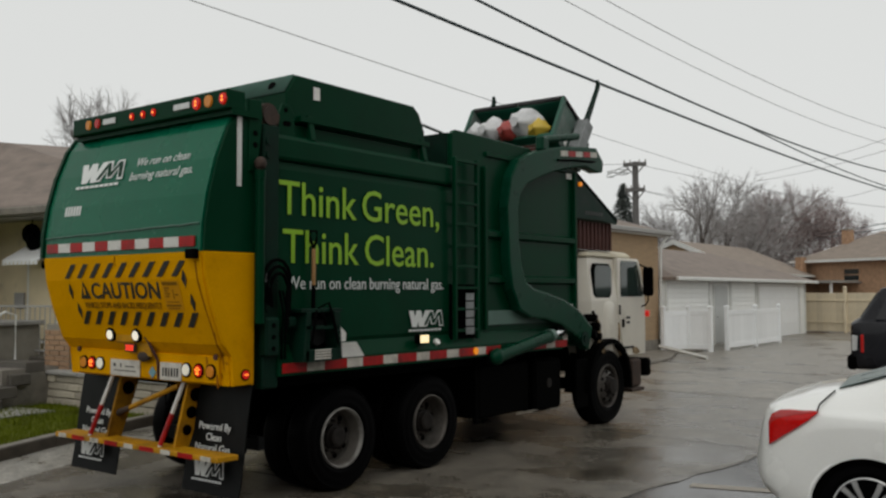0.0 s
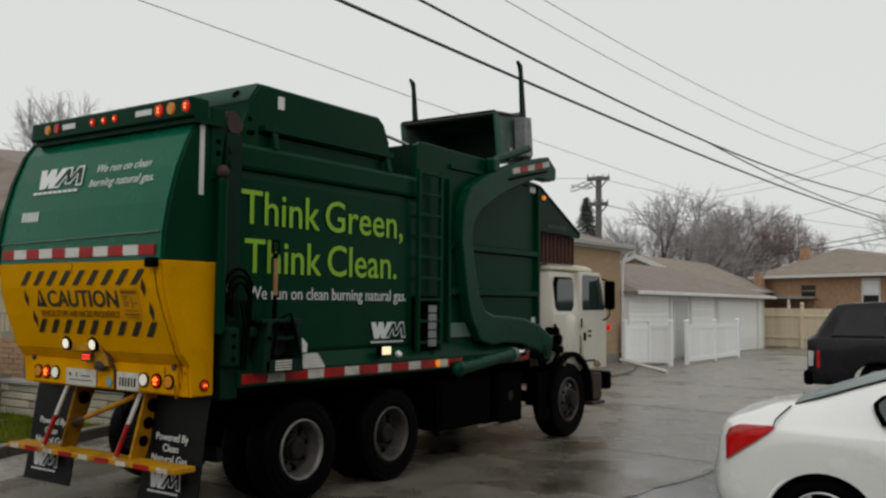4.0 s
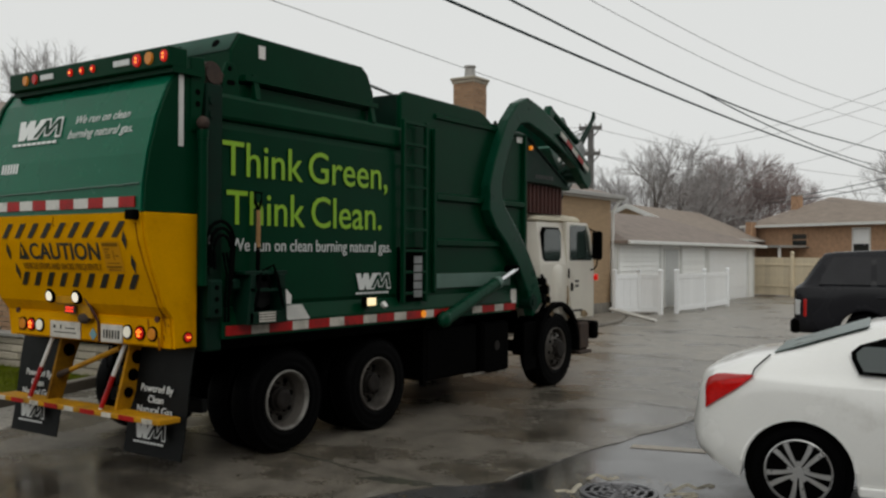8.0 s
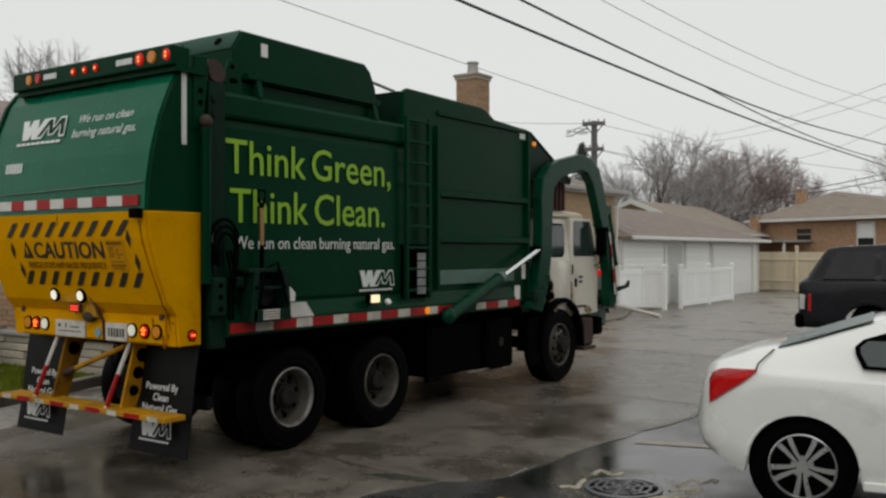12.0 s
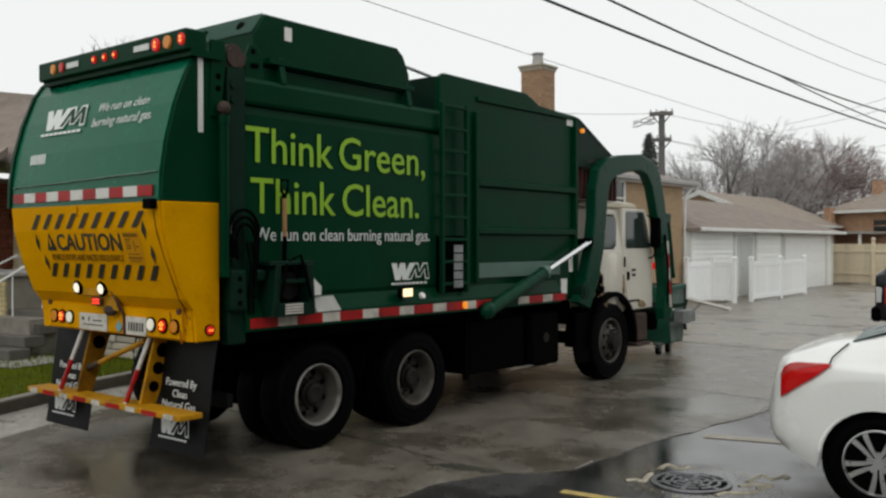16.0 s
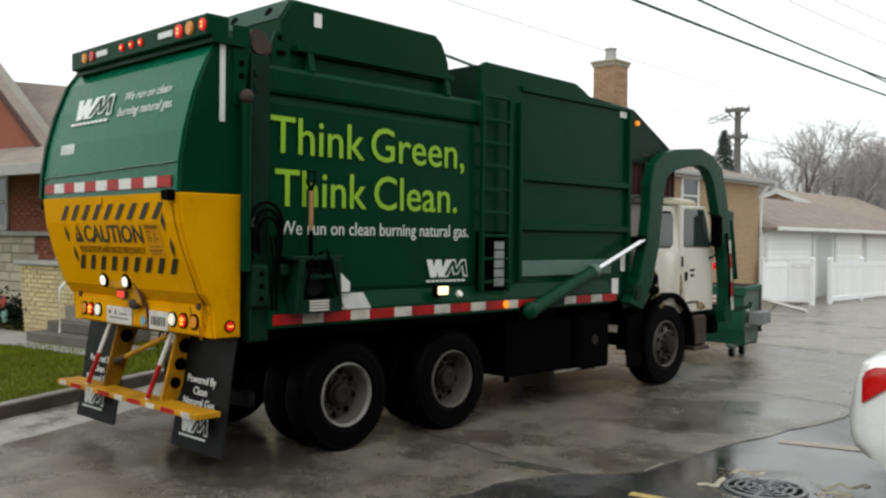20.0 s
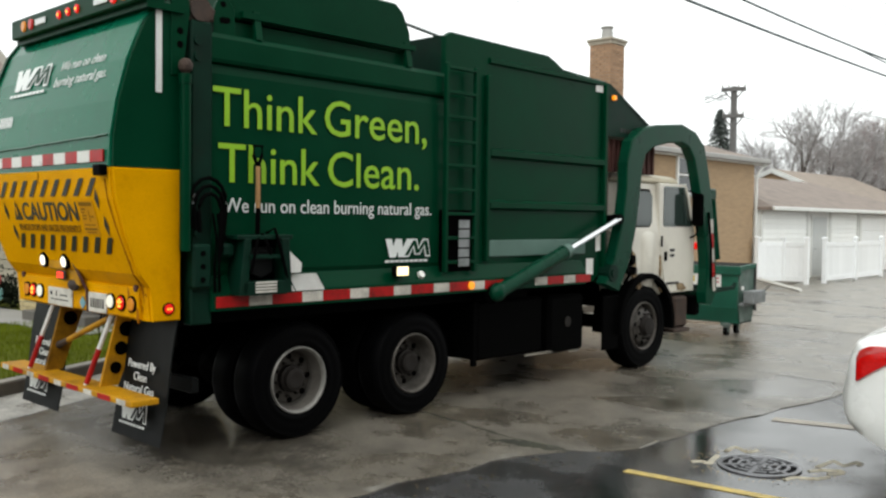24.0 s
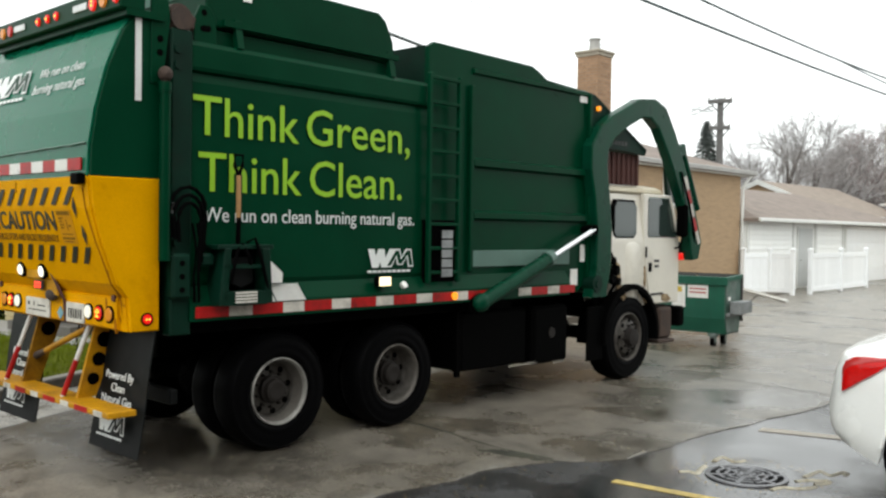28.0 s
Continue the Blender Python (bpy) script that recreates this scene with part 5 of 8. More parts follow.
    for s in (1, -1):
        box(bm, (s * 1.17, 0.36, 3.475), (0.05, 1.9, 0.05))
        for y in (-0.45, 1.22):
            prism(bm, [(s * 1.15, 3.29), (s * 1.22, 3.29), (s * 1.17, 3.52), (s * 1.15, 3.52)], y - 0.03, y + 0.03, "y")
    part("roof_box_frame", bm, GREEN, truck)
    for i in range(3):
        bm = bm_new()
        rod(bm, (0.90 - i * 0.52, -0.672, 3.792), (0.90 - i * 0.52, -0.686, 3.798), 0.045)
        part("lifting_hole", bm, BLACK, truck)
    for s in (1, -1):
        bm = bm_new()
        box(bm, (s * 1.153, -0.35, 3.745), (0.006, 0.08, 0.12))
        part("sticker", bm, PAPER, truck, "worn white sticker")
        # tailgate hinge: drilled plate, greasy knuckle, slotted bracket
        bm = bm_new()
        prism(bm, [(-1.24, 2.92), (-1.24, 3.54), (-1.10, 3.55), (-1.085, 3.40), (-1.13, 3.08), (-1.16, 2.92)], s * 1.215, s * 1.24, "x", 0.004)
        hp = part("hinge_plate", bm, GREEN, truck)
        for z in (3.25, 3.15):
            bm = bm_new()
            rod(bm, (s * 1.236, -1.17, z), (s * 1.244, -1.17, z), 0.026, seg=12)
            part("bolt_hole", bm, BLACK, hp)
        bm = bm_new()
        rod(bm, (s * 1.06, -1.0, 3.43), (s * 1.25, -1.0, 3.43), 0.085, seg=14)
        rod(bm, (s * 1.12, -1.0, 3.43), (s * 1.22, -1.0, 3.43), 0.115, seg=14)
        prism(bm, [(-1.18, 3.34), (-0.86, 3.37), (-0.84, 3.46), (-0.93, 3.54), (-1.10, 3.50), (-1.18, 3.44)], s * 1.10, s * 1.20, "x", 0.015)
        part("hinge_knuckle", bm, RUST_DARK, truck, "greasy rust-brown hinge knuckle")
        bm = bm_new()
        prism(bm, [(-0.85, 3.29), (-0.85, 3.47), (-0.80, 3.58), (-0.72, 3.58), (-0.66, 3.50), (-0.65, 3.29)], s * 1.15, s * 1.18, "x", 0.004)
        br = part("hinge_bracket", bm, GREEN, truck)
        bm = bm_new()
        rod(bm, (s * 1.178, -0.775, 3.40), (s * 1.184, -0.775, 3.40), 0.024, seg=12)
        rod(bm, (s * 1.178, -0.725, 3.405), (s * 1.184, -0.725, 3.405), 0.024, seg=12)
        box(bm, (s * 1.181, -0.75, 3.4025), (0.0058, 0.05, 0.047))
        part("bracket_slot", bm, BLACK, br)
        bm = bm_new()
        rod(bm, (s * 1.178, -0.765, 3.525), (s * 1.184, -0.765, 3.525), 0.024, seg=12)
        part("bracket_eye", bm, BLACK, br)
        bm = bm_new()
        prism(bm, [(-0.97, 1.45), (-0.97, 3.29), (-0.90, 3.29), (-0.90, 1.45)], s * 1.20, s * 1.232, "x", 0.006)
        part("body_edge_bar", bm, GREEN, truck)
    for s in (-0.7, 0.9):
        bm = bm_new()
        rod(bm, (s, 1.20, 3.80), (s, 1.92, 3.72), 0.018)
        rod(bm, (s, 1.92, 3.72), (s, 1.98, 3.62), 0.018)
        part("grab_rail", bm, STEEL, truck)


def hopper():
    for s in (1, -1):
        bm = bm_new()
        side = [(1.72, 1.42), (1.72, 3.66), (1.80, 3.71), (3.36, 3.69), (3.50, 3.64), (3.62, 3.56), (4.42, 3.54), (4.46, 3.50), (4.46, 1.30), (4.30, 1.16), (4.02, 1.16)]
        prism(bm, side, s * 1.12, s * 1.19, "x", 0.01)
        part("hopper_side", bm, GREEN, truck)
        for z, h, d in ((2.565, 0.075, 0.05), (2.03, 0.075, 0.05), (3.50, 0.05, 0.03)):
            bm = bm_new()
            prism(bm, [(s * 1.185, z + h * 0.75), (s * (1.19 + d), z + h * 0.4), (s * (1.19 + d), z - h * 0.4), (s * 1.185, z - h * 0.75)], 2.36, 4.44, "y", 0.005)
            part("rib", bm, GREEN, truck)
        bm = bm_new()
        box(bm, (s * 1.20, 3.22, 1.58), (0.03, 1.72, 0.17), bevel=0.006)
        part("stripe_panel", bm, STRIPE_PALE, truck, "pale grey-green panel")
        bm = bm_new()
        box(bm, (s * 1.215, 4.44, 2.35), (0.06, 0.06, 2.3), bevel=0.01)
        part("upright", bm, GREEN, truck)
        bm = bm_new()
        box(bm, (s * 1.215, 2.33, 2.4), (0.05, 0.06, 1.9), bevel=0.01)
        part("upright", bm, GREEN, truck)
        bm = bm_new()
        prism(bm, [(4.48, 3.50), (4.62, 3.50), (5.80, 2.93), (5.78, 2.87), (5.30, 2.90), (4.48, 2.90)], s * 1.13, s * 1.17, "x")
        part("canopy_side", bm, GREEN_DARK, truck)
        bm = bm_new()
        box(bm, (s * 1.195, 4.36, 3.44), (0.01, 0.18, 0.09))
        part("sticker", bm, PAPER, truck, "small pale sticker")
        bm = bm_new()
        rod(bm, (s * 1.175, 4.66, 3.36), (s * 1.21, 4.66, 3.36), 0.03)
        part("marker_lamp", bm, LENS_AMBER, truck, "lit amber marker lamp")
        for k in range(7):
            bm = bm_new()
            box(bm, (s * 1.172, 4.86 + k * 0.075, 2.985), (0.005, 0.05, 0.05))
            part("canopy_mark", bm, BLACK_INK, truck)
        bm = bm_new()
        box(bm, (s * 1.19, 4.20, 1.34), (0.012, 0.14, 0.19))
        part("sticker", bm, PAPER, truck, "pale warning sticker")
        bm = bm_new()
        box(bm, (s * 1.192, 4.38, 1.62), (0.012, 0.12, 0.2))
        part("sticker", bm, PAPER, truck, "pale warning sticker")
    bm = bm_new()
    bm.free()
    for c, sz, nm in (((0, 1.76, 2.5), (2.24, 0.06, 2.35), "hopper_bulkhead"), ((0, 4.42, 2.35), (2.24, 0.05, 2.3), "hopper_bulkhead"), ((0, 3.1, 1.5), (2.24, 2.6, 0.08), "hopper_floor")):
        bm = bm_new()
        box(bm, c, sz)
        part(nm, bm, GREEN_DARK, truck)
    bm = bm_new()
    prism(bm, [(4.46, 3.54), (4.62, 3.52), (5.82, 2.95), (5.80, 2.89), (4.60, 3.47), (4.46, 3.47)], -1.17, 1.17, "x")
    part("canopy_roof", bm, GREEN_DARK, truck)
    for s in (1, -1):
        bm = bm_new()
        box(bm, (s * 1.07, 5.14, 2.68), (0.03, 1.26, 0.40))
        cur = part("side_curtain", bm, RUST, truck, "rust-red ribbed panel under the canopy")
        for i in range(11):
            piece("curtain_rib", ("crib",), (0.03, 0.05, 0.40), RUST, cur, pose(s * 1.095, 4.57 + i * 0.115, 2.68), 0.008)
    for s in (1, -1):
        for x, y, z, r in ((1.06, 4.60, 2.86, 0.07), (1.00, 4.74, 2.5, 0.06)):
            bm = bm_new()
            rod(bm, (s * x, y, 1.2), (s * x, y, z), r)
            part("exhaust_stack", bm, HEAT_SHIELD, truck, "stained brown exhaust shield")


def ladder():
    # flat black plate painted in for the shade of the ladder recess
    bm = bm_new()
    box(bm, (1.222, 1.86, 1.66), (0.02, 0.46, 0.62))
    part("ladder_recess", bm, BLACK, truck)
    bm = bm_new()
    for y in (1.65, 2.07):
        box(bm, (1.28, y, 2.37), (0.05, 0.045, 2.02), bevel=0.008)
    lad = part("ladder", bm, GREEN, truck)
    for i in range(9):
        bm = bm_new()
        box(bm, (1.285, 1.86, 1.46 + i * 0.235), (0.04, 0.40, 0.03), bevel=0.004)
        part("rung", bm, GREEN, lad)
    for i in range(5):
        bm = bm_new()
        box(bm, (1.312, 1.885, 1.455 + i * 0.094), (0.006, 0.15, 0.078))
        part("label_plate", bm, POCKET_GREY, truck, "worn pale label plate")


def tailgate():
    n = len(REAR)
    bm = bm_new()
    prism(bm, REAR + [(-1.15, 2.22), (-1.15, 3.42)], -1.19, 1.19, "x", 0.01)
    up = part("tailgate_upper", bm, GREEN_PALE, truck, "glossy green tailgate shell, sky sheen in its colour")
    for s in (1, -1):
        bm = bm_new()
        prism(bm, [(y + 0.015, z) for y, z in REAR] + [(-1.12, 2.22), (-1.12, 3.42)], s * 1.19, s * 1.225, "x", 0.008)
        part("tailgate_cheek", bm, GREEN, up)
        if s < 0:
            bm = bm_new()
            prism(bm, [(y - 0.022, z) for y, z in REAR] + [(y + 0.05, z) for y, z in REAR[::-1]], -1.195, -1.245, "x", 0.006)
            part("tailgate_rim", bm, GREEN, up, "dark green raised rim of the shell")
        bm = bm_new()
        prism(bm, [(y + 0.01, z) for y, z in LOWER] + [(-1.155, 1.10), (-1.155, 2.22)], s * 1.19, s * 1.23, "x", 0.008)
        part("yellow_cheek", bm, YELLOW, truck)
        bm = bm_new()
        box(bm, (s * 1.230, -1.335, 3.08), (0.01, 0.045, 0.60))
        part("pale_strip", bm, TRIM_WHITE, truck)
    bm = bm_new()
    prism(bm, LOWER + [(-1.15, 1.10), (-1.15, 2.22)], -1.19, 1.19, "x", 0.008)
    part("tailgate_lower", bm, YELLOW, truck, "scuffed yellow lower tailgate")
    bm = bm_new()
    prism(bm, [(PANEL, 1.12), (PANEL, 1.34), (PANEL + 0.03, 1.36), (PANEL + 0.03, 1.10)], -1.06, 1.09, "x")
    part("lamp_panel", bm, YELLOW, truck)
    bm = bm_new()
    random.seed(17)
    tube(bm, [(-1.17 + 0.117 * k, -1.701, 2.405 + 0.0022 * k + random.uniform(-0.003, 0.003)) for k in range(21)], 0.007, 6)
    part("crease", bm, STRIPE_PALE, up, "pale dented crease in the shell")
    for i in range(11):
        bm = bm_new()
        w = 2.26 / 11
        box(bm, (-1.13 + w * (i + 0.5), -1.708, 2.305), (w - 0.004, 0.012, 0.085))
        part("rear_tape", bm, TAPE_CLEAN if i % 2 else TAPE_RED, up)
    bm = bm_new()
    box(bm, (0.10, -1.40, 3.50), (2.34, 0.20, 0.17), bevel=0.012)
    box(bm, (0.10, -1.30, 3.40), (2.34, 0.30, 0.05))
    bar = part("light_bar", bm, GREEN, truck)
    for x, w, h, mt, what in ((-0.78, .075, .095, LENS_AMBER_OFF, "amber lamp"), (-0.63, .075, .095, LENS_RED_OFF, "red lamp"), (-0.435, .20, .055, LENS_CLEAR, "white reflector"),
                              (-0.07, .05, .07, LENS_RED, "lit red lamp"), (0.10, .05, .07, LENS_RED, "lit red lamp"), (0.26, .05, .07, LENS_RED, "lit red lamp"),
                              (0.665, .22, .055, LENS_CLEAR, "white reflector"), (0.87, .10, .11, LENS_RED, "lit red lamp"), (1.03, .10, .11, LENS_AMBER_OFF, "amber lamp"), (1.22, .08, .10, LENS_RED, "lit red lamp")):
        bm = bm_new()
        if what == "white reflector":
            box(bm, (x, -1.506, 3.50), (w, 0.014, h), bevel=0.005)
        else:
            rod(bm, (x, -1.50, 3.50), (x, -1.518, 3.50), 1.0, 0.9, 16)
            for v in bm.verts:
                v.co.x, v.co.z = x + (v.co.x - x) * w / 2, 3.5 + (v.co.z - 3.5) * h / 2
        part("rear_lamp", bm, mt, bar, what)
        if mt == LENS_RED:
            for u in (-0.014, 0.016) if h > 0.08 else (0.0,):
                bm = bm_new()
                rod(bm, (x, -1.514, 3.5 + u), (x, -1.521, 3.5 + u - 0.006), 0.012, 0.008, 8)
                part("led", bm, LED, bar, "glowing diode")
    # rusty weld seam beside the corner, with runs below it
    seam = [(1.115, 2.14), (1.12, 1.98), (1.135, 1.80), (1.15, 1.62), (1.155, 1.45), (1.13, 1.36)]

    def on(x, z, d=0.008):
        z = min(z, 2.215)
        y = -1.70
        for (ya, za), (yb, zb) in zip(LOWER, LOWER[1:]):
            if zb <= z <= za:
                y = ya + (yb - ya) * (za - z) / (za - zb)
        return Vector((x, y - d, z))

    bm = bm_new()
    tube(bm, [on(x, z, 0.001) for x, z in seam], 0.008, 6)
    part("weld_seam", bm, RUST_STAIN, truck, "rusty weld seam")
    random.seed(31)
    for k in range(16):
        x, z = random.uniform(1.08, 1.175), random.choice((random.uniform(1.14, 1.4), random.uniform(1.4, 2.1)))
        w, h = random.uniform(0.006, 0.016), random.uniform(0.012, 0.05)
        bm = bm_new()
        quad(bm, on(x - w, z, 0.003), on(x + w * 0.3, z - h, 0.003), on(x + w, z - h * 0.2, 0.003), on(x, z + h * 0.5, 0.003))
        part("rust_spot", bm, RUST_STAIN, truck)

    def stripe(x, z0, z1, w, lean):
        bm = bm_new()
        zs = [z0, z1] if not z0 < 1.75 < z1 else [z0, 1.75, z1]
        for za, zb in zip(zs, zs[1:]):
            xa, xb = x + lean * (za - z0) / (z1 - z0), x + lean * (zb - z0) / (z1 - z0)
            quad(bm, on(xa, za), on(xa + w, za), on(xb + w, zb), on(xb, zb))
        part("hazard_stripe", bm, BLACK_INK, truck)
    for i in range(9):
        stripe(-0.86 + i * 0.205, 2.02, 2.15, 0.078, 0.135)
        stripe(-0.74 + i * 0.198, 1.59, 1.715, 0.078, 0.12)
    for x, z in ((-0.80, 1.90), (-0.73, 1.72), (0.95, 2.0), (1.0, 1.80)):
        bm = bm_new()
        quad(bm, on(x, z - 0.08), on(x + 0.032, z), on(x, z + 0.08), on(x - 0.032, z))
        part("hazard_diamond", bm, BLACK_INK, truck)
    bm = bm_new()
    tube(bm, [on(-0.02 + 0.008 * math.sin(k * 1.7), 2.21 - 0.022 * k, 0.002) for k in range(5)], 0.005, 5)
    part("paint_crack", bm, RUST_STAIN, truck, "short rusty crack in the yellow paint")
    for x, z, w, h in ((1.07, 1.14, 0.02, 0.06), (0.93, 1.29, 0.015, 0.05), (-1.0, 1.20, 0.02, 0.07)):
        bm = bm_new()
        prism(bm, [(x - w, z + h), (x + w * 0.4, z + h * 0.8), (x + w, z), (x + w * 0.2, z - h), (x - w * 0.7, z - h * 0.3)], on(x, max(z, 1.36), 0.003).y if z > 1.36 else PANEL - 0.003, (on(x, max(z, 1.36), 0.003).y if z > 1.36 else PANEL - 0.003) + 0.02, "y")
        part("rust_stain", bm, RUST_STAIN, truck, "rust run on the yellow panel")
    # small notice panel at the right of the words
    bm = bm_new()
    quad(bm, on(0.62, 1.735, 0.005), on(0.865, 1.735, 0.005), on(0.865, 1.985, 0.005), on(0.62, 1.985, 0.005))
    part("notice_panel", bm, NOTICE, truck, "faded orange notice panel")
    for x0, z0, w, hh in ((0.635, 1.945, 0.21, 0.028), (0.65, 1.915, 0.07, 0.012), (0.65, 1.892, 0.05, 0.010), (0.65, 1.868, 0.07, 0.010), (0.65, 1.846, 0.06, 0.010), (0.76, 1.83, 0.012, 0.08), (0.79, 1.86, 0.04, 0.012), (0.65, 1.80, 0.18, 0.008), (0.64, 1.765, 0.20, 0.016), (0.66, 1.745, 0.16, 0.008)):
        bm = bm_new()
        quad(bm, on(x0, z0), on(x0 + w, z0), on(x0 + w, z0 + hh), on(x0, z0 + hh))
        part("notice_bar", bm, NOTICE_INK, truck)
    m = face_m(on(-0.46, 1.835, 0.010), (1, 0, 0), (0, -0.20, 1))
    letters("caution_letter", "CAUTION", 0.205, m, BLACK_INK, truck, 1.04, bold=0.004)
    letters("warning_letter", "VEHICLE STOPS AND BACKS FREQUENTLY", 0.078, face_m(on(-0.61, 1.745, 0.010), (1, 0, 0), (0, -0.24, 1)), NOTICE_INK, truck, 1.18, bold=0.001)
    bm = bm_new()
    quad(bm, on(-0.65, 1.83), on(-0.48, 1.83), on(-0.565, 1.99))
    part("warning_triangle", bm, BLACK_INK, truck)
    bm = bm_new()
    quad(bm, on(-0.575, 1.865, 0.012), on(-0.555, 1.865, 0.012), on(-0.553, 1.94, 0.012), on(-0.577, 1.94, 0.012))
    part("triangle_mark", bm, YELLOW, truck)
    # emblem, slogan and fleet number bars on the upper shell
    def shell(x, z, d=0.005):
        for (ya, za), (yb, zb) in zip(REAR, REAR[1:]):
            if zb <= z <= za:
                return Vector((x, ya + (yb - ya) * (za - z) / (za - zb) - d, z))
    emblem(truck, shell(-0.80, 2.915), (1, 0, 0), shell(0, 3.1) - shell(0, 2.9), 0.74, 0.20)
    m1 = face_m(shell(0.10, 3.02, 0.006), (1, 0, 0), shell(0, 3.2) - shell(0, 3.05))
    letters("slogan_letter", "We run on clean", 0.115, m1, WHITE_INK, truck, 0.76, shear=0.18)
    m2 = face_m(shell(0.05, 2.89, 0.006), (1, 0, 0), shell(0, 3.05) - shell(0, 2.9))
    letters("slogan_letter", "burning natural gas.", 0.115, m2, WHITE_INK, truck, 0.90, shear=0.18)
    bm = bm_new()
    for i in range(6):
        a, b = shell(-0.90 + i * 0.047, 2.61), shell(-0.866 + i * 0.047, 2.70)
        quad(bm, (a.x, a.y, a.z), (b.x, a.y, a.z), (b.x, b.y, b.z), (a.x, b.y, b.z))
    part("fleet_mark", bm, WHITE_INK, truck)
    # lamps on the lower panel
    for x, mt, what in ((-0.93, LENS_AMBER_OFF, "amber lamp"), (-0.79, LENS_RED, "lit red lamp"), (-0.65, LENS_WHITE, "white reversing lamp"),
                        (0.66, LENS_WHITE, "white reversing lamp"), (0.83, LENS_RED, "lit red lamp"), (0.99, LENS_AMBER_OFF, "amber lamp")):
        bm = bm_new()
        rod(bm, (x, PANEL + 0.005, 1.215), (x, PANEL - 0.015, 1.215), 0.064, seg=18)
        r = part("lamp_ring", bm, BLACK, truck)
        bm = bm_new()
        rod(bm, (x, PANEL - 0.01, 1.215), (x, PANEL - 0.024, 1.215), 0.054, 0.046, 18)
        part("tail_lamp", bm, mt, r, what)
        if mt == LENS_RED:
            for u, w in ((0.0, 0.0), (0.022, 0.012), (-0.022, 0.010), (0.010, -0.024), (-0.012, -0.022), (0.002, 0.026)):
                bm = bm_new()
                rod(bm, (x + u, PANEL - 0.02, 1.215 + w), (x + u, PANEL - 0.028, 1.215 + w), 0.0085, seg=8)
                part("led", bm, LED, r, "glowing diode")
    for x in (-1.02, 1.05):
        bm = bm_new()
        rod(bm, (x, PANEL + 0.005, 1.34), (x, PANEL - 0.014, 1.34), 0.026, seg=12)
        part("reflector", bm, RUST, truck, "small dull red reflector")
    bm = bm_new()
    rod(bm, (1.22, -1.255, 1.19), (1.240, -1.255, 1.19), 0.048, seg=16)
    ring = part("marker_ring", bm, BLACK, truck)
    bm = bm_new()
    rod(bm, (1.238, -1.255, 1.19), (1.250, -1.255, 1.19), 0.038, 0.032, 16)
    part("side_marker", bm, LENS_RED, ring, "lit red side marker")
    for u in (-0.012, 0.012):
        bm = bm_new()
        rod(bm, (1.248, -1.255 + u, 1.19), (1.254, -1.255 + u, 1.19), 0.007, seg=8)
        part("led", bm, LED, ring, "glowing diode")
    for x in (-0.33, 0.07):
        bm = bm_new()
        rod(bm, (x, -1.42, 1.515), (x, -1.52, 1.50), 0.048, 0.068, 16)
        rod(bm, (x, -1.52, 1.50), (x, -1.535, 1.498), 0.068, 0.060, 16)
        lamp = part("work_lamp", bm, BLACK, truck)
        bm = bm_new()
        rod(bm, (x, -1.53, 1.499), (x, -1.542, 1.498), 0.048, 0.040, 16)
        part("lens", bm, LENS_WORK, lamp, "white lit lamp lens")
    bm = bm_new()
    box(bm, (-0.13, -1.46, 1.47), (0.30, 0.10, 0.09), bevel=0.015)
    box(bm, (0.0, -1.44, 1.40), (0.26, 0.06, 0.14), bevel=0.015)
    prism(bm, [(-0.02, 1.46), (0.17, 1.46), (0.24, 1.31), (0.06, 1.34)], -1.475, -1.462, "y")
    part("lamp_bracket", bm, YELLOW_WORN, truck, "rust-stained bracket")
    bm = bm_new()
    tube(bm, [(0.12, -1.50, 1.53), (0.18, -1.49, 1.47), (0.24, -1.46, 1.36), (0.26, -1.43, 1.28), (0.262, -1.42, 1.11)], 0.013, 6)
    part("cable_run", bm, RUST, truck, "rusty cable run beside the lamps")
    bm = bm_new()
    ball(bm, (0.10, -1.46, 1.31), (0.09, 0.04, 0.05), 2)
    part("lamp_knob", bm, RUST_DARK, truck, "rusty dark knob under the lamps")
    bm = bm_new()
    box(bm, (-0.05, -1.50, 1.385), (0.16, 0.02, 0.07), bevel=0.006)
    bl = part("brake_lamp", bm, RUST_DARK, truck, "dark red lamp with lit diodes")
    for i in range(8):
        bm = bm_new()
        c = (-0.095 + 0.03 * (i % 4), -1.51, 1.40 - 0.028 * (i // 4))
        rod(bm, c, (c[0], -1.514, c[2]), 0.011, seg=8)
        part("led", bm, LED_DEEP, bl)
    bm = bm_new()
    box(bm, (-0.24, PANEL - 0.01, 1.19), (0.46, 0.014, 0.15), bevel=0.004)
    pl = part("plate", bm, PAPER_OLD, truck, "weathered pale plate with worn dark bars")
    for x, z, w, h in ((-0.40, 1.215, 0.03, 0.03), (-0.30, 1.215, 0.012, 0.04), (-0.16, 1.205, 0.14, 0.010), (-0.24, 1.165, 0.34, 0.008)):
        bm = bm_new()
        box(bm, (x, PANEL - 0.018, z), (w, 0.004, h))
        part("worn_bar", bm, FLAP, pl)
    bm = bm_new()
    box(bm, (0.175, PANEL - 0.008, 1.17), (0.075, 0.006, 0.075), R(45, "Y"))
    part("diamond_sticker", bm, STICKER_BLUE, truck, "small pale blue diamond sticker")
    bm = bm_new()
    box(bm, (0.445, PANEL - 0.01, 1.19), (0.30, 0.014, 0.155), bevel=0.004)
    pl = part("number_plate", bm, PAPER_OLD, truck, "white plate with dark bars")
    for i in range(6):
        bm = bm_new()
        box(bm, (0.345 + i * 0.041, PANEL - 0.018, 1.185), (0.016 + 0.006 * (i % 2), 0.004, 0.075))
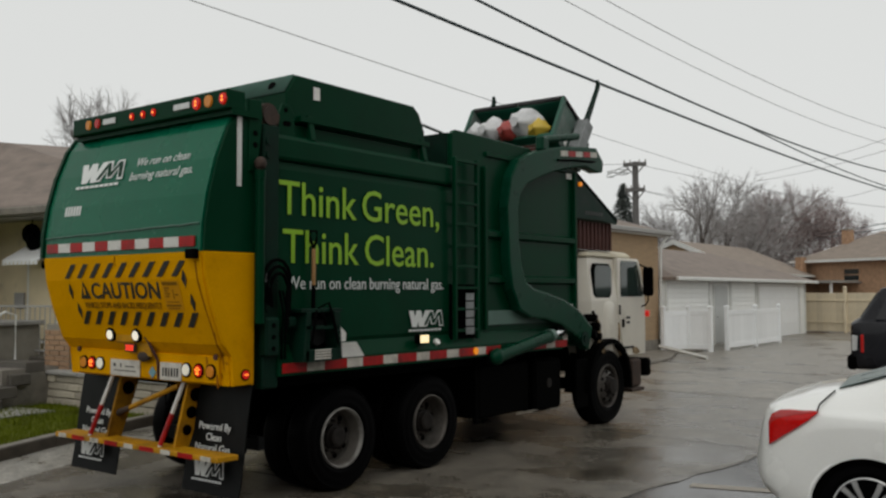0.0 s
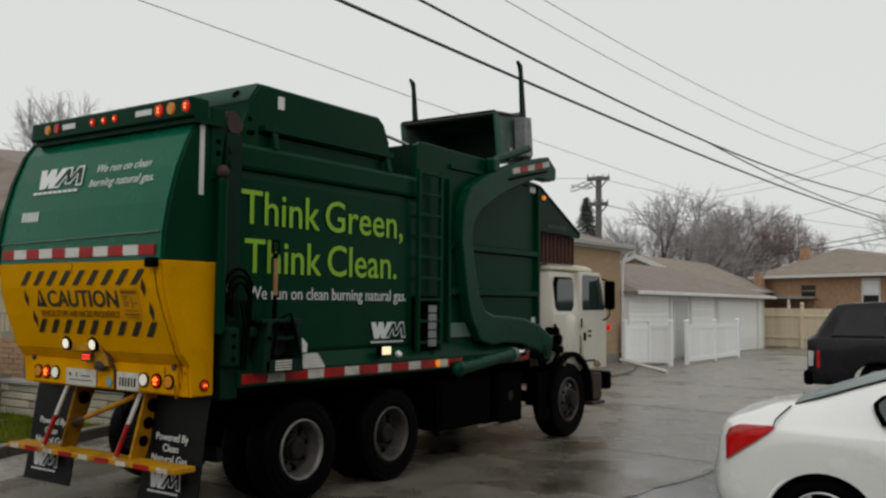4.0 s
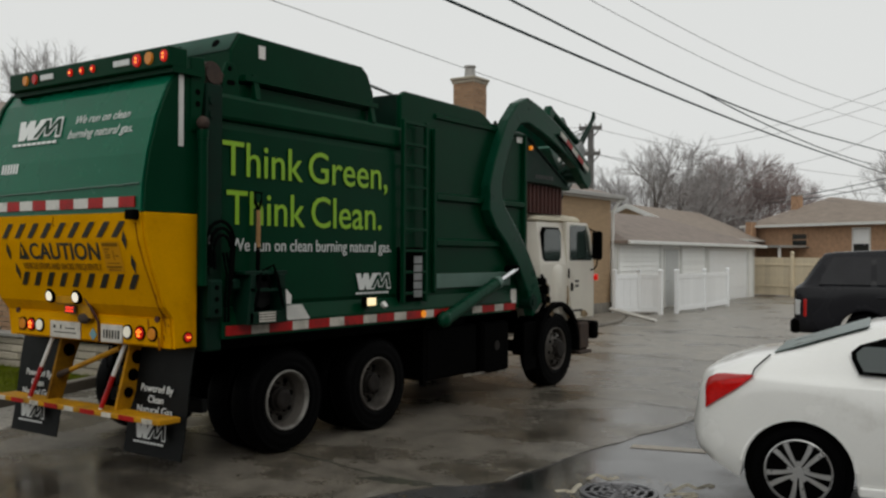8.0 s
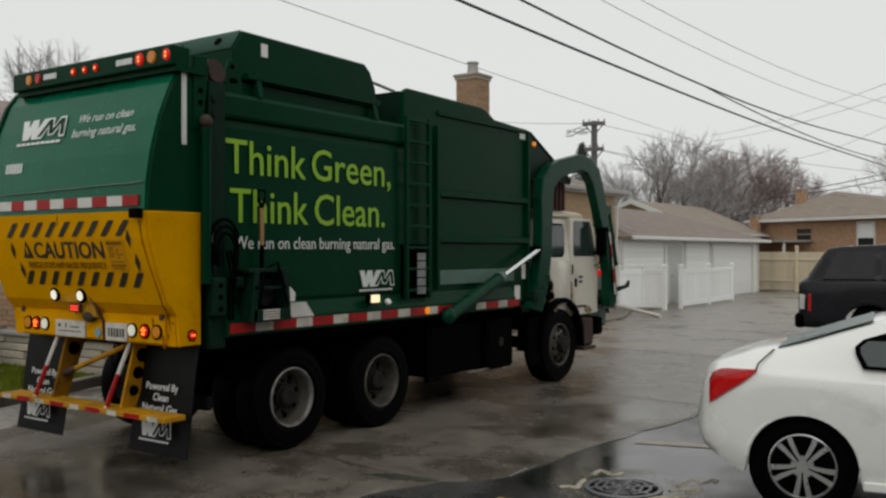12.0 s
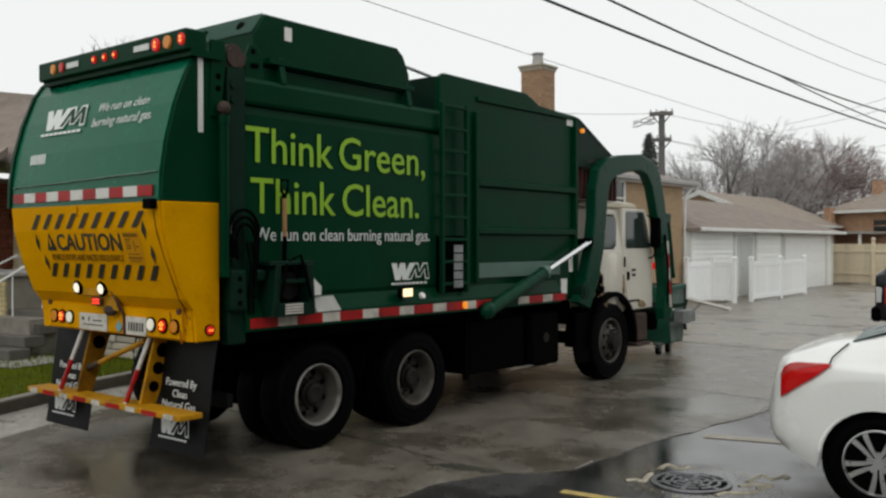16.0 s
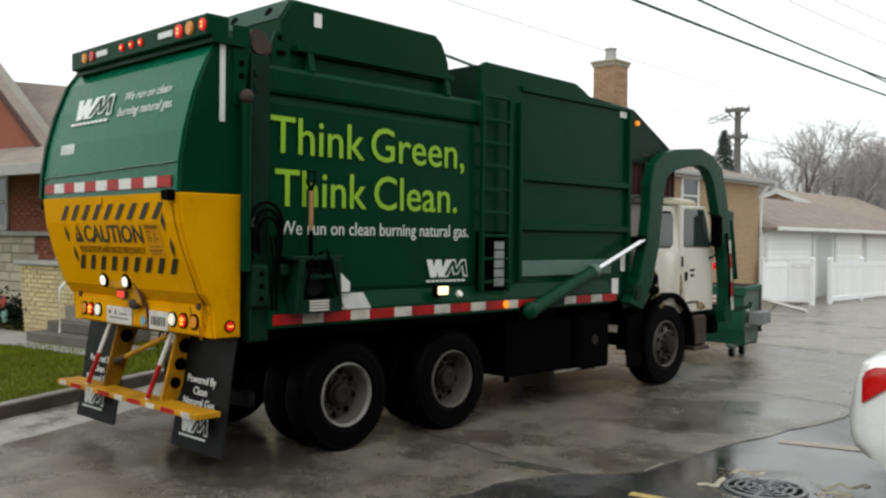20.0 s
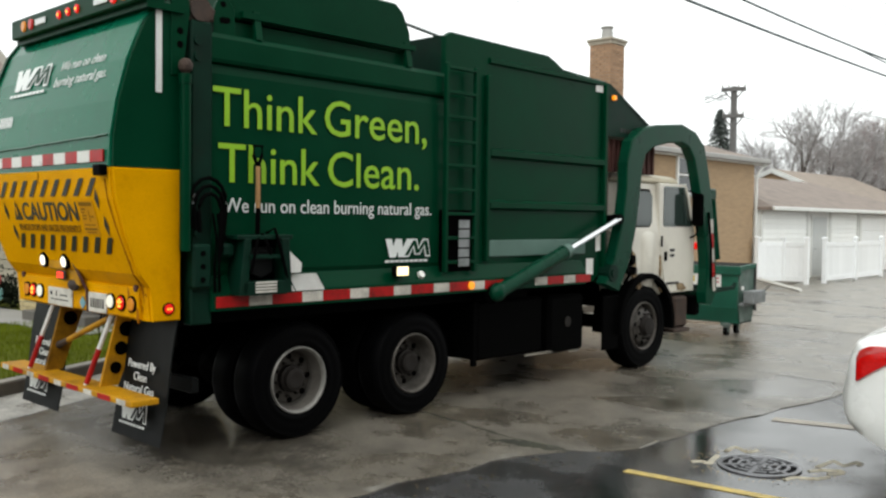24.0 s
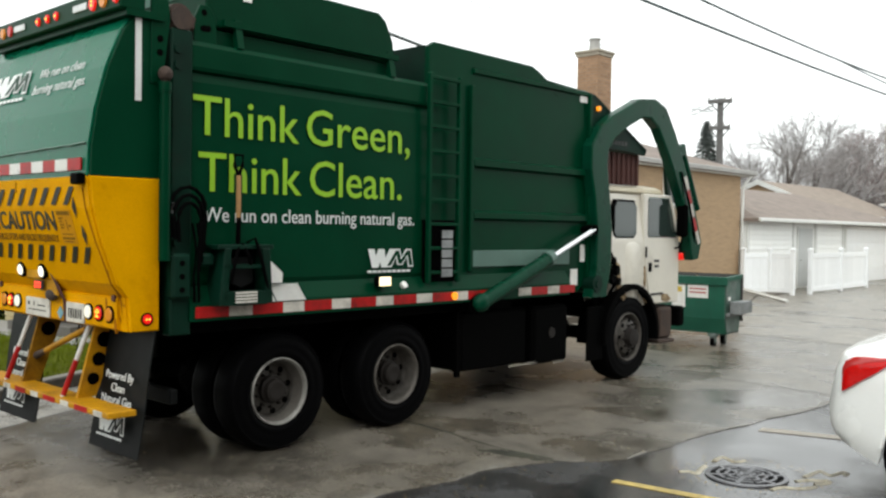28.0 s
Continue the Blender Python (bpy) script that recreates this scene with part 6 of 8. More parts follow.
        part("plate_bar", bm, FLAP, pl)
    bm = bm_new()
    box(bm, (1.12, -1.73, 2.20), (0.12, 0.06, 0.08), bevel=0.01)
    part("latch", bm, BLACK, truck)
    bm = bm_new()
    box(bm, (-1.24, -1.62, 2.30), (0.07, 0.06, 0.34), bevel=0.015)
    rod(bm, (-1.24, -1.60, 2.16), (-1.30, -1.66, 2.16), 0.04)
    part("mirror_arm", bm, BLACK, truck)


def emblem(parent, o, right, up, w, h, ground=GREEN):
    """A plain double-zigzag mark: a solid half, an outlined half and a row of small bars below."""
    o, r, u = Vector(o), Vector(right).normalized(), Vector(up).normalized()
    n = r.cross(u)

    def at(a, b, d=0.0):
        return o + r * (a * w) + u * (b * h) + n * (0.006 + d)

    def band(bm, pts, half, d, trim=0.0):
        for i, ((a, b), (c, e)) in enumerate(zip(pts, pts[1:])):
            b, e = (v * (1 - 2 * trim) + trim for v in (b, e))
            quad(bm, at(a - half, b, d + i * 0.0004), at(a + half, b, d + i * 0.0004), at(c + half, e, d + i * 0.0004), at(c - half, e, d + i * 0.0004))
    bm = bm_new()
    band(bm, [(0.07, 1.0), (0.16, 0.0), (0.285, 1.0), (0.35, 0.0), (0.53, 1.0)], 0.066, 0.0)
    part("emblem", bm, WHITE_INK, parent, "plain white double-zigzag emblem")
    zag = [(0.45, 0.0), (0.635, 1.0), (0.695, 0.12), (0.885, 1.0), (0.94, 0.0)]
    bm = bm_new()
    band(bm, zag, 0.062, 0.002)
    part("emblem_outline", bm, WHITE_INK, parent)
    bm = bm_new()
    band(bm, zag, 0.038, 0.005, 0.09)
    part("emblem_inner", bm, ground, parent)
    for i in range(9):
        bm = bm_new()
        x = 0.0 + i * 0.106
        quad(bm, at(x, -0.27), at(x + 0.088, -0.27), at(x + 0.088, -0.15), at(x, -0.15))
        part("emblem_bar", bm, WHITE_INK, parent)


def side_signs():
    for words, y, z, w in (("Think", -0.88, 2.583, 1.01), ("Green,", 0.21, 2.585, 1.23), ("Think", -0.83, 2.15, 0.99), ("Clean.", 0.25, 2.15, 1.09)):
        letters("slogan_letter", words, 0.435, face_m((1.222, y, z), (0, 1, 0), (0, 0, 1)), LIME, truck, w, bold=0.002, label="lime-green lettering")
    m = face_m((1.222, -0.78, 1.913), (0, 1, 0), (0, 0, 1))
    letters("slogan_letter", "We run on clean burning natural gas.", 0.165, m, WHITE_INK, truck, 2.29, label="white lettering")
    emblem(truck, (1.22, 0.92, 1.52), (0, 1, 0), (0, 0, 1), 0.58, 0.170)
    bm = bm_new()
    box(bm, (1.30, 1.04, 1.40), (0.10, 0.16, 0.10), bevel=0.02)
    l = part("side_lamp", bm, BLACK, truck)
    bm = bm_new()
    box(bm, (1.355, 1.02, 1.40), (0.012, 0.14, 0.08), bevel=0.005)
    part("lens", bm, LENS_SIDE, l, "glowing warm work-lamp lens")
    bm = bm_new()
    rod(bm, (1.277, 2.03, 1.22), (1.30, 2.03, 1.22), 0.04, seg=14)
    part("side_marker", bm, LENS_AMBER, truck, "lit amber side marker")
    # winch tray, hoses, shovel
    bm = bm_new()
    for y0, y1 in ((-0.75, -0.67), (-0.31, -0.25)):
        prism(bm, [(y0, 1.27), (y1, 1.27), (y1 + (0.03 if y0 < -0.5 else -0.03), 1.71), (y0 + (0.05 if y0 < -0.5 else -0.05), 1.71)], 1.20, 1.40, "x", 0.006)
    box(bm, (1.30, -0.505, 1.32), (0.20, 0.42, 0.11), bevel=0.006)
    box(bm, (1.30, -0.50, 1.72), (0.18, 0.52, 0.035), bevel=0.006)
    box(bm, (1.39, -0.505, 1.57), (0.02, 0.40, 0.03))
    part("tool_rack", bm, GREEN_DARK, truck, "dark green steel tool rack")
    bm = bm_new()
    box(bm, (1.235, -0.505, 1.52), (0.03, 0.38, 0.40))
    part("rack_back", bm, BLACK, truck)
    bm = bm_new()
    prism(bm, [(-0.61, 1.64), (-0.39, 1.64), (-0.39, 1.44), (-0.50, 1.39), (-0.61, 1.44)], 1.30, 1.325, "x", 0.008)
    part("shovel_blade", bm, FLAP, truck)
    for pts in ([(1.33, -0.46, 1.75), (1.39, -0.42, 1.79), (1.41, -0.38, 1.65), (1.41, -0.33, 1.47), (1.38, -0.28, 1.36)], [(1.38, -0.57, 1.72), (1.41, -0.62, 1.58), (1.41, -0.65, 1.44)], [(1.36, -0.52, 1.75), (1.40, -0.49, 1.66), (1.39, -0.46, 1.58)]):
        bm = bm_new()
        tube(bm, pts, 0.014, 6)
        part("strap", bm, BLACK, truck)
    for k in range(3):
        bm = bm_new()
        tube(bm, [(1.31 + 0.012 * k, -0.97 - (0.155 - 0.03 * k) * math.cos(a), 1.98 - 0.03 * k + (0.19 - 0.03 * k) * math.sin(a) - (0.20 + 0.06 * k if a > 3.3 else 0.10 if a < -0.2 else 0)) for a in [-0.5 + j * 0.42 for j in range(11)]], 0.015, 6)
        part("hydraulic_hose", bm, BLACK, truck)
    for y in (-0.90, -0.86):
        bm = bm_new()
        tube(bm, [(1.26, y, 1.90), (1.30, y + 0.01, 1.7), (1.30, y - 0.01, 1.5), (1.28, y + 0.01, 1.30)], 0.011, 6)
        part("hydraulic_hose", bm, BLACK, truck)
    for z in (1.86, 1.98):
        bm = bm_new()
        box(bm, (1.27, -1.10, z), (0.02, 0.07, 0.018))
        box(bm, (1.27, -1.07, z + 0.035), (0.02, 0.018, 0.07))
        part("hose_clip", bm, POCKET_GREY, truck)
    bm = bm_new()
    tube(bm, [(1.27, -0.50, 1.70), (1.275, -0.50, 1.95)], 0.02, 8)
    sh = part("shovel", bm, BLACK, truck, "shovel with wooden shaft in a clip")
    bm = bm_new()
    rod(bm, (1.275, -0.50, 1.95), (1.28, -0.505, 2.28), 0.019)
    part("shaft", bm, WOOD, sh)
    bm = bm_new()
    tube(bm, [(1.28, -0.505, 2.28), (1.28, -0.545, 2.36), (1.28, -0.545, 2.44), (1.28, -0.465, 2.44), (1.28, -0.47, 2.36), (1.28, -0.505, 2.28)], 0.014, 6)
    part("grip", bm, BLACK, sh)
    bm = bm_new()
    prism(bm, [(-0.20, 1.42), (-0.19, 1.62), (-0.13, 1.57), (-0.045, 1.50), (-0.05, 1.42)], 1.225, 1.25, "x")
    part("torn_sheet", bm, PAPER, truck)
    for y0, y1 in ((-0.28, -0.17), (-0.16, 0.14)):
        bm = bm_new()
        quad(bm, (1.215, y0 + 0.005, 1.407), (1.215, y1 - 0.005, 1.407), (1.289, y1 + 0.03, 1.272), (1.289, y0 + 0.03, 1.272))
        bmesh.ops.solidify(bm, geom=bm.faces[:], thickness=0.004)
        part("sill_sticker", bm, PAPER, truck, "white instruction sticker")
    bm = bm_new()
    for i in range(4):
        box(bm, (1.404, -0.505, 1.365 - i * 0.024), (0.006, 0.2, 0.016))
    part("label", bm, PAPER_OLD, truck)
    for y in (1.35, -0.63):
        bm = bm_new()
        rod(bm, (1.24, y, 1.34), (1.27, y, 1.36), 0.035)
        part("button", bm, PAPER, truck)


def wheel(name, y, r, s, dual):
    """s: side, +1 right. The origin is the hub, so that it can turn."""
    w = new(name)
    w.parent = truck
    w.matrix_basis = pose(s * 1.17, y, r)
    wd = 0.27 if dual else 0.32
    prof = [(-wd, r * 0.56), (-wd, r * 0.92), (-wd * 0.9, r * 0.985), (-wd * 0.75, r), (-0.08, r), (-0.03, r * 0.985), (-0.004, r * 0.945), (0.004, r * 0.935), (0.0, r * 0.915), (0.010, r * 0.86), (0.012, r * 0.76), (0.006, r * 0.70), (0.010, r * 0.685), (0.004, r * 0.62), (-0.02, r * 0.55)]
    bm = bm_new()
    spun(bm, [(s * a, b) for a, b in prof], 48)
    if dual:
        spun(bm, [(s * (a - 0.33), b) for a, b in prof], 28)
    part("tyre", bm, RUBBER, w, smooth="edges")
    k = r / 0.5
    bm = bm_new()
    lip = ((-0.012, 0.287), (0.006, 0.283), (0.008, 0.272), (-0.015, 0.262), (-0.03, 0.258))
    spun(bm, [(s * a, b * k) for a, b in lip], 40)
    part("rim", bm, RIM if y < 1 else RIM_MID, w, smooth=True)
    bm = bm_new()
    spun(bm, [(s * a, b * k) for a, b in ((-0.028, 0.259), (-0.075, 0.246), (-0.135, 0.236))], 40)
    part("rim_barrel", bm, RIM_INNER if y < 1 else RIM_DISC, w, smooth=True)
    bm = bm_new()
    if dual:
        disc = ((-0.128, 0.240), (-0.135, 0.232), (-0.158, 0.222), (-0.150, 0.20), (-0.146, 0.150), (-0.148, 0.10))
        cap = ((-0.150, 0.120), (-0.10, 0.118), (-0.092, 0.098), (-0.05, 0.094), (-0.042, 0.070), (-0.048, 0.0))
    else:
        disc = ((-0.10, 0.243), (-0.06, 0.225), (-0.01, 0.20), (0.015, 0.15), (0.02, 0.10))
        cap = ((0.015, 0.13), (0.03, 0.11), (0.09, 0.10), (0.10, 0.0))
    spun(bm, [(s * a, b * k) for a, b in disc], 32)
    hub = part("disc", bm, RIM_DISC, w, "grimy grey wheel disc")
    bm = bm_new()
    spun(bm, [(s * a, b * k) for a, b in cap], 24)
    part("hub_cap", bm, RIM_DARK, w, "greasy dark hub")
    for j in range(8):
        a = j * math.tau / 8 + 0.2
        c = Vector((s * (-0.152 if dual else -0.006), 0.190 * k * math.cos(a), 0.190 * k * math.sin(a)))
        bm = bm_new()
        rod(bm, c, c + Vector((s * 0.010, 0, 0)), 0.027, seg=12)
        part("wheel_opening", bm, BLACK, hub)
    for j in range(10):
        a = (j + 0.5) * math.tau / 10
        c = Vector((s * (-0.152 if dual else 0.015), 0.142 * k * math.cos(a), 0.150 * k * math.sin(a)))
        bm = bm_new()
        rod(bm, c, c + Vector((s * 0.04, 0, 0)), 0.014, seg=6)
        part("lug_nut", bm, RIM_DARK, hub)
    return w


def chassis():
    for s in (1, -1):
        bm = bm_new()
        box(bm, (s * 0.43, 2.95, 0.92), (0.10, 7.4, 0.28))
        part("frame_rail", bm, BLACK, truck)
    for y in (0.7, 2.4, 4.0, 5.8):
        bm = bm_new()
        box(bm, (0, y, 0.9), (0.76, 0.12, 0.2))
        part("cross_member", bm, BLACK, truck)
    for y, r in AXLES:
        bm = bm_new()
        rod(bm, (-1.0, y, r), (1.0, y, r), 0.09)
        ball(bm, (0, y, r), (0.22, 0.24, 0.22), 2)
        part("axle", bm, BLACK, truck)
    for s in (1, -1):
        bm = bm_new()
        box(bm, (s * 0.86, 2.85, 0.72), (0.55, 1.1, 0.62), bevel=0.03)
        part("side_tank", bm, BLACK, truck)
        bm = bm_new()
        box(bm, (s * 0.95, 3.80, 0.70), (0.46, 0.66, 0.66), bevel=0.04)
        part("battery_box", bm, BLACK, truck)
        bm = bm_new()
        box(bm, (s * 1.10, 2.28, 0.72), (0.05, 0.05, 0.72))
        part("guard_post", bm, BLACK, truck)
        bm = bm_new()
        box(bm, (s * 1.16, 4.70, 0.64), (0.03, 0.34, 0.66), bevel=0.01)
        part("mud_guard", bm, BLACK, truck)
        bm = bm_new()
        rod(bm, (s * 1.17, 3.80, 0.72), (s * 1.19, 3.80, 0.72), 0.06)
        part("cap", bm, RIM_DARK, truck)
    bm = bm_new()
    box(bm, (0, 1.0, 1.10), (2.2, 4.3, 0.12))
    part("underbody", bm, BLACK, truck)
    # unseen left-hand blocks, added to stop light coming under the truck
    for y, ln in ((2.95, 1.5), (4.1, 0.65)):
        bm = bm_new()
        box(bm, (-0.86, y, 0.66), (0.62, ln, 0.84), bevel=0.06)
        part("gas_tank", bm, BLACK, truck, "unseen black block added low to stop far-side light")
    # added low bulk that darkens the space between the wheels
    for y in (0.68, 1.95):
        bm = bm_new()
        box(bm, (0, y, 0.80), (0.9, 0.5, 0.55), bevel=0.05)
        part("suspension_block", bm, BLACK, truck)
    bm = bm_new()
    box(bm, (0.45, -0.95, 0.56), (1.3, 0.07, 0.12), bevel=0.01)
    part("rear_crossbar", bm, FLAP, truck)
    for y, z, w in ((3.30, 0.40, 0.50), (3.95, 0.37, 0.20)):
        bm = bm_new()
        box(bm, (1.16, y, z), (0.02, w, 0.02))
        part("guard_edge", bm, KERB, truck, "worn pale lower edge")
    # rear step and its struts
    bm = bm_new()
    box(bm, (0.05, -1.46, 0.52), (2.44, 0.22, 0.045), bevel=0.006)
    step = part("rear_step", bm, YELLOW_WORN, truck, "worn yellow step bar")
    for i in range(9):
        bm = bm_new()
        box(bm, (-1.04 + i * 0.27, -1.572, 0.52), (0.20 if i % 2 else 0.13, 0.006, 0.04))
        part("step_tape", bm, TAPE_RED if i % 2 else TAPE_WHITE, step)
    for s in (-0.56, 0.46):
        bm = bm_new()
        e = 0.085 if s > 0 else 0.02
        rod(bm, (s + e, -1.35, 1.12), (s + e - 0.13, -1.51, 0.54), 0.019, seg=8)
        st = part("step_strut", bm, TAPE_CLEAN, truck, "white and red banded strut")
        bm = bm_new()
        rod(bm, (s + e - 0.066, -1.4314, 0.825), (s + e - 0.1265, -1.5057, 0.555), 0.0215, seg=8)
        part("red_band", bm, TAPE_RED, st)
        # the left bracket's colour carries both its rust and its shade
        bm = bm_new()
        prism(bm, [(-1.31, 1.12), (-1.10, 1.12), (-1.31, 0.54), (-1.46, 0.54)], s + 0.07, s + 0.10, "x")
        sb = part("step_bracket", bm, YELLOW_WORN if s > 0 else YELLOW_RUST, truck, "yellow step bracket with round holes" if s > 0 else "rusty brown-yellow step bracket, shade in its colour")
        for k in range(3 if s > 0 else 1):
            bm = bm_new()
            rod(bm, (s + 0.062, -1.245 - 0.045 * k, 0.98 - 0.15 * k), (s + 0.106, -1.245 - 0.045 * k, 0.98 - 0.15 * k), 0.062 - 0.007 * k, seg=12)
            part("lightening_hole", bm, BLACK, sb)
    bm = bm_new()
    rod(bm, (-0.40, -1.34, 0.775), (0.44, -1.33, 1.06), 0.024)
    cs = part("cross_strut", bm, YELLOW_WORN, truck)
    bm = bm_new()
    rod(bm, (-0.47, -1.342, 0.752), (-0.25, -1.339, 0.826), 0.032, 0.022)
    part("clevis", bm, RUST_DARK, cs, "greasy dark clevis")
    bm = bm_new()
    tube(bm, [(0.26, -1.3, 1.1), (0.20, -1.3, 0.96), (0.21, -1.3, 0.87), (0.26, -1.3, 0.85), (0.30, -1.3, 0.92), (0.29, -1.3, 1.1)], 0.008, 6)
    part("hook_loop", bm, BLACK, truck, "thin hanging air hose")
    for x in (-0.90, 0.87):
        bm = bm_new()
        ring = []
        for i in range(8):
            z = 1.10 - i * 0.134
            y = -1.195 - 0.020 * i - 0.006 * math.sin(i * 0.9)
            ring.append((y, z))
        prism(bm, ring + [(y + 0.012, z) for y, z in ring[::-1]], x - 0.38, x + 0.38, "x")
        fl = part("mud_flap", bm, FLAP, truck, "black rubber mud flap")
        y0 = -1.28
        for k, (words, wd) in enumerate((("Powered By", 0.42), ("Clean", 0.20), ("Natural Gas", 0.46))):
            letters("flap_letter", words, 0.09, face_m((x - wd / 2, y0 - 0.014 * k, 0.70 - k * 0.09), (1, 0, 0), (0, 0.16, 1)), WHITE_INK, fl, wd)
        emblem(fl, (x - 0.21, -1.345, 0.31), (1, 0, 0), (0, 0.16, 1), 0.42, 0.145, FLAP)


def cab():
    bm = bm_new()
    sec = []
    for z, w, y0, y1 in ((0.92, 1.12, 4.86, 6.62), (1.30, 1.15, 4.76, 6.66), (1.75, 1.15, 4.72, 6.64), (2.10, 1.11, 4.71, 6.54), (2.36, 1.08, 4.72, 6.40), (2.42, 1.00, 4.80, 6.30)):
        c = 0.14
        sec.append([(-w + c, y0, z), (w - c, y0, z), (w, y0 + c, z), (w, y1 - c * 1.4, z), (w - c * 1.5, y1, z), (-w + c * 1.5, y1, z), (-w, y1 - c * 1.4, z), (-w, y0 + c, z)])
    loft(bm, sec)
    shell = part("cab_shell", bm, CAB_WHITE, truck, "weathered white cab")
    bm = bm_new()
    loft(bm, [[(-w, 4.74 + k, z), (w, 4.74 + k, z), (w + 0.07, 4.86 + k, z), (w + 0.08, 5.5, z), (w + 0.06, 6.20 - k, z), (w - 0.05, 6.38 - k, z), (-w + 0.05, 6.38 - k, z), (-w - 0.06, 6.20 - k, z), (-w - 0.08, 5.5, z), (-w - 0.07, 4.86 + k, z)] for w, z, k in ((1.01, 2.375, 0.0), (1.03, 2.40, -0.02), (1.02, 2.44, 0.0), (0.97, 2.475, 0.06), (0.86, 2.495, 0.18))])
    part("cab_roof", bm, mat("cab_roof_cream", (0.62, 0.56, 0.42), 0.5, 0, 0.1, 4, 60, 0.05, (0.35, 0.25, 0.15), 0.3), truck, "stained cream roof cap")
    for s in (1, -1):
        bm = bm_new()
        prism(bm, [(4.94, 1.84), (4.94, 2.20), (5.00, 2.29), (5.43, 2.29), (5.50, 2.20), (5.50, 1.86), (5.43, 1.79), (5.00, 1.79)], s * 1.085, s * 1.145, "x", 0.01)
        wf = part("rear_side_window", bm, BLACK, shell)
        bm = bm_new()
        prism(bm, [(4.97, 1.86), (4.97, 2.19), (5.02, 2.26), (5.41, 2.26), (5.47, 2.18), (5.47, 1.88), (5.41, 1.82), (5.02, 1.82)], s * 1.14, s * 1.152, "x")
        part("door_window", bm, GLASS_CAB, shell)
        bm = bm_new()
        prism(bm, [(5.84, 0.93), (5.78, 1.20), (5.66, 1.60), (5.64, 2.38), (6.34, 2.38), (6.58, 1.75), (6.58, 0.93)], s * 1.10, s * 1.162, "x", 0.012)
        door = part("cab_door", bm, CAB_WHITE, truck)
        bm = bm_new()
        prism(bm, [(5.77, 1.81), (5.74, 1.84), (5.74, 2.31), (5.77, 2.34), (6.29, 2.34), (6.34, 2.31), (6.51, 1.86), (6.48, 1.81)], s * 1.155, s * 1.168, "x", 0.006)
        part("window", bm, GLASS_CAB, door)
        bm = bm_new()
        box(bm, (s * 1.175, 5.80, 1.42), (0.03, 0.05, 0.12), bevel=0.01)
        part("handle", bm, BLACK, door)
        bm = bm_new()
        box(bm, (s * 1.17, 5.70, 1.62), (0.02, 0.02, 0.14))
        part("grab_bar", bm, BLACK, door)
        for y, z, w, h in ((5.98, 1.50, 0.12, 0.035), (5.98, 1.43, 0.10, 0.035), (6.0, 1.06, 0.32, 0.03)):
            bm = bm_new()
            box(bm, (s * 1.166, y, z), (0.006, w, h))
            part("door_mark", bm, BLACK_INK, door)
        bm = bm_new()
        rod(bm, (s * 1.13, 6.50, 2.32), (s * 1.30, 6.56, 2.24), 0.012)
        tube(bm, [(s * 1.15, 6.62, 1.66), (s * 1.22, 6.62, 1.68), (s * 1.29, 6.57, 1.74), (s * 1.30, 6.56, 1.86)], 0.012, 6)
        box(bm, (s * 1.30, 6.56, 2.04), (0.17, 0.07, 0.44), bevel=0.03)
        mirror = part("wing_mirror", bm, BLACK, truck)
        bm = bm_new()
        tube(bm, [(s * 1.165, 6.46, 2.34), (s * 1.19, 6.50, 2.20), (s * 1.19, 6.58, 1.96), (s * 1.19, 6.62, 1.90)], 0.022, 6)
        part("mirror_stay", bm, CAB_WHITE, mirror, "cream painted mirror stay")
        bm = bm_new()
        rod(bm, (s * 1.12, 6.78, 1.55), (s * 1.20, 6.80, 1.55), 0.05, seg=16)
        part("turn_lamp", bm, LENS_RED, truck, "bright red lamp at the door edge")
        # front fender and step
        bm = bm_new()
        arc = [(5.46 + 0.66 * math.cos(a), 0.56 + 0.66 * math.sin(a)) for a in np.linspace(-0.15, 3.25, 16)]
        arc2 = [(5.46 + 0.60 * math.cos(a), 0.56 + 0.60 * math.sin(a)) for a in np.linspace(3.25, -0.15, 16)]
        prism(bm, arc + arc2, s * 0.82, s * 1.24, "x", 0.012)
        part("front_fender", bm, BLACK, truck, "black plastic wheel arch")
        bm = bm_new()
        box(bm, (s * 1.02, 6.42, 0.66), (0.28, 0.34, 0.42), bevel=0.03)
        box(bm, (s * 1.05, 6.35, 0.42), (0.34, 0.42, 0.05), bevel=0.01)
        part("cab_step", bm, RUST_DARK, truck, "rusty cab step")
        bm = bm_new()
        loft(bm, [[(s * (1.06 + kx * 0.135 * math.sin(a)), 5.40 + ky * 0.25 * math.cos(a), z) for a in np.linspace(0.0, math.pi, 11)] for kx, ky, z in ((0.72, 0.86, 0.98), (0.92, 0.96, 1.12), (1.0, 1.0, 1.35), (1.0, 1.0, 1.60), (0.9, 0.98, 1.70), (0.62, 0.92, 1.765), (0.3, 0.8, 1.78))])
        part("intake_fairing", bm, CAB_WHITE, shell, "rounded white intake fairing", smooth=True)
    bm = bm_new()
    box(bm, (0, 6.72, 0.72), (2.30, 0.16, 0.28), bevel=0.03)
    part("front_bumper", bm, BLACK, truck)
    bm = bm_new()
    quad(bm, (-0.92, 6.655, 1.72), (0.92, 6.655, 1.72), (0.84, 6.40, 2.34), (-0.84, 6.40, 2.34))
    bmesh.ops.solidify(bm, geom=bm.faces[:], thickness=0.012)
    part("windscreen", bm, GLASS_CAB, shell)
    for ob in bpy.data.objects:
        if ob.parent is truck and ob.name.split(".")[0] in ("cab_shell", "cab_roof", "cab_door", "front_bumper"):
            ob.location.y += 0.16
    bm = bm_new()
    box(bm, (0, 5.6, 0.98), (1.6, 1.6, 0.25))
    part("engine_block", bm, BLACK, truck)
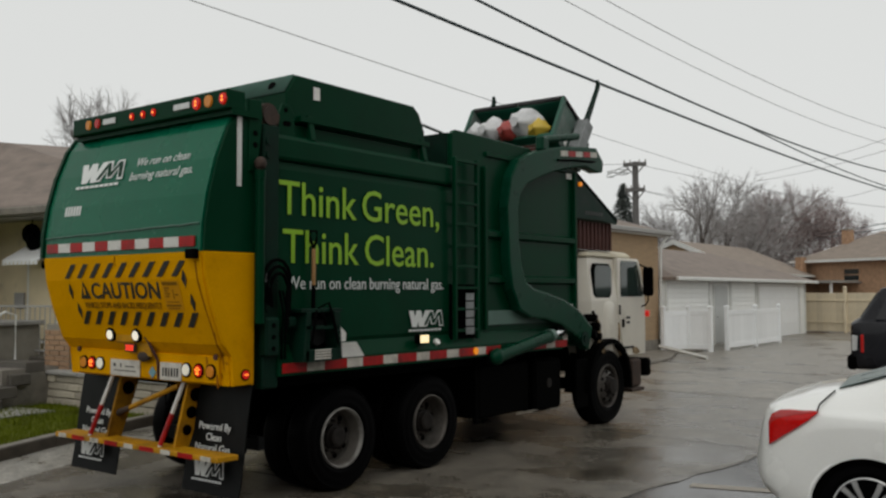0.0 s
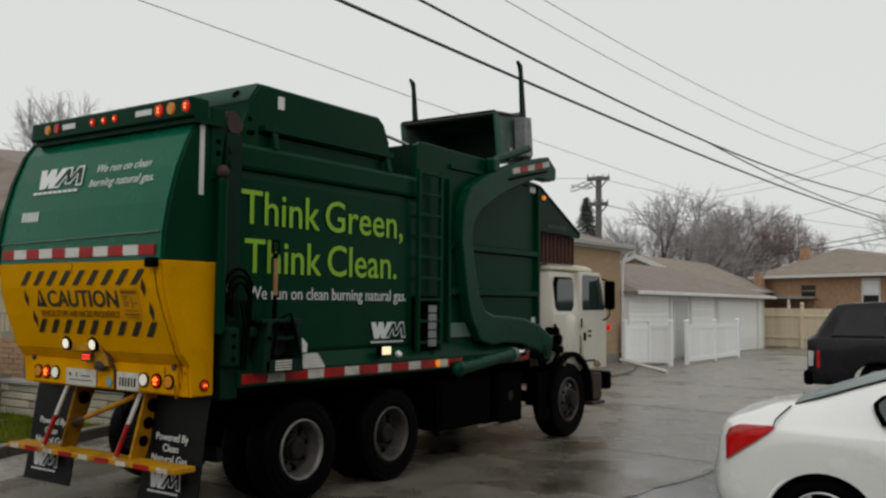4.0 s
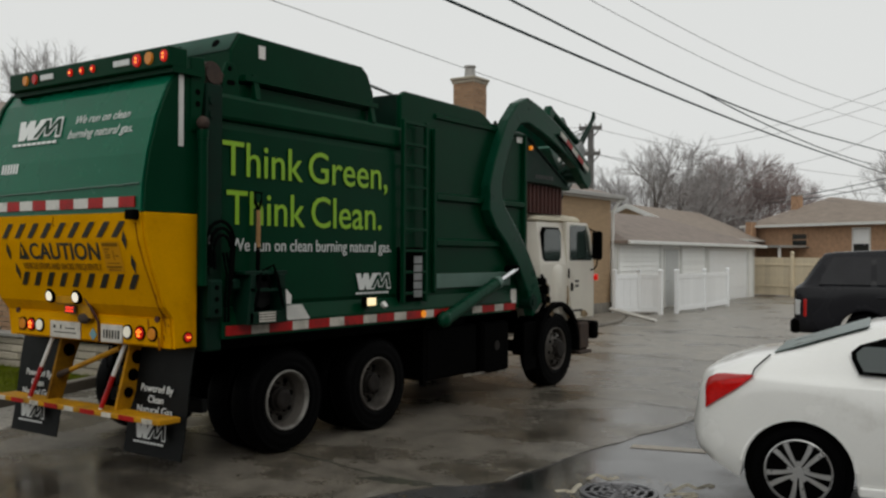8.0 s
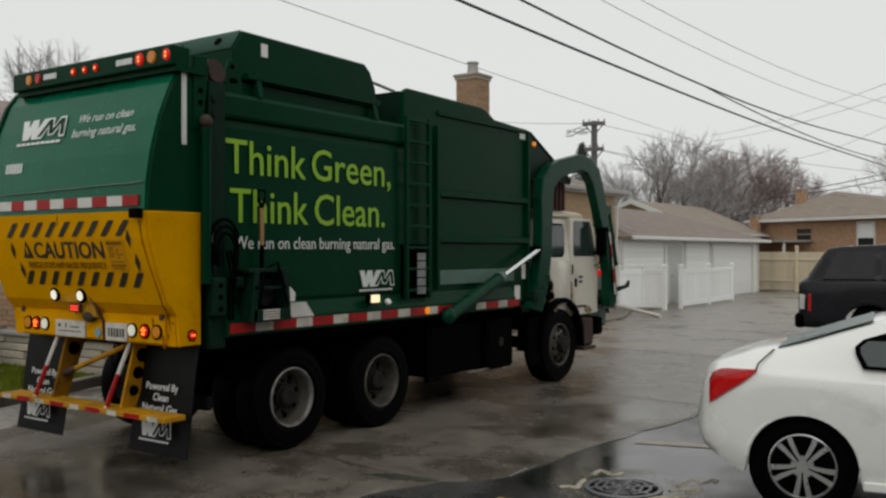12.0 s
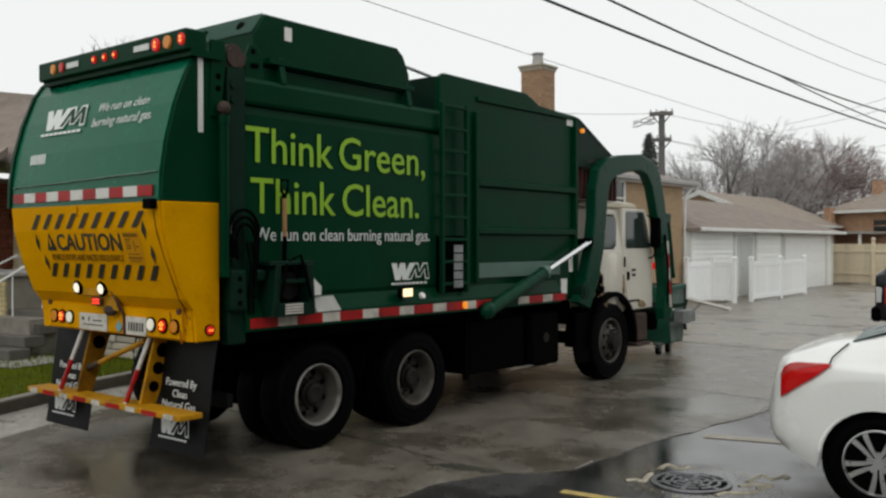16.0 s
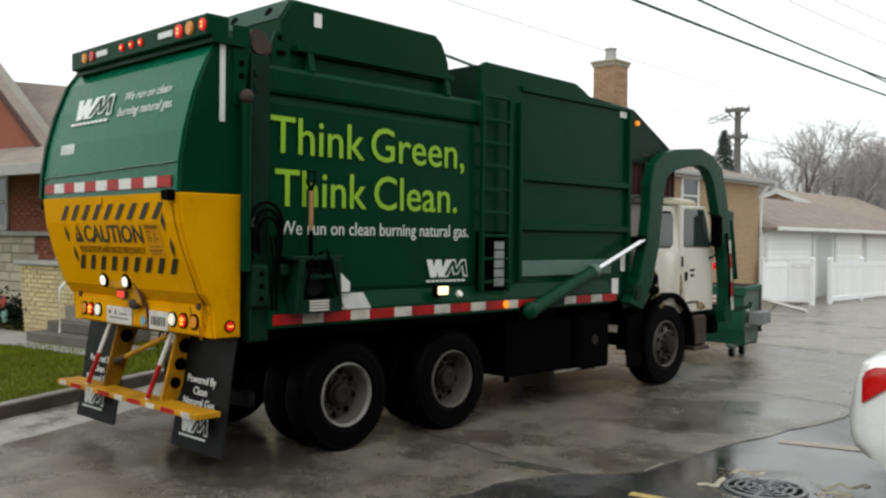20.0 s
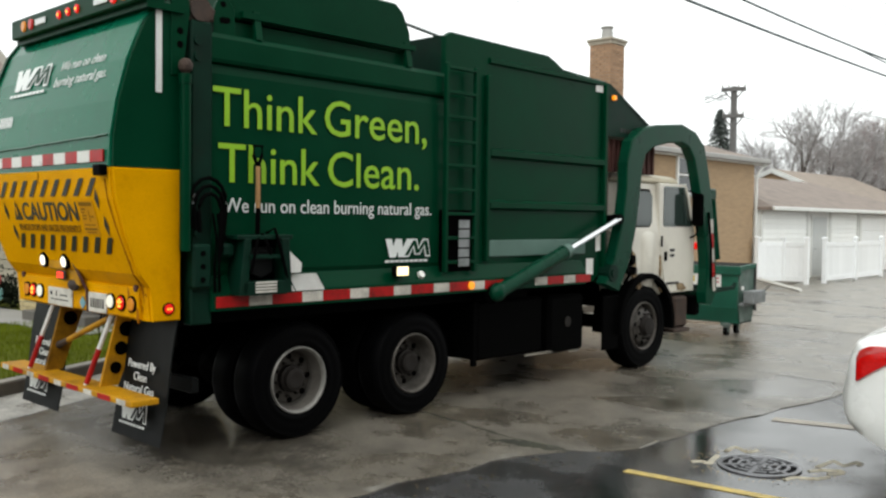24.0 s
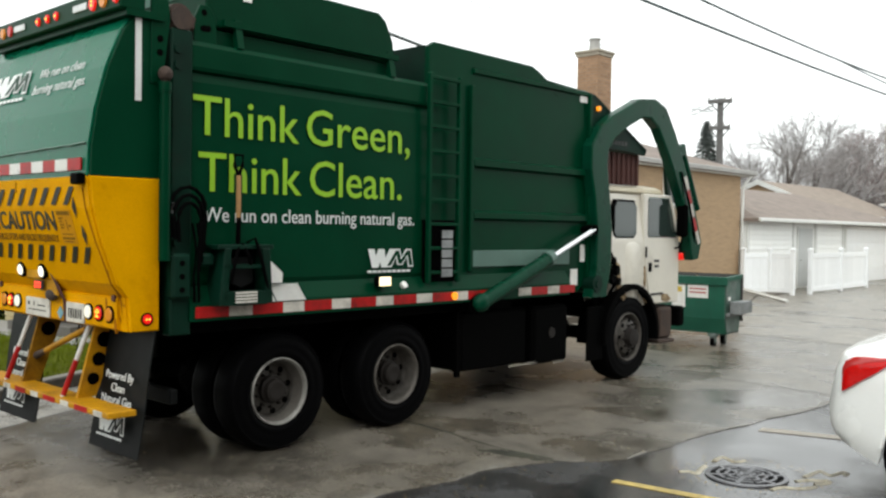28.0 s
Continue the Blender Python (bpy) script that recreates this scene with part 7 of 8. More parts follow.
    for i in range(4):
        bm = bm_new()
        tube(bm, [(1.02, 4.72 + i * 0.05, 1.35), (1.08, 4.78 + i * 0.05, 1.1), (1.04, 4.86, 0.9)], 0.03, 6)
        part("coolant_hose", bm, BLACK, truck)
    bm = bm_new()
    box(bm, (0.96, 4.82, 1.28), (0.22, 0.24, 0.22), bevel=0.03)
    part("filter_box", bm, BLACK, truck)
    for y, z, r in ((4.98, 1.52, 0.06), (5.06, 1.40, 0.075), (4.96, 1.30, 0.07), (5.10, 1.26, 0.06)):
        bm = bm_new()
        rod(bm, (1.06, y, z), (1.24, y + 0.03, z), r, r * 0.8, 12)
        part("valve", bm, BLACK, truck, "greasy black valve")
    bm = bm_new()
    tube(bm, [(1.18, 5.00, 1.62), (1.22, 5.02, 1.50), (1.20, 5.12, 1.40), (1.22, 5.06, 1.24), (1.16, 5.0, 1.10)], 0.022, 6)
    part("air_hose", bm, BLACK, truck)
    for y, z, w, h in ((5.22, 1.30, 0.05, 0.20), (5.33, 1.10, 0.06, 0.10), (5.95, 0.99, 0.12, 0.05), (6.4, 1.0, 0.14, 0.06), (5.86, 1.30, 0.02, 0.14)):
        bm = bm_new()
        x = 1.172 if y < 5.5 else 1.164
        prism(bm, [(y - w, z + h), (y + w * 0.3, z + h * 0.8), (y + w, z - h * 0.4), (y + w * 0.2, z - h), (y - w * 0.8, z - h * 0.6)], x - 0.02, x, "x")
        part("rust_smear", bm, GRIME, truck, "brown grime smear on the cab")


PIV = (4.48, 1.26)
ARM_OUT = [(-0.15, -0.12), (0.03, 0.17), (0.19, 0.60), (0.26, 1.00), (0.27, 1.33), (0.36, 1.59), (0.62, 1.76), (0.93, 1.83), (1.58, 1.89), (1.95, 1.81), (2.19, 1.64), (2.33, 1.28), (2.43, 0.90), (2.52, 0.51), (2.59, -0.03), (2.62, -0.34), (2.46, -0.53)]
ARM_IN = [(0.16, -0.22), (0.38, 0.14), (0.51, 0.53), (0.58, 0.93), (0.63, 1.27), (0.71, 1.45), (0.88, 1.55), (1.22, 1.62), (1.57, 1.65), (1.76, 1.60), (1.91, 1.44), (2.04, 1.11), (2.14, 0.81), (2.25, 0.36), (2.32, -0.02), (2.28, -0.35), (2.30, -0.50)]
TIP = (2.48, -0.40)
ROD_AT = (0.10, 0.64)
BARREL = (2.38, 1.14)


def lift_arms():
    """Both arms, their cross tube and the bands on them, as one part that swings round the pivot."""
    root = new("lift_arms")
    root.parent = truck
    root.matrix_basis = pose(0, *PIV)
    for s in (1, -1):
        bm = bm_new()
        rings = []
        for l, r in zip(ARM_OUT, ARM_IN):
            rings.append([(s * 1.20, *l), (s * 1.32, *l), (s * 1.33, l[0] * 0.93 + r[0] * 0.07, l[1] * 0.93 + r[1] * 0.07), (s * 1.33, l[0] * 0.07 + r[0] * 0.93, l[1] * 0.07 + r[1] * 0.93), (s * 1.32, *r), (s * 1.20, *r)])
        loft(bm, rings)
        arm = part("lift_arm", bm, ARM_GREEN, root)
        bm = bm_new()
        rod(bm, (s * 1.10, 0, 0), (s * 1.345, 0, 0), 0.10, seg=20)
        rod(bm, (s * 1.345, 0, 0), (s * 1.36, 0, 0), 0.05, seg=16)
        part("pivot_pin", bm, GREEN_DARK, arm)
        bm = bm_new()
        rod(bm, (s * 1.18, *ROD_AT), (s * 1.36, *ROD_AT), 0.05, seg=14)
        part("ram_pin", bm, BLACK, arm)
        for k, mt in enumerate((TAPE_WHITE, TAPE_RED, TAPE_WHITE, TAPE_RED, TAPE_WHITE)):
            u = 0.56 - k * 0.20
            y = 2.415 + 0.024 * k
            bm = bm_new()
            box(bm, (s * 1.334, y, u), (0.006, 0.07, 0.19), R(7, "X"))
            part("arm_tape", bm, mt, arm)
        bm = bm_new()
        tube(bm, [(s * 1.345, 2.30, 0.75), (s * 1.36, 2.36, 0.3), (s * 1.35, 2.40, -0.1), (s * 1.30, 2.44, -0.40)], 0.016, 6)
        part("hose", bm, BLACK, arm)
        bm = bm_new()
        rod(bm, (s * 1.26, 2.54, 0.98), (s * 1.26, 2.72, 0.10), 0.050, seg=14)
        box(bm, (s * 1.26, 2.48, 1.00), (0.12, 0.18, 0.16), bevel=0.02)
        part("fork_ram", bm, ARM_GREEN, arm)
    bm = bm_new()
    rod(bm, (-1.22, *TIP), (1.22, *TIP), 0.075, seg=16)
    part("cross_tube", bm, GREEN_DARK, root)
    return root


def forks():
    """The two tines on their carriage, turning round the cross tube; along +y at rest."""
    root = new("fork_carriage")
    root.parent = truck
    for s in (1, -1):
        bm = bm_new()
        prism(bm, [(-0.06, -0.12), (-0.06, 0.14), (0.22, 0.07), (1.36, 0.030), (1.44, 0.05), (1.48, 0.10), (1.505, 0.085), (1.45, -0.01), (0.22, -0.04)], s * 0.905, s * 0.955, "x", 0.008)
        part("fork_tine", bm, GREEN_DARK, root)
        bm = bm_new()
        rod(bm, (s * 0.84, 0, 0), (s * 1.18, 0, 0), 0.10, seg=16)
        box(bm, (s * 1.04, 0.02, 0.07), (0.16, 0.12, 0.14), bevel=0.03)
        part("fork_collar", bm, GREEN_DARK, root)
    return root


def lift_rams():
    out = []
    for s in (1, -1):
        b = new("lift_ram_barrel")
        b.parent = truck
        bm = bm_new()
        rod(bm, (s * 1.34, 0.0, 0), (s * 1.34, 1.20, 0), 0.076, seg=20)
        ball(bm, (s * 1.34, 0.0, 0), (0.08, 0.11, 0.10), 2)
        part("barrel", bm, ARM_GREEN, b, smooth="edges")
        bm = bm_new()
        rod(bm, (s * 1.34, 1.17, 0), (s * 1.34, 1.27, 0), 0.088, 0.075, seg=20)
        part("gland_collar", bm, STRIPE_PALE, b, "pale worn collar")
        bm = bm_new()
        box(bm, (s * 1.22, 0.0, 0.0), (0.14, 0.2, 0.2), bevel=0.03)
        part("trunnion", bm, BLACK, b)
        r = new("lift_ram_rod")
        r.parent = truck
        bm = bm_new()
        rod(bm, (s * 1.34, -1.25, 0), (s * 1.34, 0.0, 0), 0.034, seg=16)
        part("piston_rod", bm, CHROME, r)
        bm = bm_new()
        rod(bm, (s * 1.26, 0, 0), (s * 1.37, 0, 0), 0.06, seg=14)
        part("rod_eye", bm, BLACK, r)
        out.append((b, r))
    return out


packer_body(), hopper(), ladder(), tailgate(), side_signs(), chassis(), cab()
WHEELS = [(wheel("rear_wheel" if i < 2 else "front_wheel", y, r, s, i < 2), s, y, r) for i, (y, r) in enumerate(AXLES) for s in (1, -1)]
arms, tines, rams = lift_arms(), forks(), lift_rams()


# ---------- dumpster: origin on the ground under the middle of its back face, opening up, y away from the truck ----------
def dumpster():
    d = thing("dumpster", pose(-7.7, 14.7, 0), "green steel dumpster with black plastic lids on small casters", "dumpster")
    W, D, Z0, Z1 = 0.79, 0.66, 0.22, 1.17
    t = 0.025
    bm = bm_new()
    prism(bm, [(0.06, Z0), (0.0, Z0 + 0.25), (0.0, Z1 - 0.06), (t, Z1 - 0.06), (t, Z0 + 0.25), (0.06 + t, Z0 + t)], -W, W, "x")
    part("front_panel", bm, BIN_GREEN, d)
    bm = bm_new()
    prism(bm, [(D - 0.10, Z0), (D, Z0 + 0.3), (D, Z1 - 0.04), (D - t, Z1 - 0.04), (D - t, Z0 + 0.3), (D - 0.10 - t, Z0 + t)], -W, W, "x")
    part("back_panel", bm, BIN_GREEN, d)
    # the underside's shade, with its grime, is put into this dark green
    bm = bm_new()
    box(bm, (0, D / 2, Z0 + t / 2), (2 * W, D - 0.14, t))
    part("floor_panel", bm, GREEN_DARK, d, "grimy dark underside with its shade in the colour")
    for s in (1, -1):
        bm = bm_new()
        prism(bm, [(0.06, Z0), (0.0, Z0 + 0.25), (0.0, Z1 - 0.04), (D, Z1), (D, Z0 + 0.3), (D - 0.10, Z0)], s * (W - t), s * W, "x", 0.004)
        part("side_panel", bm, BIN_WORN, d, "scraped grey-green side")
        bm = bm_new()
        box(bm, (s * (W + 0.135), D / 2, 0.66), (0.17, 0.54, 0.20), bevel=0.008)
        box(bm, (s * (W + 0.03), D / 2, 0.54), (0.06, 0.60, 0.06))
        part("fork_pocket", bm, POCKET_GREY, d, "bare grey steel pocket")
        bm = bm_new()
        box(bm, (s * (W + 0.005), D / 2, Z1 - 0.03), (0.04, D + 0.02, 0.07), R(2.8, "X"))
        part("top_rim", bm, BIN_GREEN, d)
        bm = bm_new()
        box(bm, (s * (W + 0.008), 0.14, 0.80), (0.006, 0.10, 0.06))
        part("sticker", bm, PAPER, d)
        for y in (0.13, 0.55):
            bm = bm_new()
            box(bm, (s * 0.54, y, 0.20), (0.16, 0.14, 0.07), bevel=0.01)
            prism(bm, [(y - 0.05, 0.18), (y + 0.06, 0.18), (y + 0.02, 0.06), (y - 0.02, 0.06)], s * 0.54 - 0.045, s * 0.54 + 0.045, "x")
            c = part("caster", bm, BIN_WORN, d)
            bm = bm_new()
            rod(bm, (s * 0.54 - 0.03, y, 0.075), (s * 0.54 + 0.03, y, 0.075), 0.075, seg=18)
            part("caster_wheel", bm, RUBBER, c)
    bm = bm_new()
    box(bm, (0, -0.005, Z1 - 0.08), (2 * W + 0.06, 0.05, 0.14), bevel=0.006)
    part("front_rim", bm, BIN_GREEN, d)
    bm = bm_new()
    rod(bm, (-W, D + 0.02, Z1), (W, D + 0.02, Z1), 0.018)
    part("lid_hinge", bm, BLACK, d)
    for x, z, w, h, what in ((-0.03, 0.83, 0.24, 0.40, "white sticker with a yellow mark"), (0.31, 0.92, 0.36, 0.24, "white sticker with red print")):
        bm = bm_new()
        box(bm, (x, -0.004, z), (w, 0.006, h))
        st = part("sticker", bm, PAPER, d, what)
        for k in range(1 if h > 0.3 else 2):
            bm = bm_new()
            box(bm, (x, -0.009, z + 0.10 if h > 0.3 else z + 0.03 - 0.06 * k), (w * (0.5 if h > 0.3 else 0.8), 0.004, 0.09 if h > 0.3 else 0.022))
            part("sticker_print", bm, PAPER_YEL if h > 0.3 else PAPER_RED, st)
    lids = []
    for s in (1, -1):
        lid = new("lid")
        lid.parent = d
        lid.matrix_basis = pose(0, D + 0.02, Z1 + 0.01)
        bm = bm_new()
        prism(bm, [(0.0, 0.0), (0.0, 0.03), (-0.46, -0.03), (-0.74, -0.09), (-0.77, -0.16), (-0.75, -0.16), (-0.72, -0.12), (-0.46, -0.06)], s * 0.012, s * (W + 0.03), "x", 0.006)
        part("lid_shell", bm, LID, lid)
        for k in range(3):
            bm = bm_new()
            tube(bm, [(s * (0.16 + 0.23 * k), -0.06, 0.022), (s * (0.14 + 0.2 * k), -0.46, -0.026), (s * (0.14 + 0.2 * k), -0.70, -0.075)], 0.014, 6)
            part("lid_rib", bm, LID, lid)
        lids.append(lid)
    return d, lids


bin_thing, bin_lids = dumpster()


def trash_bag(x, y, z, size, seed, material, label):
    """A lumpy tied bag: pinched neck and sagging folds."""
    rng = random.Random(seed)
    t = thing("trash_bag", pose(0, 0, 0), label, "trash bag", "bags tipped from the dumpster")
    bm = bm_new()
    ball(bm, (0, 0, 0), (1, 1, 1), 3)
    ph = [rng.uniform(0, 6.28) for _ in range(6)]
    for v in bm.verts:
        a = math.atan2(v.co.y, v.co.x)
        k = 1 + 0.09 * math.sin(5 * a + ph[0]) + 0.07 * math.sin(9 * a + 4 * v.co.z + ph[1]) + 0.08 * math.sin(6 * v.co.z + ph[2] + 2 * a)
        pinch = 1 - 0.75 * max(0.0, v.co.z - 0.55) / 0.45
        v.co = Vector((v.co.x * k * pinch * size, v.co.y * k * pinch * size * 0.85, v.co.z * size * (0.85 if v.co.z < 0.55 else 1.05)))
    part("sack", bm, material, t, smooth=True)
    bm = bm_new()
    loft(bm, [[(r * size * math.cos(a) * (1 + 0.3 * math.sin(3 * a)), r * size * math.sin(a), zz * size) for a in np.linspace(0, 5.6, 9)] for r, zz in ((0.14, 0.92), (0.10, 1.02), (0.26, 1.25))])
    part("tied_neck", bm, material, t)
    return t, (x, y, z), seed


BAGS = [trash_bag(x, y, z, sz, k, mt, lab) for k, (x, y, z, sz, mt, lab) in enumerate((
    (-0.50, 0.14, 1.00, 0.20, BAG_WHITE, "crumpled white plastic trash bag"), (-0.22, 0.12, 1.04, 0.24, BAG_WHITE, "crumpled white plastic trash bag"), (0.05, 0.10, 1.02, 0.19, BAG_RED, "crumpled red plastic trash bag"),
    (0.30, 0.22, 1.00, 0.27, BAG_WHITE, "full white plastic trash bag, knotted"), (0.52, 0.12, 0.98, 0.17, PAPER_YEL, "small yellow paper trash bundle"), (-0.36, 0.30, 0.84, 0.22, BAG_DARK, "shiny black plastic trash bag"), (0.10, 0.32, 0.86, 0.24, BAG_WHITE, "crumpled white plastic trash bag")))]


# ---------- parked cars: x ahead, y to the left, origin on the ground under the rear axle ----------
def road_wheel(parent, name, x, y, r, s, spokes, rim_m, twist=0.0):
    bm = bm_new()
    prof = [(-0.20, r * 0.62), (-0.20, r * 0.95), (-0.17, r), (-0.03, r), (0.0, r * 0.96), (0.006, r * 0.82), (-0.004, r * 0.72), (-0.02, r * 0.70)]
    spun(bm, [(a, b) for a, b in prof], 44)
    bmesh.ops.rotate(bm, verts=bm.verts[:], cent=(0, 0, 0), matrix=R(90 if s > 0 else -90, "Z"))
    w = part(name, bm, RUBBER, parent, at=pose(x, y, r))
    bm = bm_new()
    spun(bm, [(-0.02, r * 0.715), (0.0, r * 0.715), (0.004, r * 0.69), (-0.012, r * 0.66), (-0.10, r * 0.62)], 44)
    for k in range(spokes):
        m = Matrix.Rotation(k * math.tau / spokes + twist, 4, "X")
        for sg in (-1, 1):
            prof = [(0.0, sg * 0.016, r * 0.10, 0.014), (0.004, sg * 0.022, r * 0.30, 0.017), (0.0, sg * 0.034, r * 0.50, 0.021), (-0.008, sg * 0.050, r * 0.69, 0.026)]
            loft(bm, [[m @ Vector(p) for p in ((x - 0.028, y - h, z), (x, y - h * 0.8, z), (x, y + h * 0.8, z), (x - 0.028, y + h, z))] for x, y, z, h in prof])
    rod(bm, (-0.03, 0, 0), (0.004, 0, 0), r * 0.17, r * 0.12, 24)
    for k in range(5):
        a = (k + 0.5) * math.tau / 5 + twist
        rod(bm, (0.0, r * 0.2 * math.sin(a), r * 0.2 * math.cos(a)), (-0.02, r * 0.2 * math.sin(a), r * 0.2 * math.cos(a)), r * 0.045, seg=10)
    bmesh.ops.rotate(bm, verts=bm.verts[:], cent=(0, 0, 0), matrix=R(90 if s > 0 else -90, "Z"))
    part("rim", bm, rim_m, w, smooth="edges")
    bm = bm_new()
    rod(bm, (-0.11, 0, 0), (-0.09, 0, 0), r * 0.62, seg=28)
    rod(bm, (-0.085, 0, 0), (-0.07, 0, 0), r * 0.45, seg=28)
    bmesh.ops.rotate(bm, verts=bm.verts[:], cent=(0, 0, 0), matrix=R(90 if s > 0 else -90, "Z"))
    part("brake_disc", bm, RIM_DARK, w)
    return w


def car_shell(bm, stations, wheels, r_arch, seg_x=0.05):
    """A body lofted from side outlines: stations of x -> (half width low, half width belt, half width roof, z low, z belt, z top)."""
    xs = np.arange(stations[0][0], stations[-1][0] + 1e-6, seg_x)
    keys = np.array(stations, float)
    rings = []
    for x in xs:
        wl, wb, wr, z0, zb, zt = [float(np.interp(x, keys[:, 0], keys[:, i])) for i in range(1, 7)]
        zl = z0
        for wx in wheels:
            d = abs(x - wx)
            if d < r_arch:
                zl = max(zl, 0.32 + math.sqrt(r_arch * r_arch - d * d))
        def width(z):
            return float(np.interp(z, [z0, z0 + 0.05, z0 + 0.12, z0 + (zb - z0) * 0.35, z0 + (zb - z0) * 0.6, z0 + (zb - z0) * 0.85, zb], [wl * 0.95, wl * 0.985, wl, wb * 0.4 + wl * 0.6 + 0.012, wb + 0.017, wb + 0.012, wb]))
        zs = [zl + (zb - 0.03 - zl) * f for f in (0.0, 0.12, 0.3, 0.5, 0.75, 1.0)]
        half = [(width(zl) - 0.05, zl)] + [(width(z), z) for z in zs] + [(wb - 0.012, zb - 0.008), (wb - 0.035, zb)]
        zt = max(zt, zb + 0.012)
        half += [(wr + (wb - 0.035 - wr) * 0.8, zb + (zt - zb) * 0.2), (wr + (wb - 0.035 - wr) * 0.45, zb + (zt - zb) * 0.55), (wr, zt - 0.03 * min(1, (zt - zb) / 0.2)), (wr * 0.75, zt)]
        rings.append([(x, -y, z) for y, z in half] + [(x, y, z) for y, z in half[::-1]])
    loft(bm, rings)


def tuck(x):
    """Shortens the tail behind the rear axle."""
    return x if x > -0.2 else -0.2 + (x + 0.2) * 0.86


def white_coupe():
    c = thing("coupe", pose(-2.11, 8.47, 0, 0, 0, 9), "white two-door coupe parked in a bay, lightly splashed", "car")
    prof = [(-0.90, 0.52, 0.46, 0.36, 0.53, 0.64, 0.70), (-0.86, 0.66, 0.60, 0.46, 0.47, 0.76, 0.90), (-0.80, 0.755, 0.70, 0.52, 0.41, 0.92, 1.00), (-0.70, 0.815, 0.78, 0.57, 0.355, 0.985, 1.04), (-0.58, 0.85, 0.83, 0.60, 0.30, 1.0, 1.075), (-0.45, 0.875, 0.865, 0.62, 0.245, 1.005, 1.115), (-0.20, 0.89, 0.885, 0.62, 0.2, 1.0, 1.15),
            (0.00, 0.89, 0.89, 0.60, 0.2, 0.995, 1.215), (0.20, 0.89, 0.89, 0.59, 0.2, 0.99, 1.285), (0.50, 0.89, 0.89, 0.575, 0.2, 0.985, 1.385), (0.80, 0.89, 0.89, 0.57, 0.2, 0.98, 1.425), (1.25, 0.89, 0.89, 0.57, 0.2, 0.97, 1.43), (1.75, 0.89, 0.88, 0.56, 0.2, 0.95, 1.37), (2.3, 0.89, 0.87, 0.57, 0.2, 0.92, 1.12),
            (2.65, 0.89, 0.86, 0.60, 0.2, 0.89, 0.95), (3.2, 0.87, 0.82, 0.60, 0.2, 0.82, 0.88), (3.5, 0.78, 0.72, 0.50, 0.24, 0.70, 0.78), (3.62, 0.6, 0.55, 0.4, 0.3, 0.58, 0.66)]
    bm = bm_new()
    prof = [(tuck(k[0]), *k[1:]) for k in prof]
    car_shell(bm, prof, (0.0, 2.675), 0.385, 0.03)
    part("body", bm, CAR_WHITE, c, smooth="edges")
    for s in (1, -1):
        bm = bm_new()
        pts = [(0.40, 1.055), (0.35, 1.15), (0.345, 1.20), (0.40, 1.25), (0.60, 1.315), (0.95, 1.365), (1.05, 1.365), (1.05, 1.045), (0.60, 1.05)]
        loft(bm, [[(x, s * (0.868 - max(0, z - 0.99) * 0.74 + d), z) for x, z in pts] for d in (-0.02, 0.018)])
        fr = part("quarter_window", bm, BLACK, c)
        bm = bm_new()
        loft(bm, [[(0.7 + (x - 0.7) * 0.90, s * (0.872 - max(0, z - 0.99) * 0.74 + d), 1.2 + (z - 1.2) * 0.84) for x, z in pts] for d in (0.0, 0.020)])
        part("pane", bm, GLASS_CAR, fr)
        bm = bm_new()
        pts = [(1.10, 1.04), (1.10, 1.365), (1.5, 1.355), (1.8, 1.30), (2.30, 1.0)]
        loft(bm, [[(x, s * (0.872 - max(0, z - 0.99) * 0.74 + d), z) for x, z in pts] for d in (-0.02, 0.018)])
        part("door_window", bm, GLASS_CAR, c)
        def skin(x, z, d):
            return (tuck(x), s * (np.interp(x, [-0.86, -0.80, -0.70, -0.58, -0.45, -0.2], [0.635, 0.728, 0.80, 0.845, 0.874, 0.892]) + d - max(0, z - 0.95) * 0.25), z)
        lamp = None
        for f0, f1, mt, what in ((0.0, 0.72, TAIL_RED, "glossy red wrap-around tail lamp"), (0.72, 1.0, TAIL_PALE, "paler red upper strip")):
            rings = []
            for x in np.linspace(-0.745, -0.33, 16):
                lo = np.interp(x, [-0.75, -0.70, -0.60, -0.48, -0.40, -0.33], [0.735, 0.765, 0.83, 0.90, 0.952, 1.006])
                hi = np.interp(x, [-0.75, -0.72, -0.65, -0.57, -0.33], [0.90, 0.965, 1.003, 1.012, 1.014])
                za, zb = lo + (hi - lo) * f0, lo + (hi - lo) * f1
                rings.append([skin(x, za, -0.03), skin(x, za, 0.019), skin(x, (za + zb) / 2, 0.023), skin(x, zb, 0.019), skin(x, zb, -0.03)])
            bm = bm_new()
            loft(bm, rings)
            lamp = part("tail_lamp" if lamp is None else "upper_lens", bm, mt, lamp or c, what, smooth="edges")
        bm = bm_new()
        tube(bm, [(0.0 + 0.39 * math.cos(a), s * 0.888, 0.325 + 0.39 * math.sin(a)) for a in np.linspace(0.1, 3.0, 16)], 0.014, 6)
        part("arch_lip", bm, CAR_WHITE, c)
        # solid black discs stand for the gap shadow inside the arches
        bm = bm_new()
        rod(bm, (0, s * 0.52, 0.33), (0, s * 0.86, 0.33), 0.375, seg=28)
        part("arch_liner", bm, BLACK, c)
        bm = bm_new()
        rod(bm, (2.675, s * 0.52, 0.33), (2.675, s * 0.86, 0.33), 0.375, seg=28)
        part("arch_liner", bm, BLACK, c)
        bm = bm_new()
        box(bm, (1.35, s * 0.90, 0.24), (1.9, 0.03, 0.07), bevel=0.01)
        part("sill", bm, CAR_WHITE, c)
    # the rear screen's sky reflection is painted as a pale base colour
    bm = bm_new()
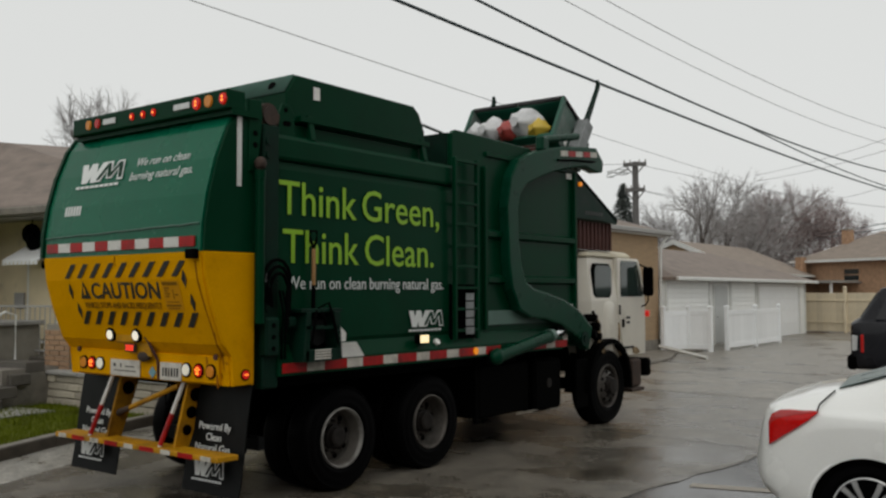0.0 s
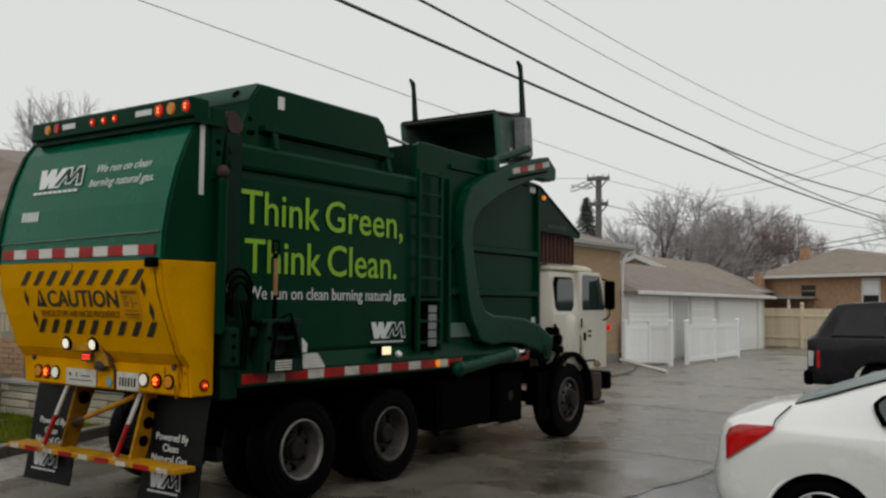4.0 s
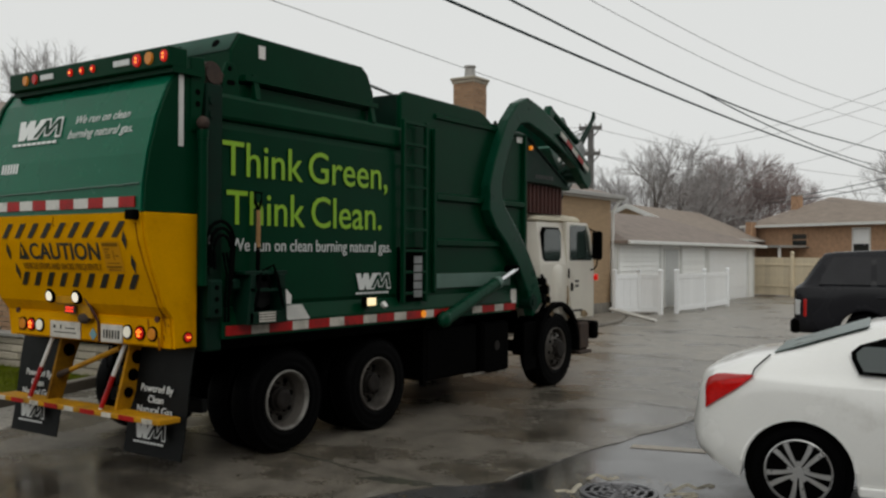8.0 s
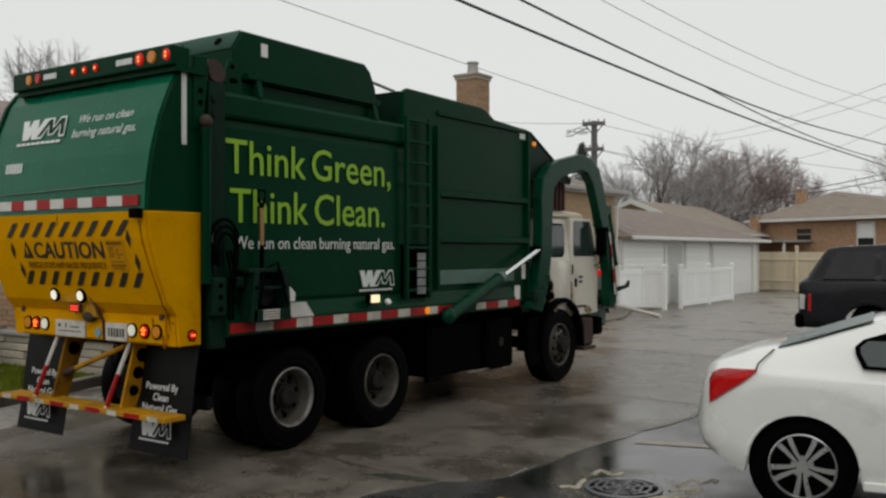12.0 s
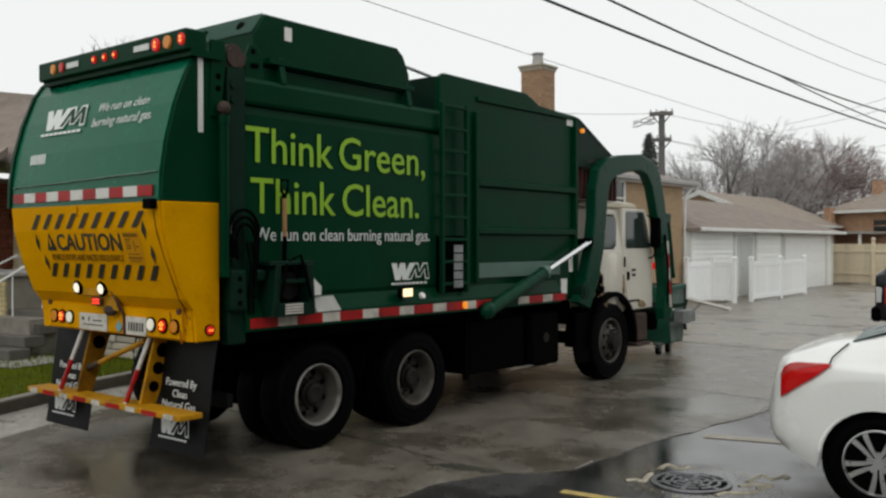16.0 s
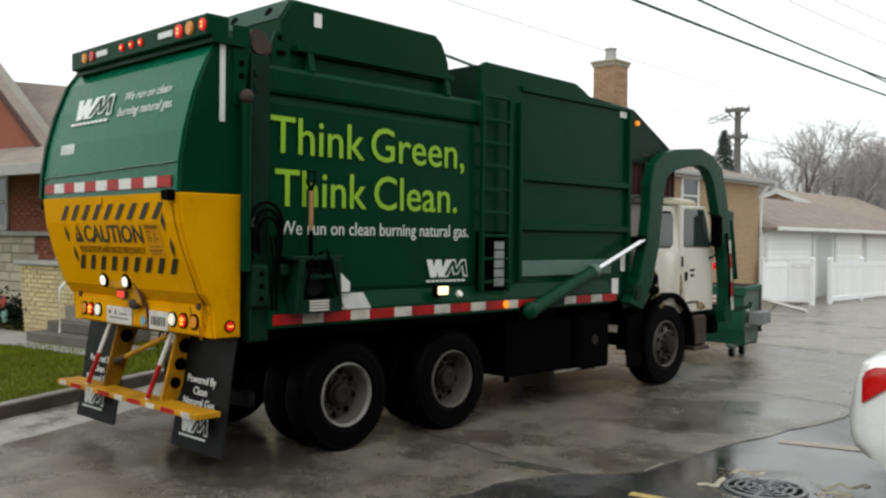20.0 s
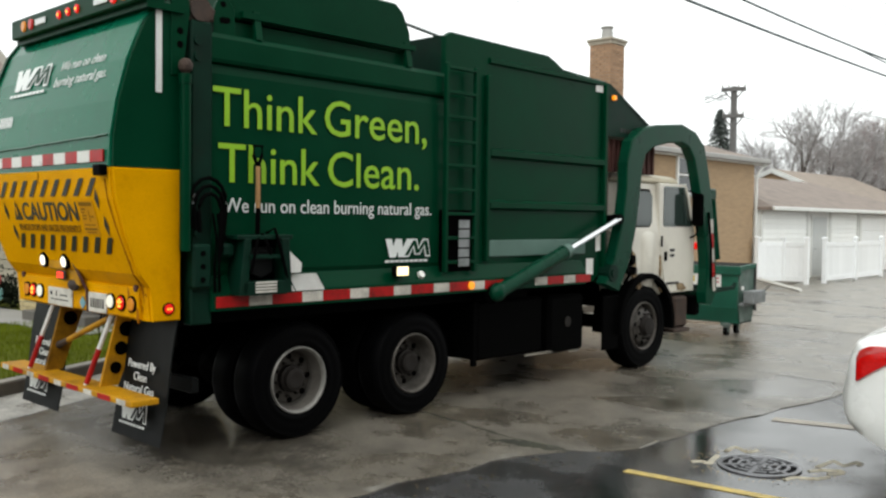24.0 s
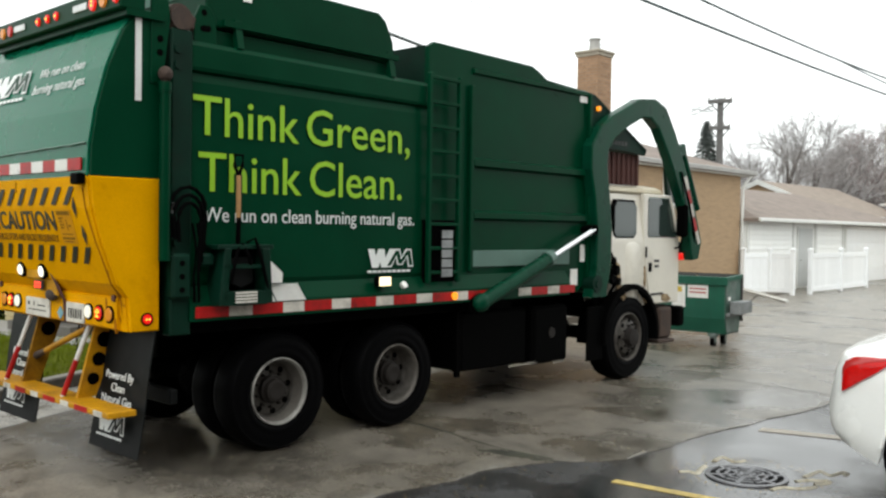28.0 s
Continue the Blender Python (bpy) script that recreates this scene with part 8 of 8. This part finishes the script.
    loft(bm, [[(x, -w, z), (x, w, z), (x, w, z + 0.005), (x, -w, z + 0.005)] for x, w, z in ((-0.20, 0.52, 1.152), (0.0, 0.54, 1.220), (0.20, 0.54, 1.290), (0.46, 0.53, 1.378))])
    part("rear_screen", bm, GLASS_REAR, c, "tinted rear screen with sky reflection in its colour", smooth="edges")
    for s in (1, -1):
        bm = bm_new()
        tube(bm, [(tuck(-0.34), s * 0.872, 1.010), (-0.31, s * 0.80, 1.055), (-0.26, s * 0.70, 1.105), (-0.22, s * 0.60, 1.142)], 0.006, 5)
        part("shut_line", bm, BLACK, c, "dark gap beside the boot lid")
    bm = bm_new()
    box(bm, (-0.79, 0, 0.70), (0.02, 0.34, 0.13), bevel=0.004)
    part("number_plate", bm, PAPER, c)
    for s in (1, -1):
        for x in (0.0, 2.675):
            road_wheel(c, "wheel", x, s * 0.87, 0.33, s, 5, RIM_ALLOY, math.pi)


RIM_ALLOY = mat("alloy_rim", (0.46, 0.46, 0.455), 0.30, 0.7, 0.1, 9, 80, 0.02, (0.2, 0.18, 0.16), 0.15)


def black_suv():
    c = thing("suv", pose(-3.86, 21.14, 0, 0, 0, 9), "black boxy sport utility vehicle parked at the alley edge", "car")
    prof = [(-1.30, 0.84, 0.84, 0.70, 0.45, 1.20, 1.25), (-1.26, 0.94, 0.93, 0.73, 0.36, 1.25, 1.29), (-1.14, 0.96, 0.95, 0.74, 0.34, 1.27, 1.36), (-0.90, 0.97, 0.96, 0.75, 0.34, 1.28, 1.72), (-0.74, 0.97, 0.96, 0.76, 0.34, 1.285, 1.95), (-0.5, 0.97, 0.96, 0.76, 0.34, 1.29, 1.985),
            (0.5, 0.97, 0.96, 0.76, 0.34, 1.29, 2.03), (2.0, 0.97, 0.96, 0.75, 0.34, 1.29, 1.99), (2.7, 0.97, 0.95, 0.74, 0.34, 1.27, 1.36), (3.4, 0.95, 0.92, 0.8, 0.36, 1.18, 1.25), (3.8, 0.85, 0.82, 0.7, 0.42, 1.0, 1.06)]
    bm = bm_new()
    car_shell(bm, prof, (0.0, 2.88), 0.49)
    part("body", bm, CAR_BLACK, c, smooth=True)
    for s in (1, -1):
        for x0, x1, cut in ((-0.84, 0.12, 0.27), (0.22, 1.18, 0), (1.26, 2.25, 0)):
            bm = bm_new()
            top = 1.88
            pts = [(x0, 1.33), (x0 + cut, top), (min(x1, 2.0), top), (x1 + (0.2 if x1 > 2 else 0), 1.33)]
            loft(bm, [[(x, s * (0.925 - max(0, z - 1.29) * 0.235 + d), z) for x, z in pts] for d in (-0.02, 0.014)])
            part("side_window", bm, GLASS_SUV, c)
        bm = bm_new()
        box(bm, (-1.085, s * 0.955, 0.85), (0.065, 0.05, 0.36), bevel=0.015)
        lp = part("tail_lamp", bm, LENS_RED_OFF, c, "dark red tail lamp")
        bm = bm_new()
        box(bm, (-1.20, s * 0.925, 0.86), (0.16, 0.07, 0.32), bevel=0.02)
        part("lamp_lens", bm, LENS_CLEAR, lp)
        bm = bm_new()
        box(bm, (0.32, s * 0.985, 1.08), (0.2, 0.03, 0.035), bevel=0.01)
        part("door_handle", bm, CAR_BLACK, c)
        for x in (0.0, 2.88):
            road_wheel(c, "wheel", x, s * 0.95, 0.38, s, 5, RIM_ALLOY, 0.1)
    bm = bm_new()
    box(bm, (-1.27, 0, 0.48), (0.20, 1.94, 0.30), bevel=0.05)
    part("rear_bumper", bm, BLACK, c)
    bm = bm_new()
    loft(bm, [[(-1.13, -0.72, 1.38), (-1.13, 0.72, 1.38), (-1.11, 0.72, 1.38), (-1.11, -0.72, 1.38)], [(-0.82, -0.66, 1.86), (-0.82, 0.66, 1.86), (-0.80, 0.66, 1.86), (-0.80, -0.66, 1.86)]])
    part("rear_window", bm, GLASS_SUV, c)


white_coupe(), black_suv()


# ---------- bare trees, spruce, utility pole, overhead cables ----------
def bare_tree(x, y, h, seed, material, label, spread=0.55, levels=5, lean=0.0, dense=0, stout=1.0):
    rng = random.Random(seed)
    t = thing("tree", pose(x, y, 0), label, "tree", "bare winter trees")
    trunk, twigs = bm_new(), [[], []]

    def grow(p, d, ln, r, lv):
        n = 3 if lv < 2 else 2
        pts, rs = [p], [r]
        for k in range(n):
            d = (d + Vector((rng.gauss(0, 0.12), rng.gauss(0, 0.12), rng.gauss(0.02, 0.10)))).normalized()
            p = p + d * ln / n
            pts.append(p)
            rs.append(r * (1 - 0.36 * (k + 1) / n))
        if lv < 3:
            tube(trunk, pts, rs, 7 if lv < 1 else 5)
        else:
            v, f = twigs
            for a, b, ra, rb in zip(pts, pts[1:], rs, rs[1:]):
                s = (b - a).cross(Vector((rng.uniform(-1, 1), rng.uniform(-1, 1), rng.uniform(-1, 1)))).normalized()
                u = (b - a).cross(s).normalized()
                k = len(v)
                v.extend([a + s * ra, a - s * ra * 0.5 + u * ra * 0.8, a - s * ra * 0.5 - u * ra * 0.8, b + s * rb, b - s * rb * 0.5 + u * rb * 0.8, b - s * rb * 0.5 - u * rb * 0.8])
                f.extend([(k, k + 1, k + 4, k + 3), (k + 1, k + 2, k + 5, k + 4), (k + 2, k, k + 3, k + 5)])
        if lv >= levels:
            return
        kids = rng.randint(2, 4) if lv < 2 else rng.randint(3, 4) + (dense if 2 < lv < 6 else 0)
        for k in range(kids):
            q = pts[-1] if k == 0 else pts[rng.randint(max(1, n - 2), n)]
            side = d.orthogonal().normalized()
            side.rotate(Matrix.Rotation(rng.uniform(0, math.tau), 3, d))
            a = rng.uniform(0.25, 1.0) * (spread if k else spread * 0.5)
            nd = (d * math.cos(a) + side * math.sin(a) + Vector((0, 0, 0.05))).normalized()
            grow(q, nd, ln * rng.uniform(0.62, 0.84) * (1.0 if lv < 4 else 0.92), r * (0.64 if k == 0 else 0.50), lv + 1)
    grow(Vector((0, 0, -0.1)), Vector((lean, 0, 1)).normalized(), h * 0.23, h * 0.021 * stout, 0)
    part("trunk", trunk, BARK, t)
    me = bpy.data.meshes.new("crown")
    me.from_pydata([tuple(v) for v in twigs[0]], [], twigs[1])
    me.materials.append(material)
    c = new("crown", me)
    c.parent = t
    return t


def at_bearing(az, dist):
    return -0.35 - dist * math.sin(radians(az)), 0.72 + dist * math.cos(radians(az))


WINTER = ((24.2, 66, 8.0, 1, 0), (22.35, 62, 10.6, 2, 0), (20.4, 64, 10.4, 3, 0), (19.0, 72, 10.9, 31, 0), (18.2, 82, 11.8, 32, 0), (17.1, 76, 11.6, 4, 1), (16.0, 80, 11.4, 33, 1), (15.1, 74, 10.4, 5, 1), (14.0, 80, 10.0, 6, 1), (13.1, 86, 8.6, 34, 1),
          (7.6, 70, 9.4, 7, 0), (6.4, 66, 9.4, 35, 0), (23.4, 90, 11.0, 16, 0), (21.6, 92, 11.8, 17, 0), (59.4, 50, 11.6, 8, 0), (57.5, 50, 12.6, 9, 0), (55.9, 50, 13.0, 10, 0), (54.2, 50, 13.0, 12, 0), (52.7, 50, 12.4, 36, 0))
for az, dist, h, seed, red in WINTER:
    lab = "rounded bare tree with reddish-brown twigs" if red else ("bare tree rising above the beige house roof" if az > 40 else "bare grey winter tree behind the garages")
    bare_tree(*at_bearing(az, dist), h * (1.17 if az > 40 else 1.24), seed, TWIG_RED if red else TWIG, lab, 1.0 if red else (0.60 if az > 40 else 0.98), 7, 0.0, red, 1.3 if az > 40 else 1.0)


def spruce(x, y, h):
    rng = random.Random(21)
    t = thing("spruce", pose(x, y, 0), "dark narrow spruce beside the utility pole", "tree")
    bm = bm_new()
    rod(bm, (0, 0, 0), (0, 0, h), 0.14, 0.02, 8)
    part("trunk", bm, BARK, t)
    v, f = [], []
    for i in range(2600):
        z = h * (0.15 + 0.85 * rng.random() ** 0.8)
        r = (h - z) * 0.36 * rng.random() ** 0.5 + 0.05
        a = rng.uniform(0, math.tau)
        c = Vector((r * math.cos(a), r * math.sin(a), z - r * 0.3))
        d = Vector((math.cos(a), math.sin(a), -0.35)) * rng.uniform(0.12, 0.28)
        e = Vector((-math.sin(a), math.cos(a), rng.uniform(-0.4, 0.4))) * 0.06
        k = len(v)
        v += [c - d, c + e, c + d, c - e]
        f.append((k, k + 1, k + 2, k + 3))
    me = bpy.data.meshes.new("needles")
    me.from_pydata([tuple(p) for p in v], [], f)
    me.materials.append(NEEDLES)
    c = new("needles", me)
    c.parent = t


def utility_pole():
    x, y = at_bearing(25.45, 47)
    p = thing("utility_pole", pose(x, y, 0, 0, 0, 18), "dark wooden utility pole with two short crossarms", "utility pole")
    bm = bm_new()
    rod(bm, (0, 0, 0), (0, 0, 8.5), 0.20, 0.15, 12)
    part("pole", bm, POLE_WOOD, p)
    for z, w in ((8.35, 1.15), (7.05, 1.0)):
        bm = bm_new()
        box(bm, (0, -0.16, z), (w, 0.12, 0.19))
        box(bm, (0.3, -0.16, z - 0.25), (0.06, 0.04, 0.6), R(40, "Y"))
        box(bm, (-0.3, -0.16, z - 0.25), (0.06, 0.04, 0.6), R(-40, "Y"))
        ca = part("crossarm", bm, POLE_WOOD, p)
        for k in (-0.46, -0.2, 0.2, 0.46):
            bm = bm_new()
            rod(bm, (k * w, -0.16, z + 0.06), (k * w, -0.16, z + 0.24), 0.05, 0.03, 8)
            part("insulator", bm, GUTTER, ca)
    rng = random.Random(6)
    for k in range(7):
        z = 8.0 + rng.uniform(-0.12, 0.22)
        bm = bm_new()
        tube(bm, [(-0.3 - 0.27 * j + rng.uniform(-0.05, 0.05), -0.2 + rng.uniform(-0.1, 0.1), z - 0.04 * j + rng.uniform(-0.10, 0.10)) for j in range(5)], 0.017, 5)
        part("service_lead", bm, CABLE_THIN, p)
    spruce(*at_bearing(26.2, 48.5), 7.55)


utility_pole()


def sight(az, el, h):
    """Where a sight of this bearing and elevation meets the height h."""
    d = (h - 1.885) / math.tan(radians(el))
    return Vector((-0.36 - d * math.sin(radians(az)), 0.71 + d * math.cos(radians(az)), h))


def long_cable(p, m, q, h, r, material, label):
    """Hung through three sights: the outer two at height h, the middle one giving the sag; drawn on past both ends."""
    a, b = sight(*p, h), sight(*q, h)
    d = b - a
    # where the middle sight crosses the vertical plane of the cable
    e, w = Vector((-0.36, 0.71)), Vector((-math.sin(radians(m[0])), math.cos(radians(m[0]))))
    k = ((a.x - e.x) * d.y - (a.y - e.y) * d.x) / (w.x * d.y - w.y * d.x)
    g = e + w * k
    f = ((g.x - a.x) * d.x + (g.y - a.y) * d.y) / (d.x * d.x + d.y * d.y)
    sag = (h - 1.885 - k * math.tan(radians(m[1]))) / (f * (1 - f))
    bm = bm_new()
    tube(bm, [a + d * f + Vector((0, 0, -sag * (f * (1 - f) if f < 1 else 1 - f))) for f in [k / 40 * 3.6 - 0.5 for k in range(41)]], r, 6)
    solo("overhead_cable", bm, material, label, "cable")


for p, m, q, h, r, mt, label in (
        ((33.35, 15.24), (20.69, 9.78), (12.04, 6.02), 7.6, 0.036, CABLE, "thick black cable hung high across the alley"),
        ((28.0, 14.44), (20.0, 10.45), (12.0, 7.0), 8.0, 0.031, CABLE, "thick black cable hung high across the alley"),
        ((27.63, 16.7), (19.0, 11.95), (11.53, 8.4), 9.0, 0.010, CABLE_THIN, "thin grey wire hung high across the alley"),
        ((24.91, 16.45), (16.28, 11.6), (10.62, 8.94), 9.4, 0.010, CABLE_THIN, "thin grey wire hung high across the alley"),
        ((44.27, 15.03), (29.14, 10.17), (22.7, 7.88), 7.4, 0.009, CABLE_THIN, "thin grey wire hung over the truck")):
    long_cable(p, m, q, h, r, mt, label)


def short_cable(p, q, hp, hq, sag, over, r, material, label):
    """Hung between two sights at their heights, and drawn on past the second by a share of its length."""
    a, b = sight(*p, hp), sight(*q, hq)
    bm = bm_new()
    tube(bm, [a + (b - a) * f + Vector((0, 0, -4 * sag * f * (1 - f))) for f in [k / 20 * (1 + over) for k in range(21)]], r, 6)
    solo("overhead_cable", bm, material, label, "cable")


short_cable((18.89, 9.91), (9.40, 5.25), 8.0, 7.6, 0.30, 0.0, 0.026, CABLE, "black cable branching from a thicker one")
for p, q, h, r, mt in (((18.42, 6.92), (8.53, 9.5), 9.4, 0.011, CABLE_THIN), ((18.2, 6.6), (8.53, 8.79), 9.0, 0.011, CABLE_THIN), ((13.71, 5.38), (8.53, 7.2), 8.4, 0.012, CABLE_THIN)):
    short_cable(p, q, h, h, 0.25, 0.7, r, mt, "thin grey wire crossing over the alley")
for p, q, h in (((15.5, 3.30), (8.52, 4.47), 6.2), ((15.5, 3.10), (8.52, 4.11), 5.9)):
    short_cable(p, q, h, h, 0.15, 0.7, 0.026, CABLE, "dark low cable before the far house")
px, py = at_bearing(25.45, 47)
for z, az1, el1, d1, lab in ((8.40, 9.0, 4.4, 60, "thin distant wire running from the utility pole"), (7.10, 8.0, 3.4, 62, "thin distant wire running from the utility pole"), (8.40, 40.0, 9.0, 44, "thin distant wire running from the utility pole"), (7.10, 9.5, 2.9, 60, "thin distant wire running from the utility pole")):
    (x1, y1), z1 = at_bearing(az1, d1), 1.885 + d1 * math.tan(radians(el1))
    bm = bm_new()
    tube(bm, [(px + (x1 - px) * f, py + (y1 - py) * f, z + (z1 - z) * f - 1.2 * f * (1 - f)) for f in [k / 16 for k in range(17)]], 0.012, 5)
    solo("overhead_cable", bm, CABLE_THIN, lab, "cable")


# ---------- what moves ----------
def between(rows, t):
    for (a, u), (b, v) in zip(rows, rows[1:]):
        if a <= t <= b:
            k = (t - a) / (b - a)
            k = k * k * (3 - 2 * k) * 0.5 + k * 0.5
            return u + (v - u) * k
    return rows[-1][1] if t > rows[-1][0] else rows[0][1]


SWING = [(0, 88.5), (0.5, 92), (1.0, 94.5), (1.5, 96), (4.5, 96), (5.0, 94.5), (6.5, 76), (7.0, 69.5), (8.0, 56), (9.0, 42.4), (10.0, 31.5), (11.0, 18.9), (11.5, 11.5), (12.6, 0), (13.5, 0), (27.0, 0), (27.3, 2.5), (27.6, 8), (28.0, 18.2)]
TINE = [(0, 57), (0.5, 71), (1.0, 85), (1.5, 99), (2.0, 112), (2.5, 117), (3.0, 117), (3.5, 109), (4.0, 96), (4.5, 87), (5.5, 74), (6.5, 60), (7.0, 54), (8.0, 45), (9.0, 36), (10.0, 23), (11.0, 13), (11.5, 9), (12.6, 1), (13.2, 0), (24.2, 0), (25.0, 20), (26.0, 48), (27.0, 76), (28.0, 100)]
LIDS = [(0, -277), (0.8, -279), (1.2, -278), (1.6, -272), (2.0, -268), (3.2, -267), (3.6, -272), (4.0, -279), (4.5, -280), (6.5, -279), (28, -280)]
RELEASE = 13.2


def truck_pose(t):
    rows = [(r[0], Matrix.Translation((r[1], r[2], 0)) @ Matrix.Rotation(r[3], 4, "Z")) for r in TRUCK_ROWS]
    if t <= rows[0][0]:
        return rows[0][1]
    for (a, m), (b, n) in zip(rows, rows[1:]):
        if a <= t <= b:
            return m.lerp(n, (t - a) / (b - a))
    return rows[-1][1]


def arm_pose(t):
    return pose(0, *PIV, between(SWING, t))


def tine_pose(t):
    a = radians(between(SWING, t))
    y = PIV[0] + TIP[0] * math.cos(a) - TIP[1] * math.sin(a)
    z = PIV[1] + TIP[0] * math.sin(a) + TIP[1] * math.cos(a)
    return pose(0, y, z, between(TINE, t))


BIN_ON_TINES = pose(-0.01, 0.12, -0.66)
BIN_DOWN = pose(-7.70, 14.78, 0, 0, 0, 3)


def bin_pose(t):
    if t >= RELEASE:
        return BIN_DOWN
    held = truck_pose(t) @ tine_pose(t) @ BIN_ON_TINES
    k = max(0.0, (t - 11.5) / (RELEASE - 11.5))
    return held.lerp(BIN_DOWN, k * k * (3 - 2 * k))


def motions():
    walk(truck, [(r[0], truck_pose(r[0])) for r in TRUCK_ROWS])
    busy = [x / 2 for x in range(0, 57)]
    walk(arms, [(t, arm_pose(t)) for t in busy])
    walk(tines, [(t, tine_pose(t)) for t in busy])
    walk(bin_thing, [(t, bin_pose(t)) for t in busy if t <= 13.0] + [(13.2, bin_pose(13.2)), (28.0, bin_pose(28.0))])
    for lid in bin_lids:
        home = lid.matrix_basis.copy()
        walk(lid, [(t, home @ pose(0, 0, 0, between(LIDS, t))) for t in (0, 0.8, 1.2, 1.6, 2.0, 3.2, 3.6, 4.0, 4.5, 6.5, 28)])
    for bag, (x, y, z), seed in BAGS:
        rng = random.Random(seed + 50)
        rx, rz, delay = rng.uniform(-60, 60), rng.uniform(-80, 80), rng.uniform(0.0, 0.35)
        rows = []
        for t in (0.0, 0.4, 0.8, 1.1 + delay, 1.5 + delay, 2.2 + delay):
            fall = max(0.0, t - 1.0 - delay)
            held = bin_pose(t) @ Vector((x, y - 0.05 + 0.08 * max(0.0, 0.8 - t), z + 0.10 * min(t, 0.8) + 0.30 * max(0.0, 0.5 - t)))
            put = Vector((held.x, held.y - 0.35 * fall, max(held.z - 1.1 * fall, 2.05)))
            rows.append((t, pose(*put, 90 + rx * min(t, 2.0) / 2, 0, rz * t / 3)))
        last = truck_pose(0).inverted() @ rows[-1][1]
        rows += [(t, truck_pose(t) @ last) for t in (14.5, 16, 18, 20, 22, 24.5, 28)]
        walk(bag, rows)
    for b, r in rams:
        rows_b, rows_r = [], []
        for t in busy:
            a = radians(between(SWING, t))
            ey = PIV[0] + ROD_AT[0] * math.cos(a) - ROD_AT[1] * math.sin(a)
            ez = PIV[1] + ROD_AT[0] * math.sin(a) + ROD_AT[1] * math.cos(a)
            ang = math.degrees(math.atan2(ez - BARREL[1], ey - BARREL[0]))
            rows_b.append((t, pose(0, *BARREL, ang)))
            rows_r.append((t, pose(0, ey, ez, ang)))
        walk(b, rows_b), walk(r, rows_r)
    y0 = TRUCK_ROWS[0][2]
    for w, s, y, r in WHEELS:
        walk(w, [(row[0], pose(s * 1.17, y, r, -math.degrees((row[2] - y0) / r))) for row in TRUCK_ROWS])


motions()
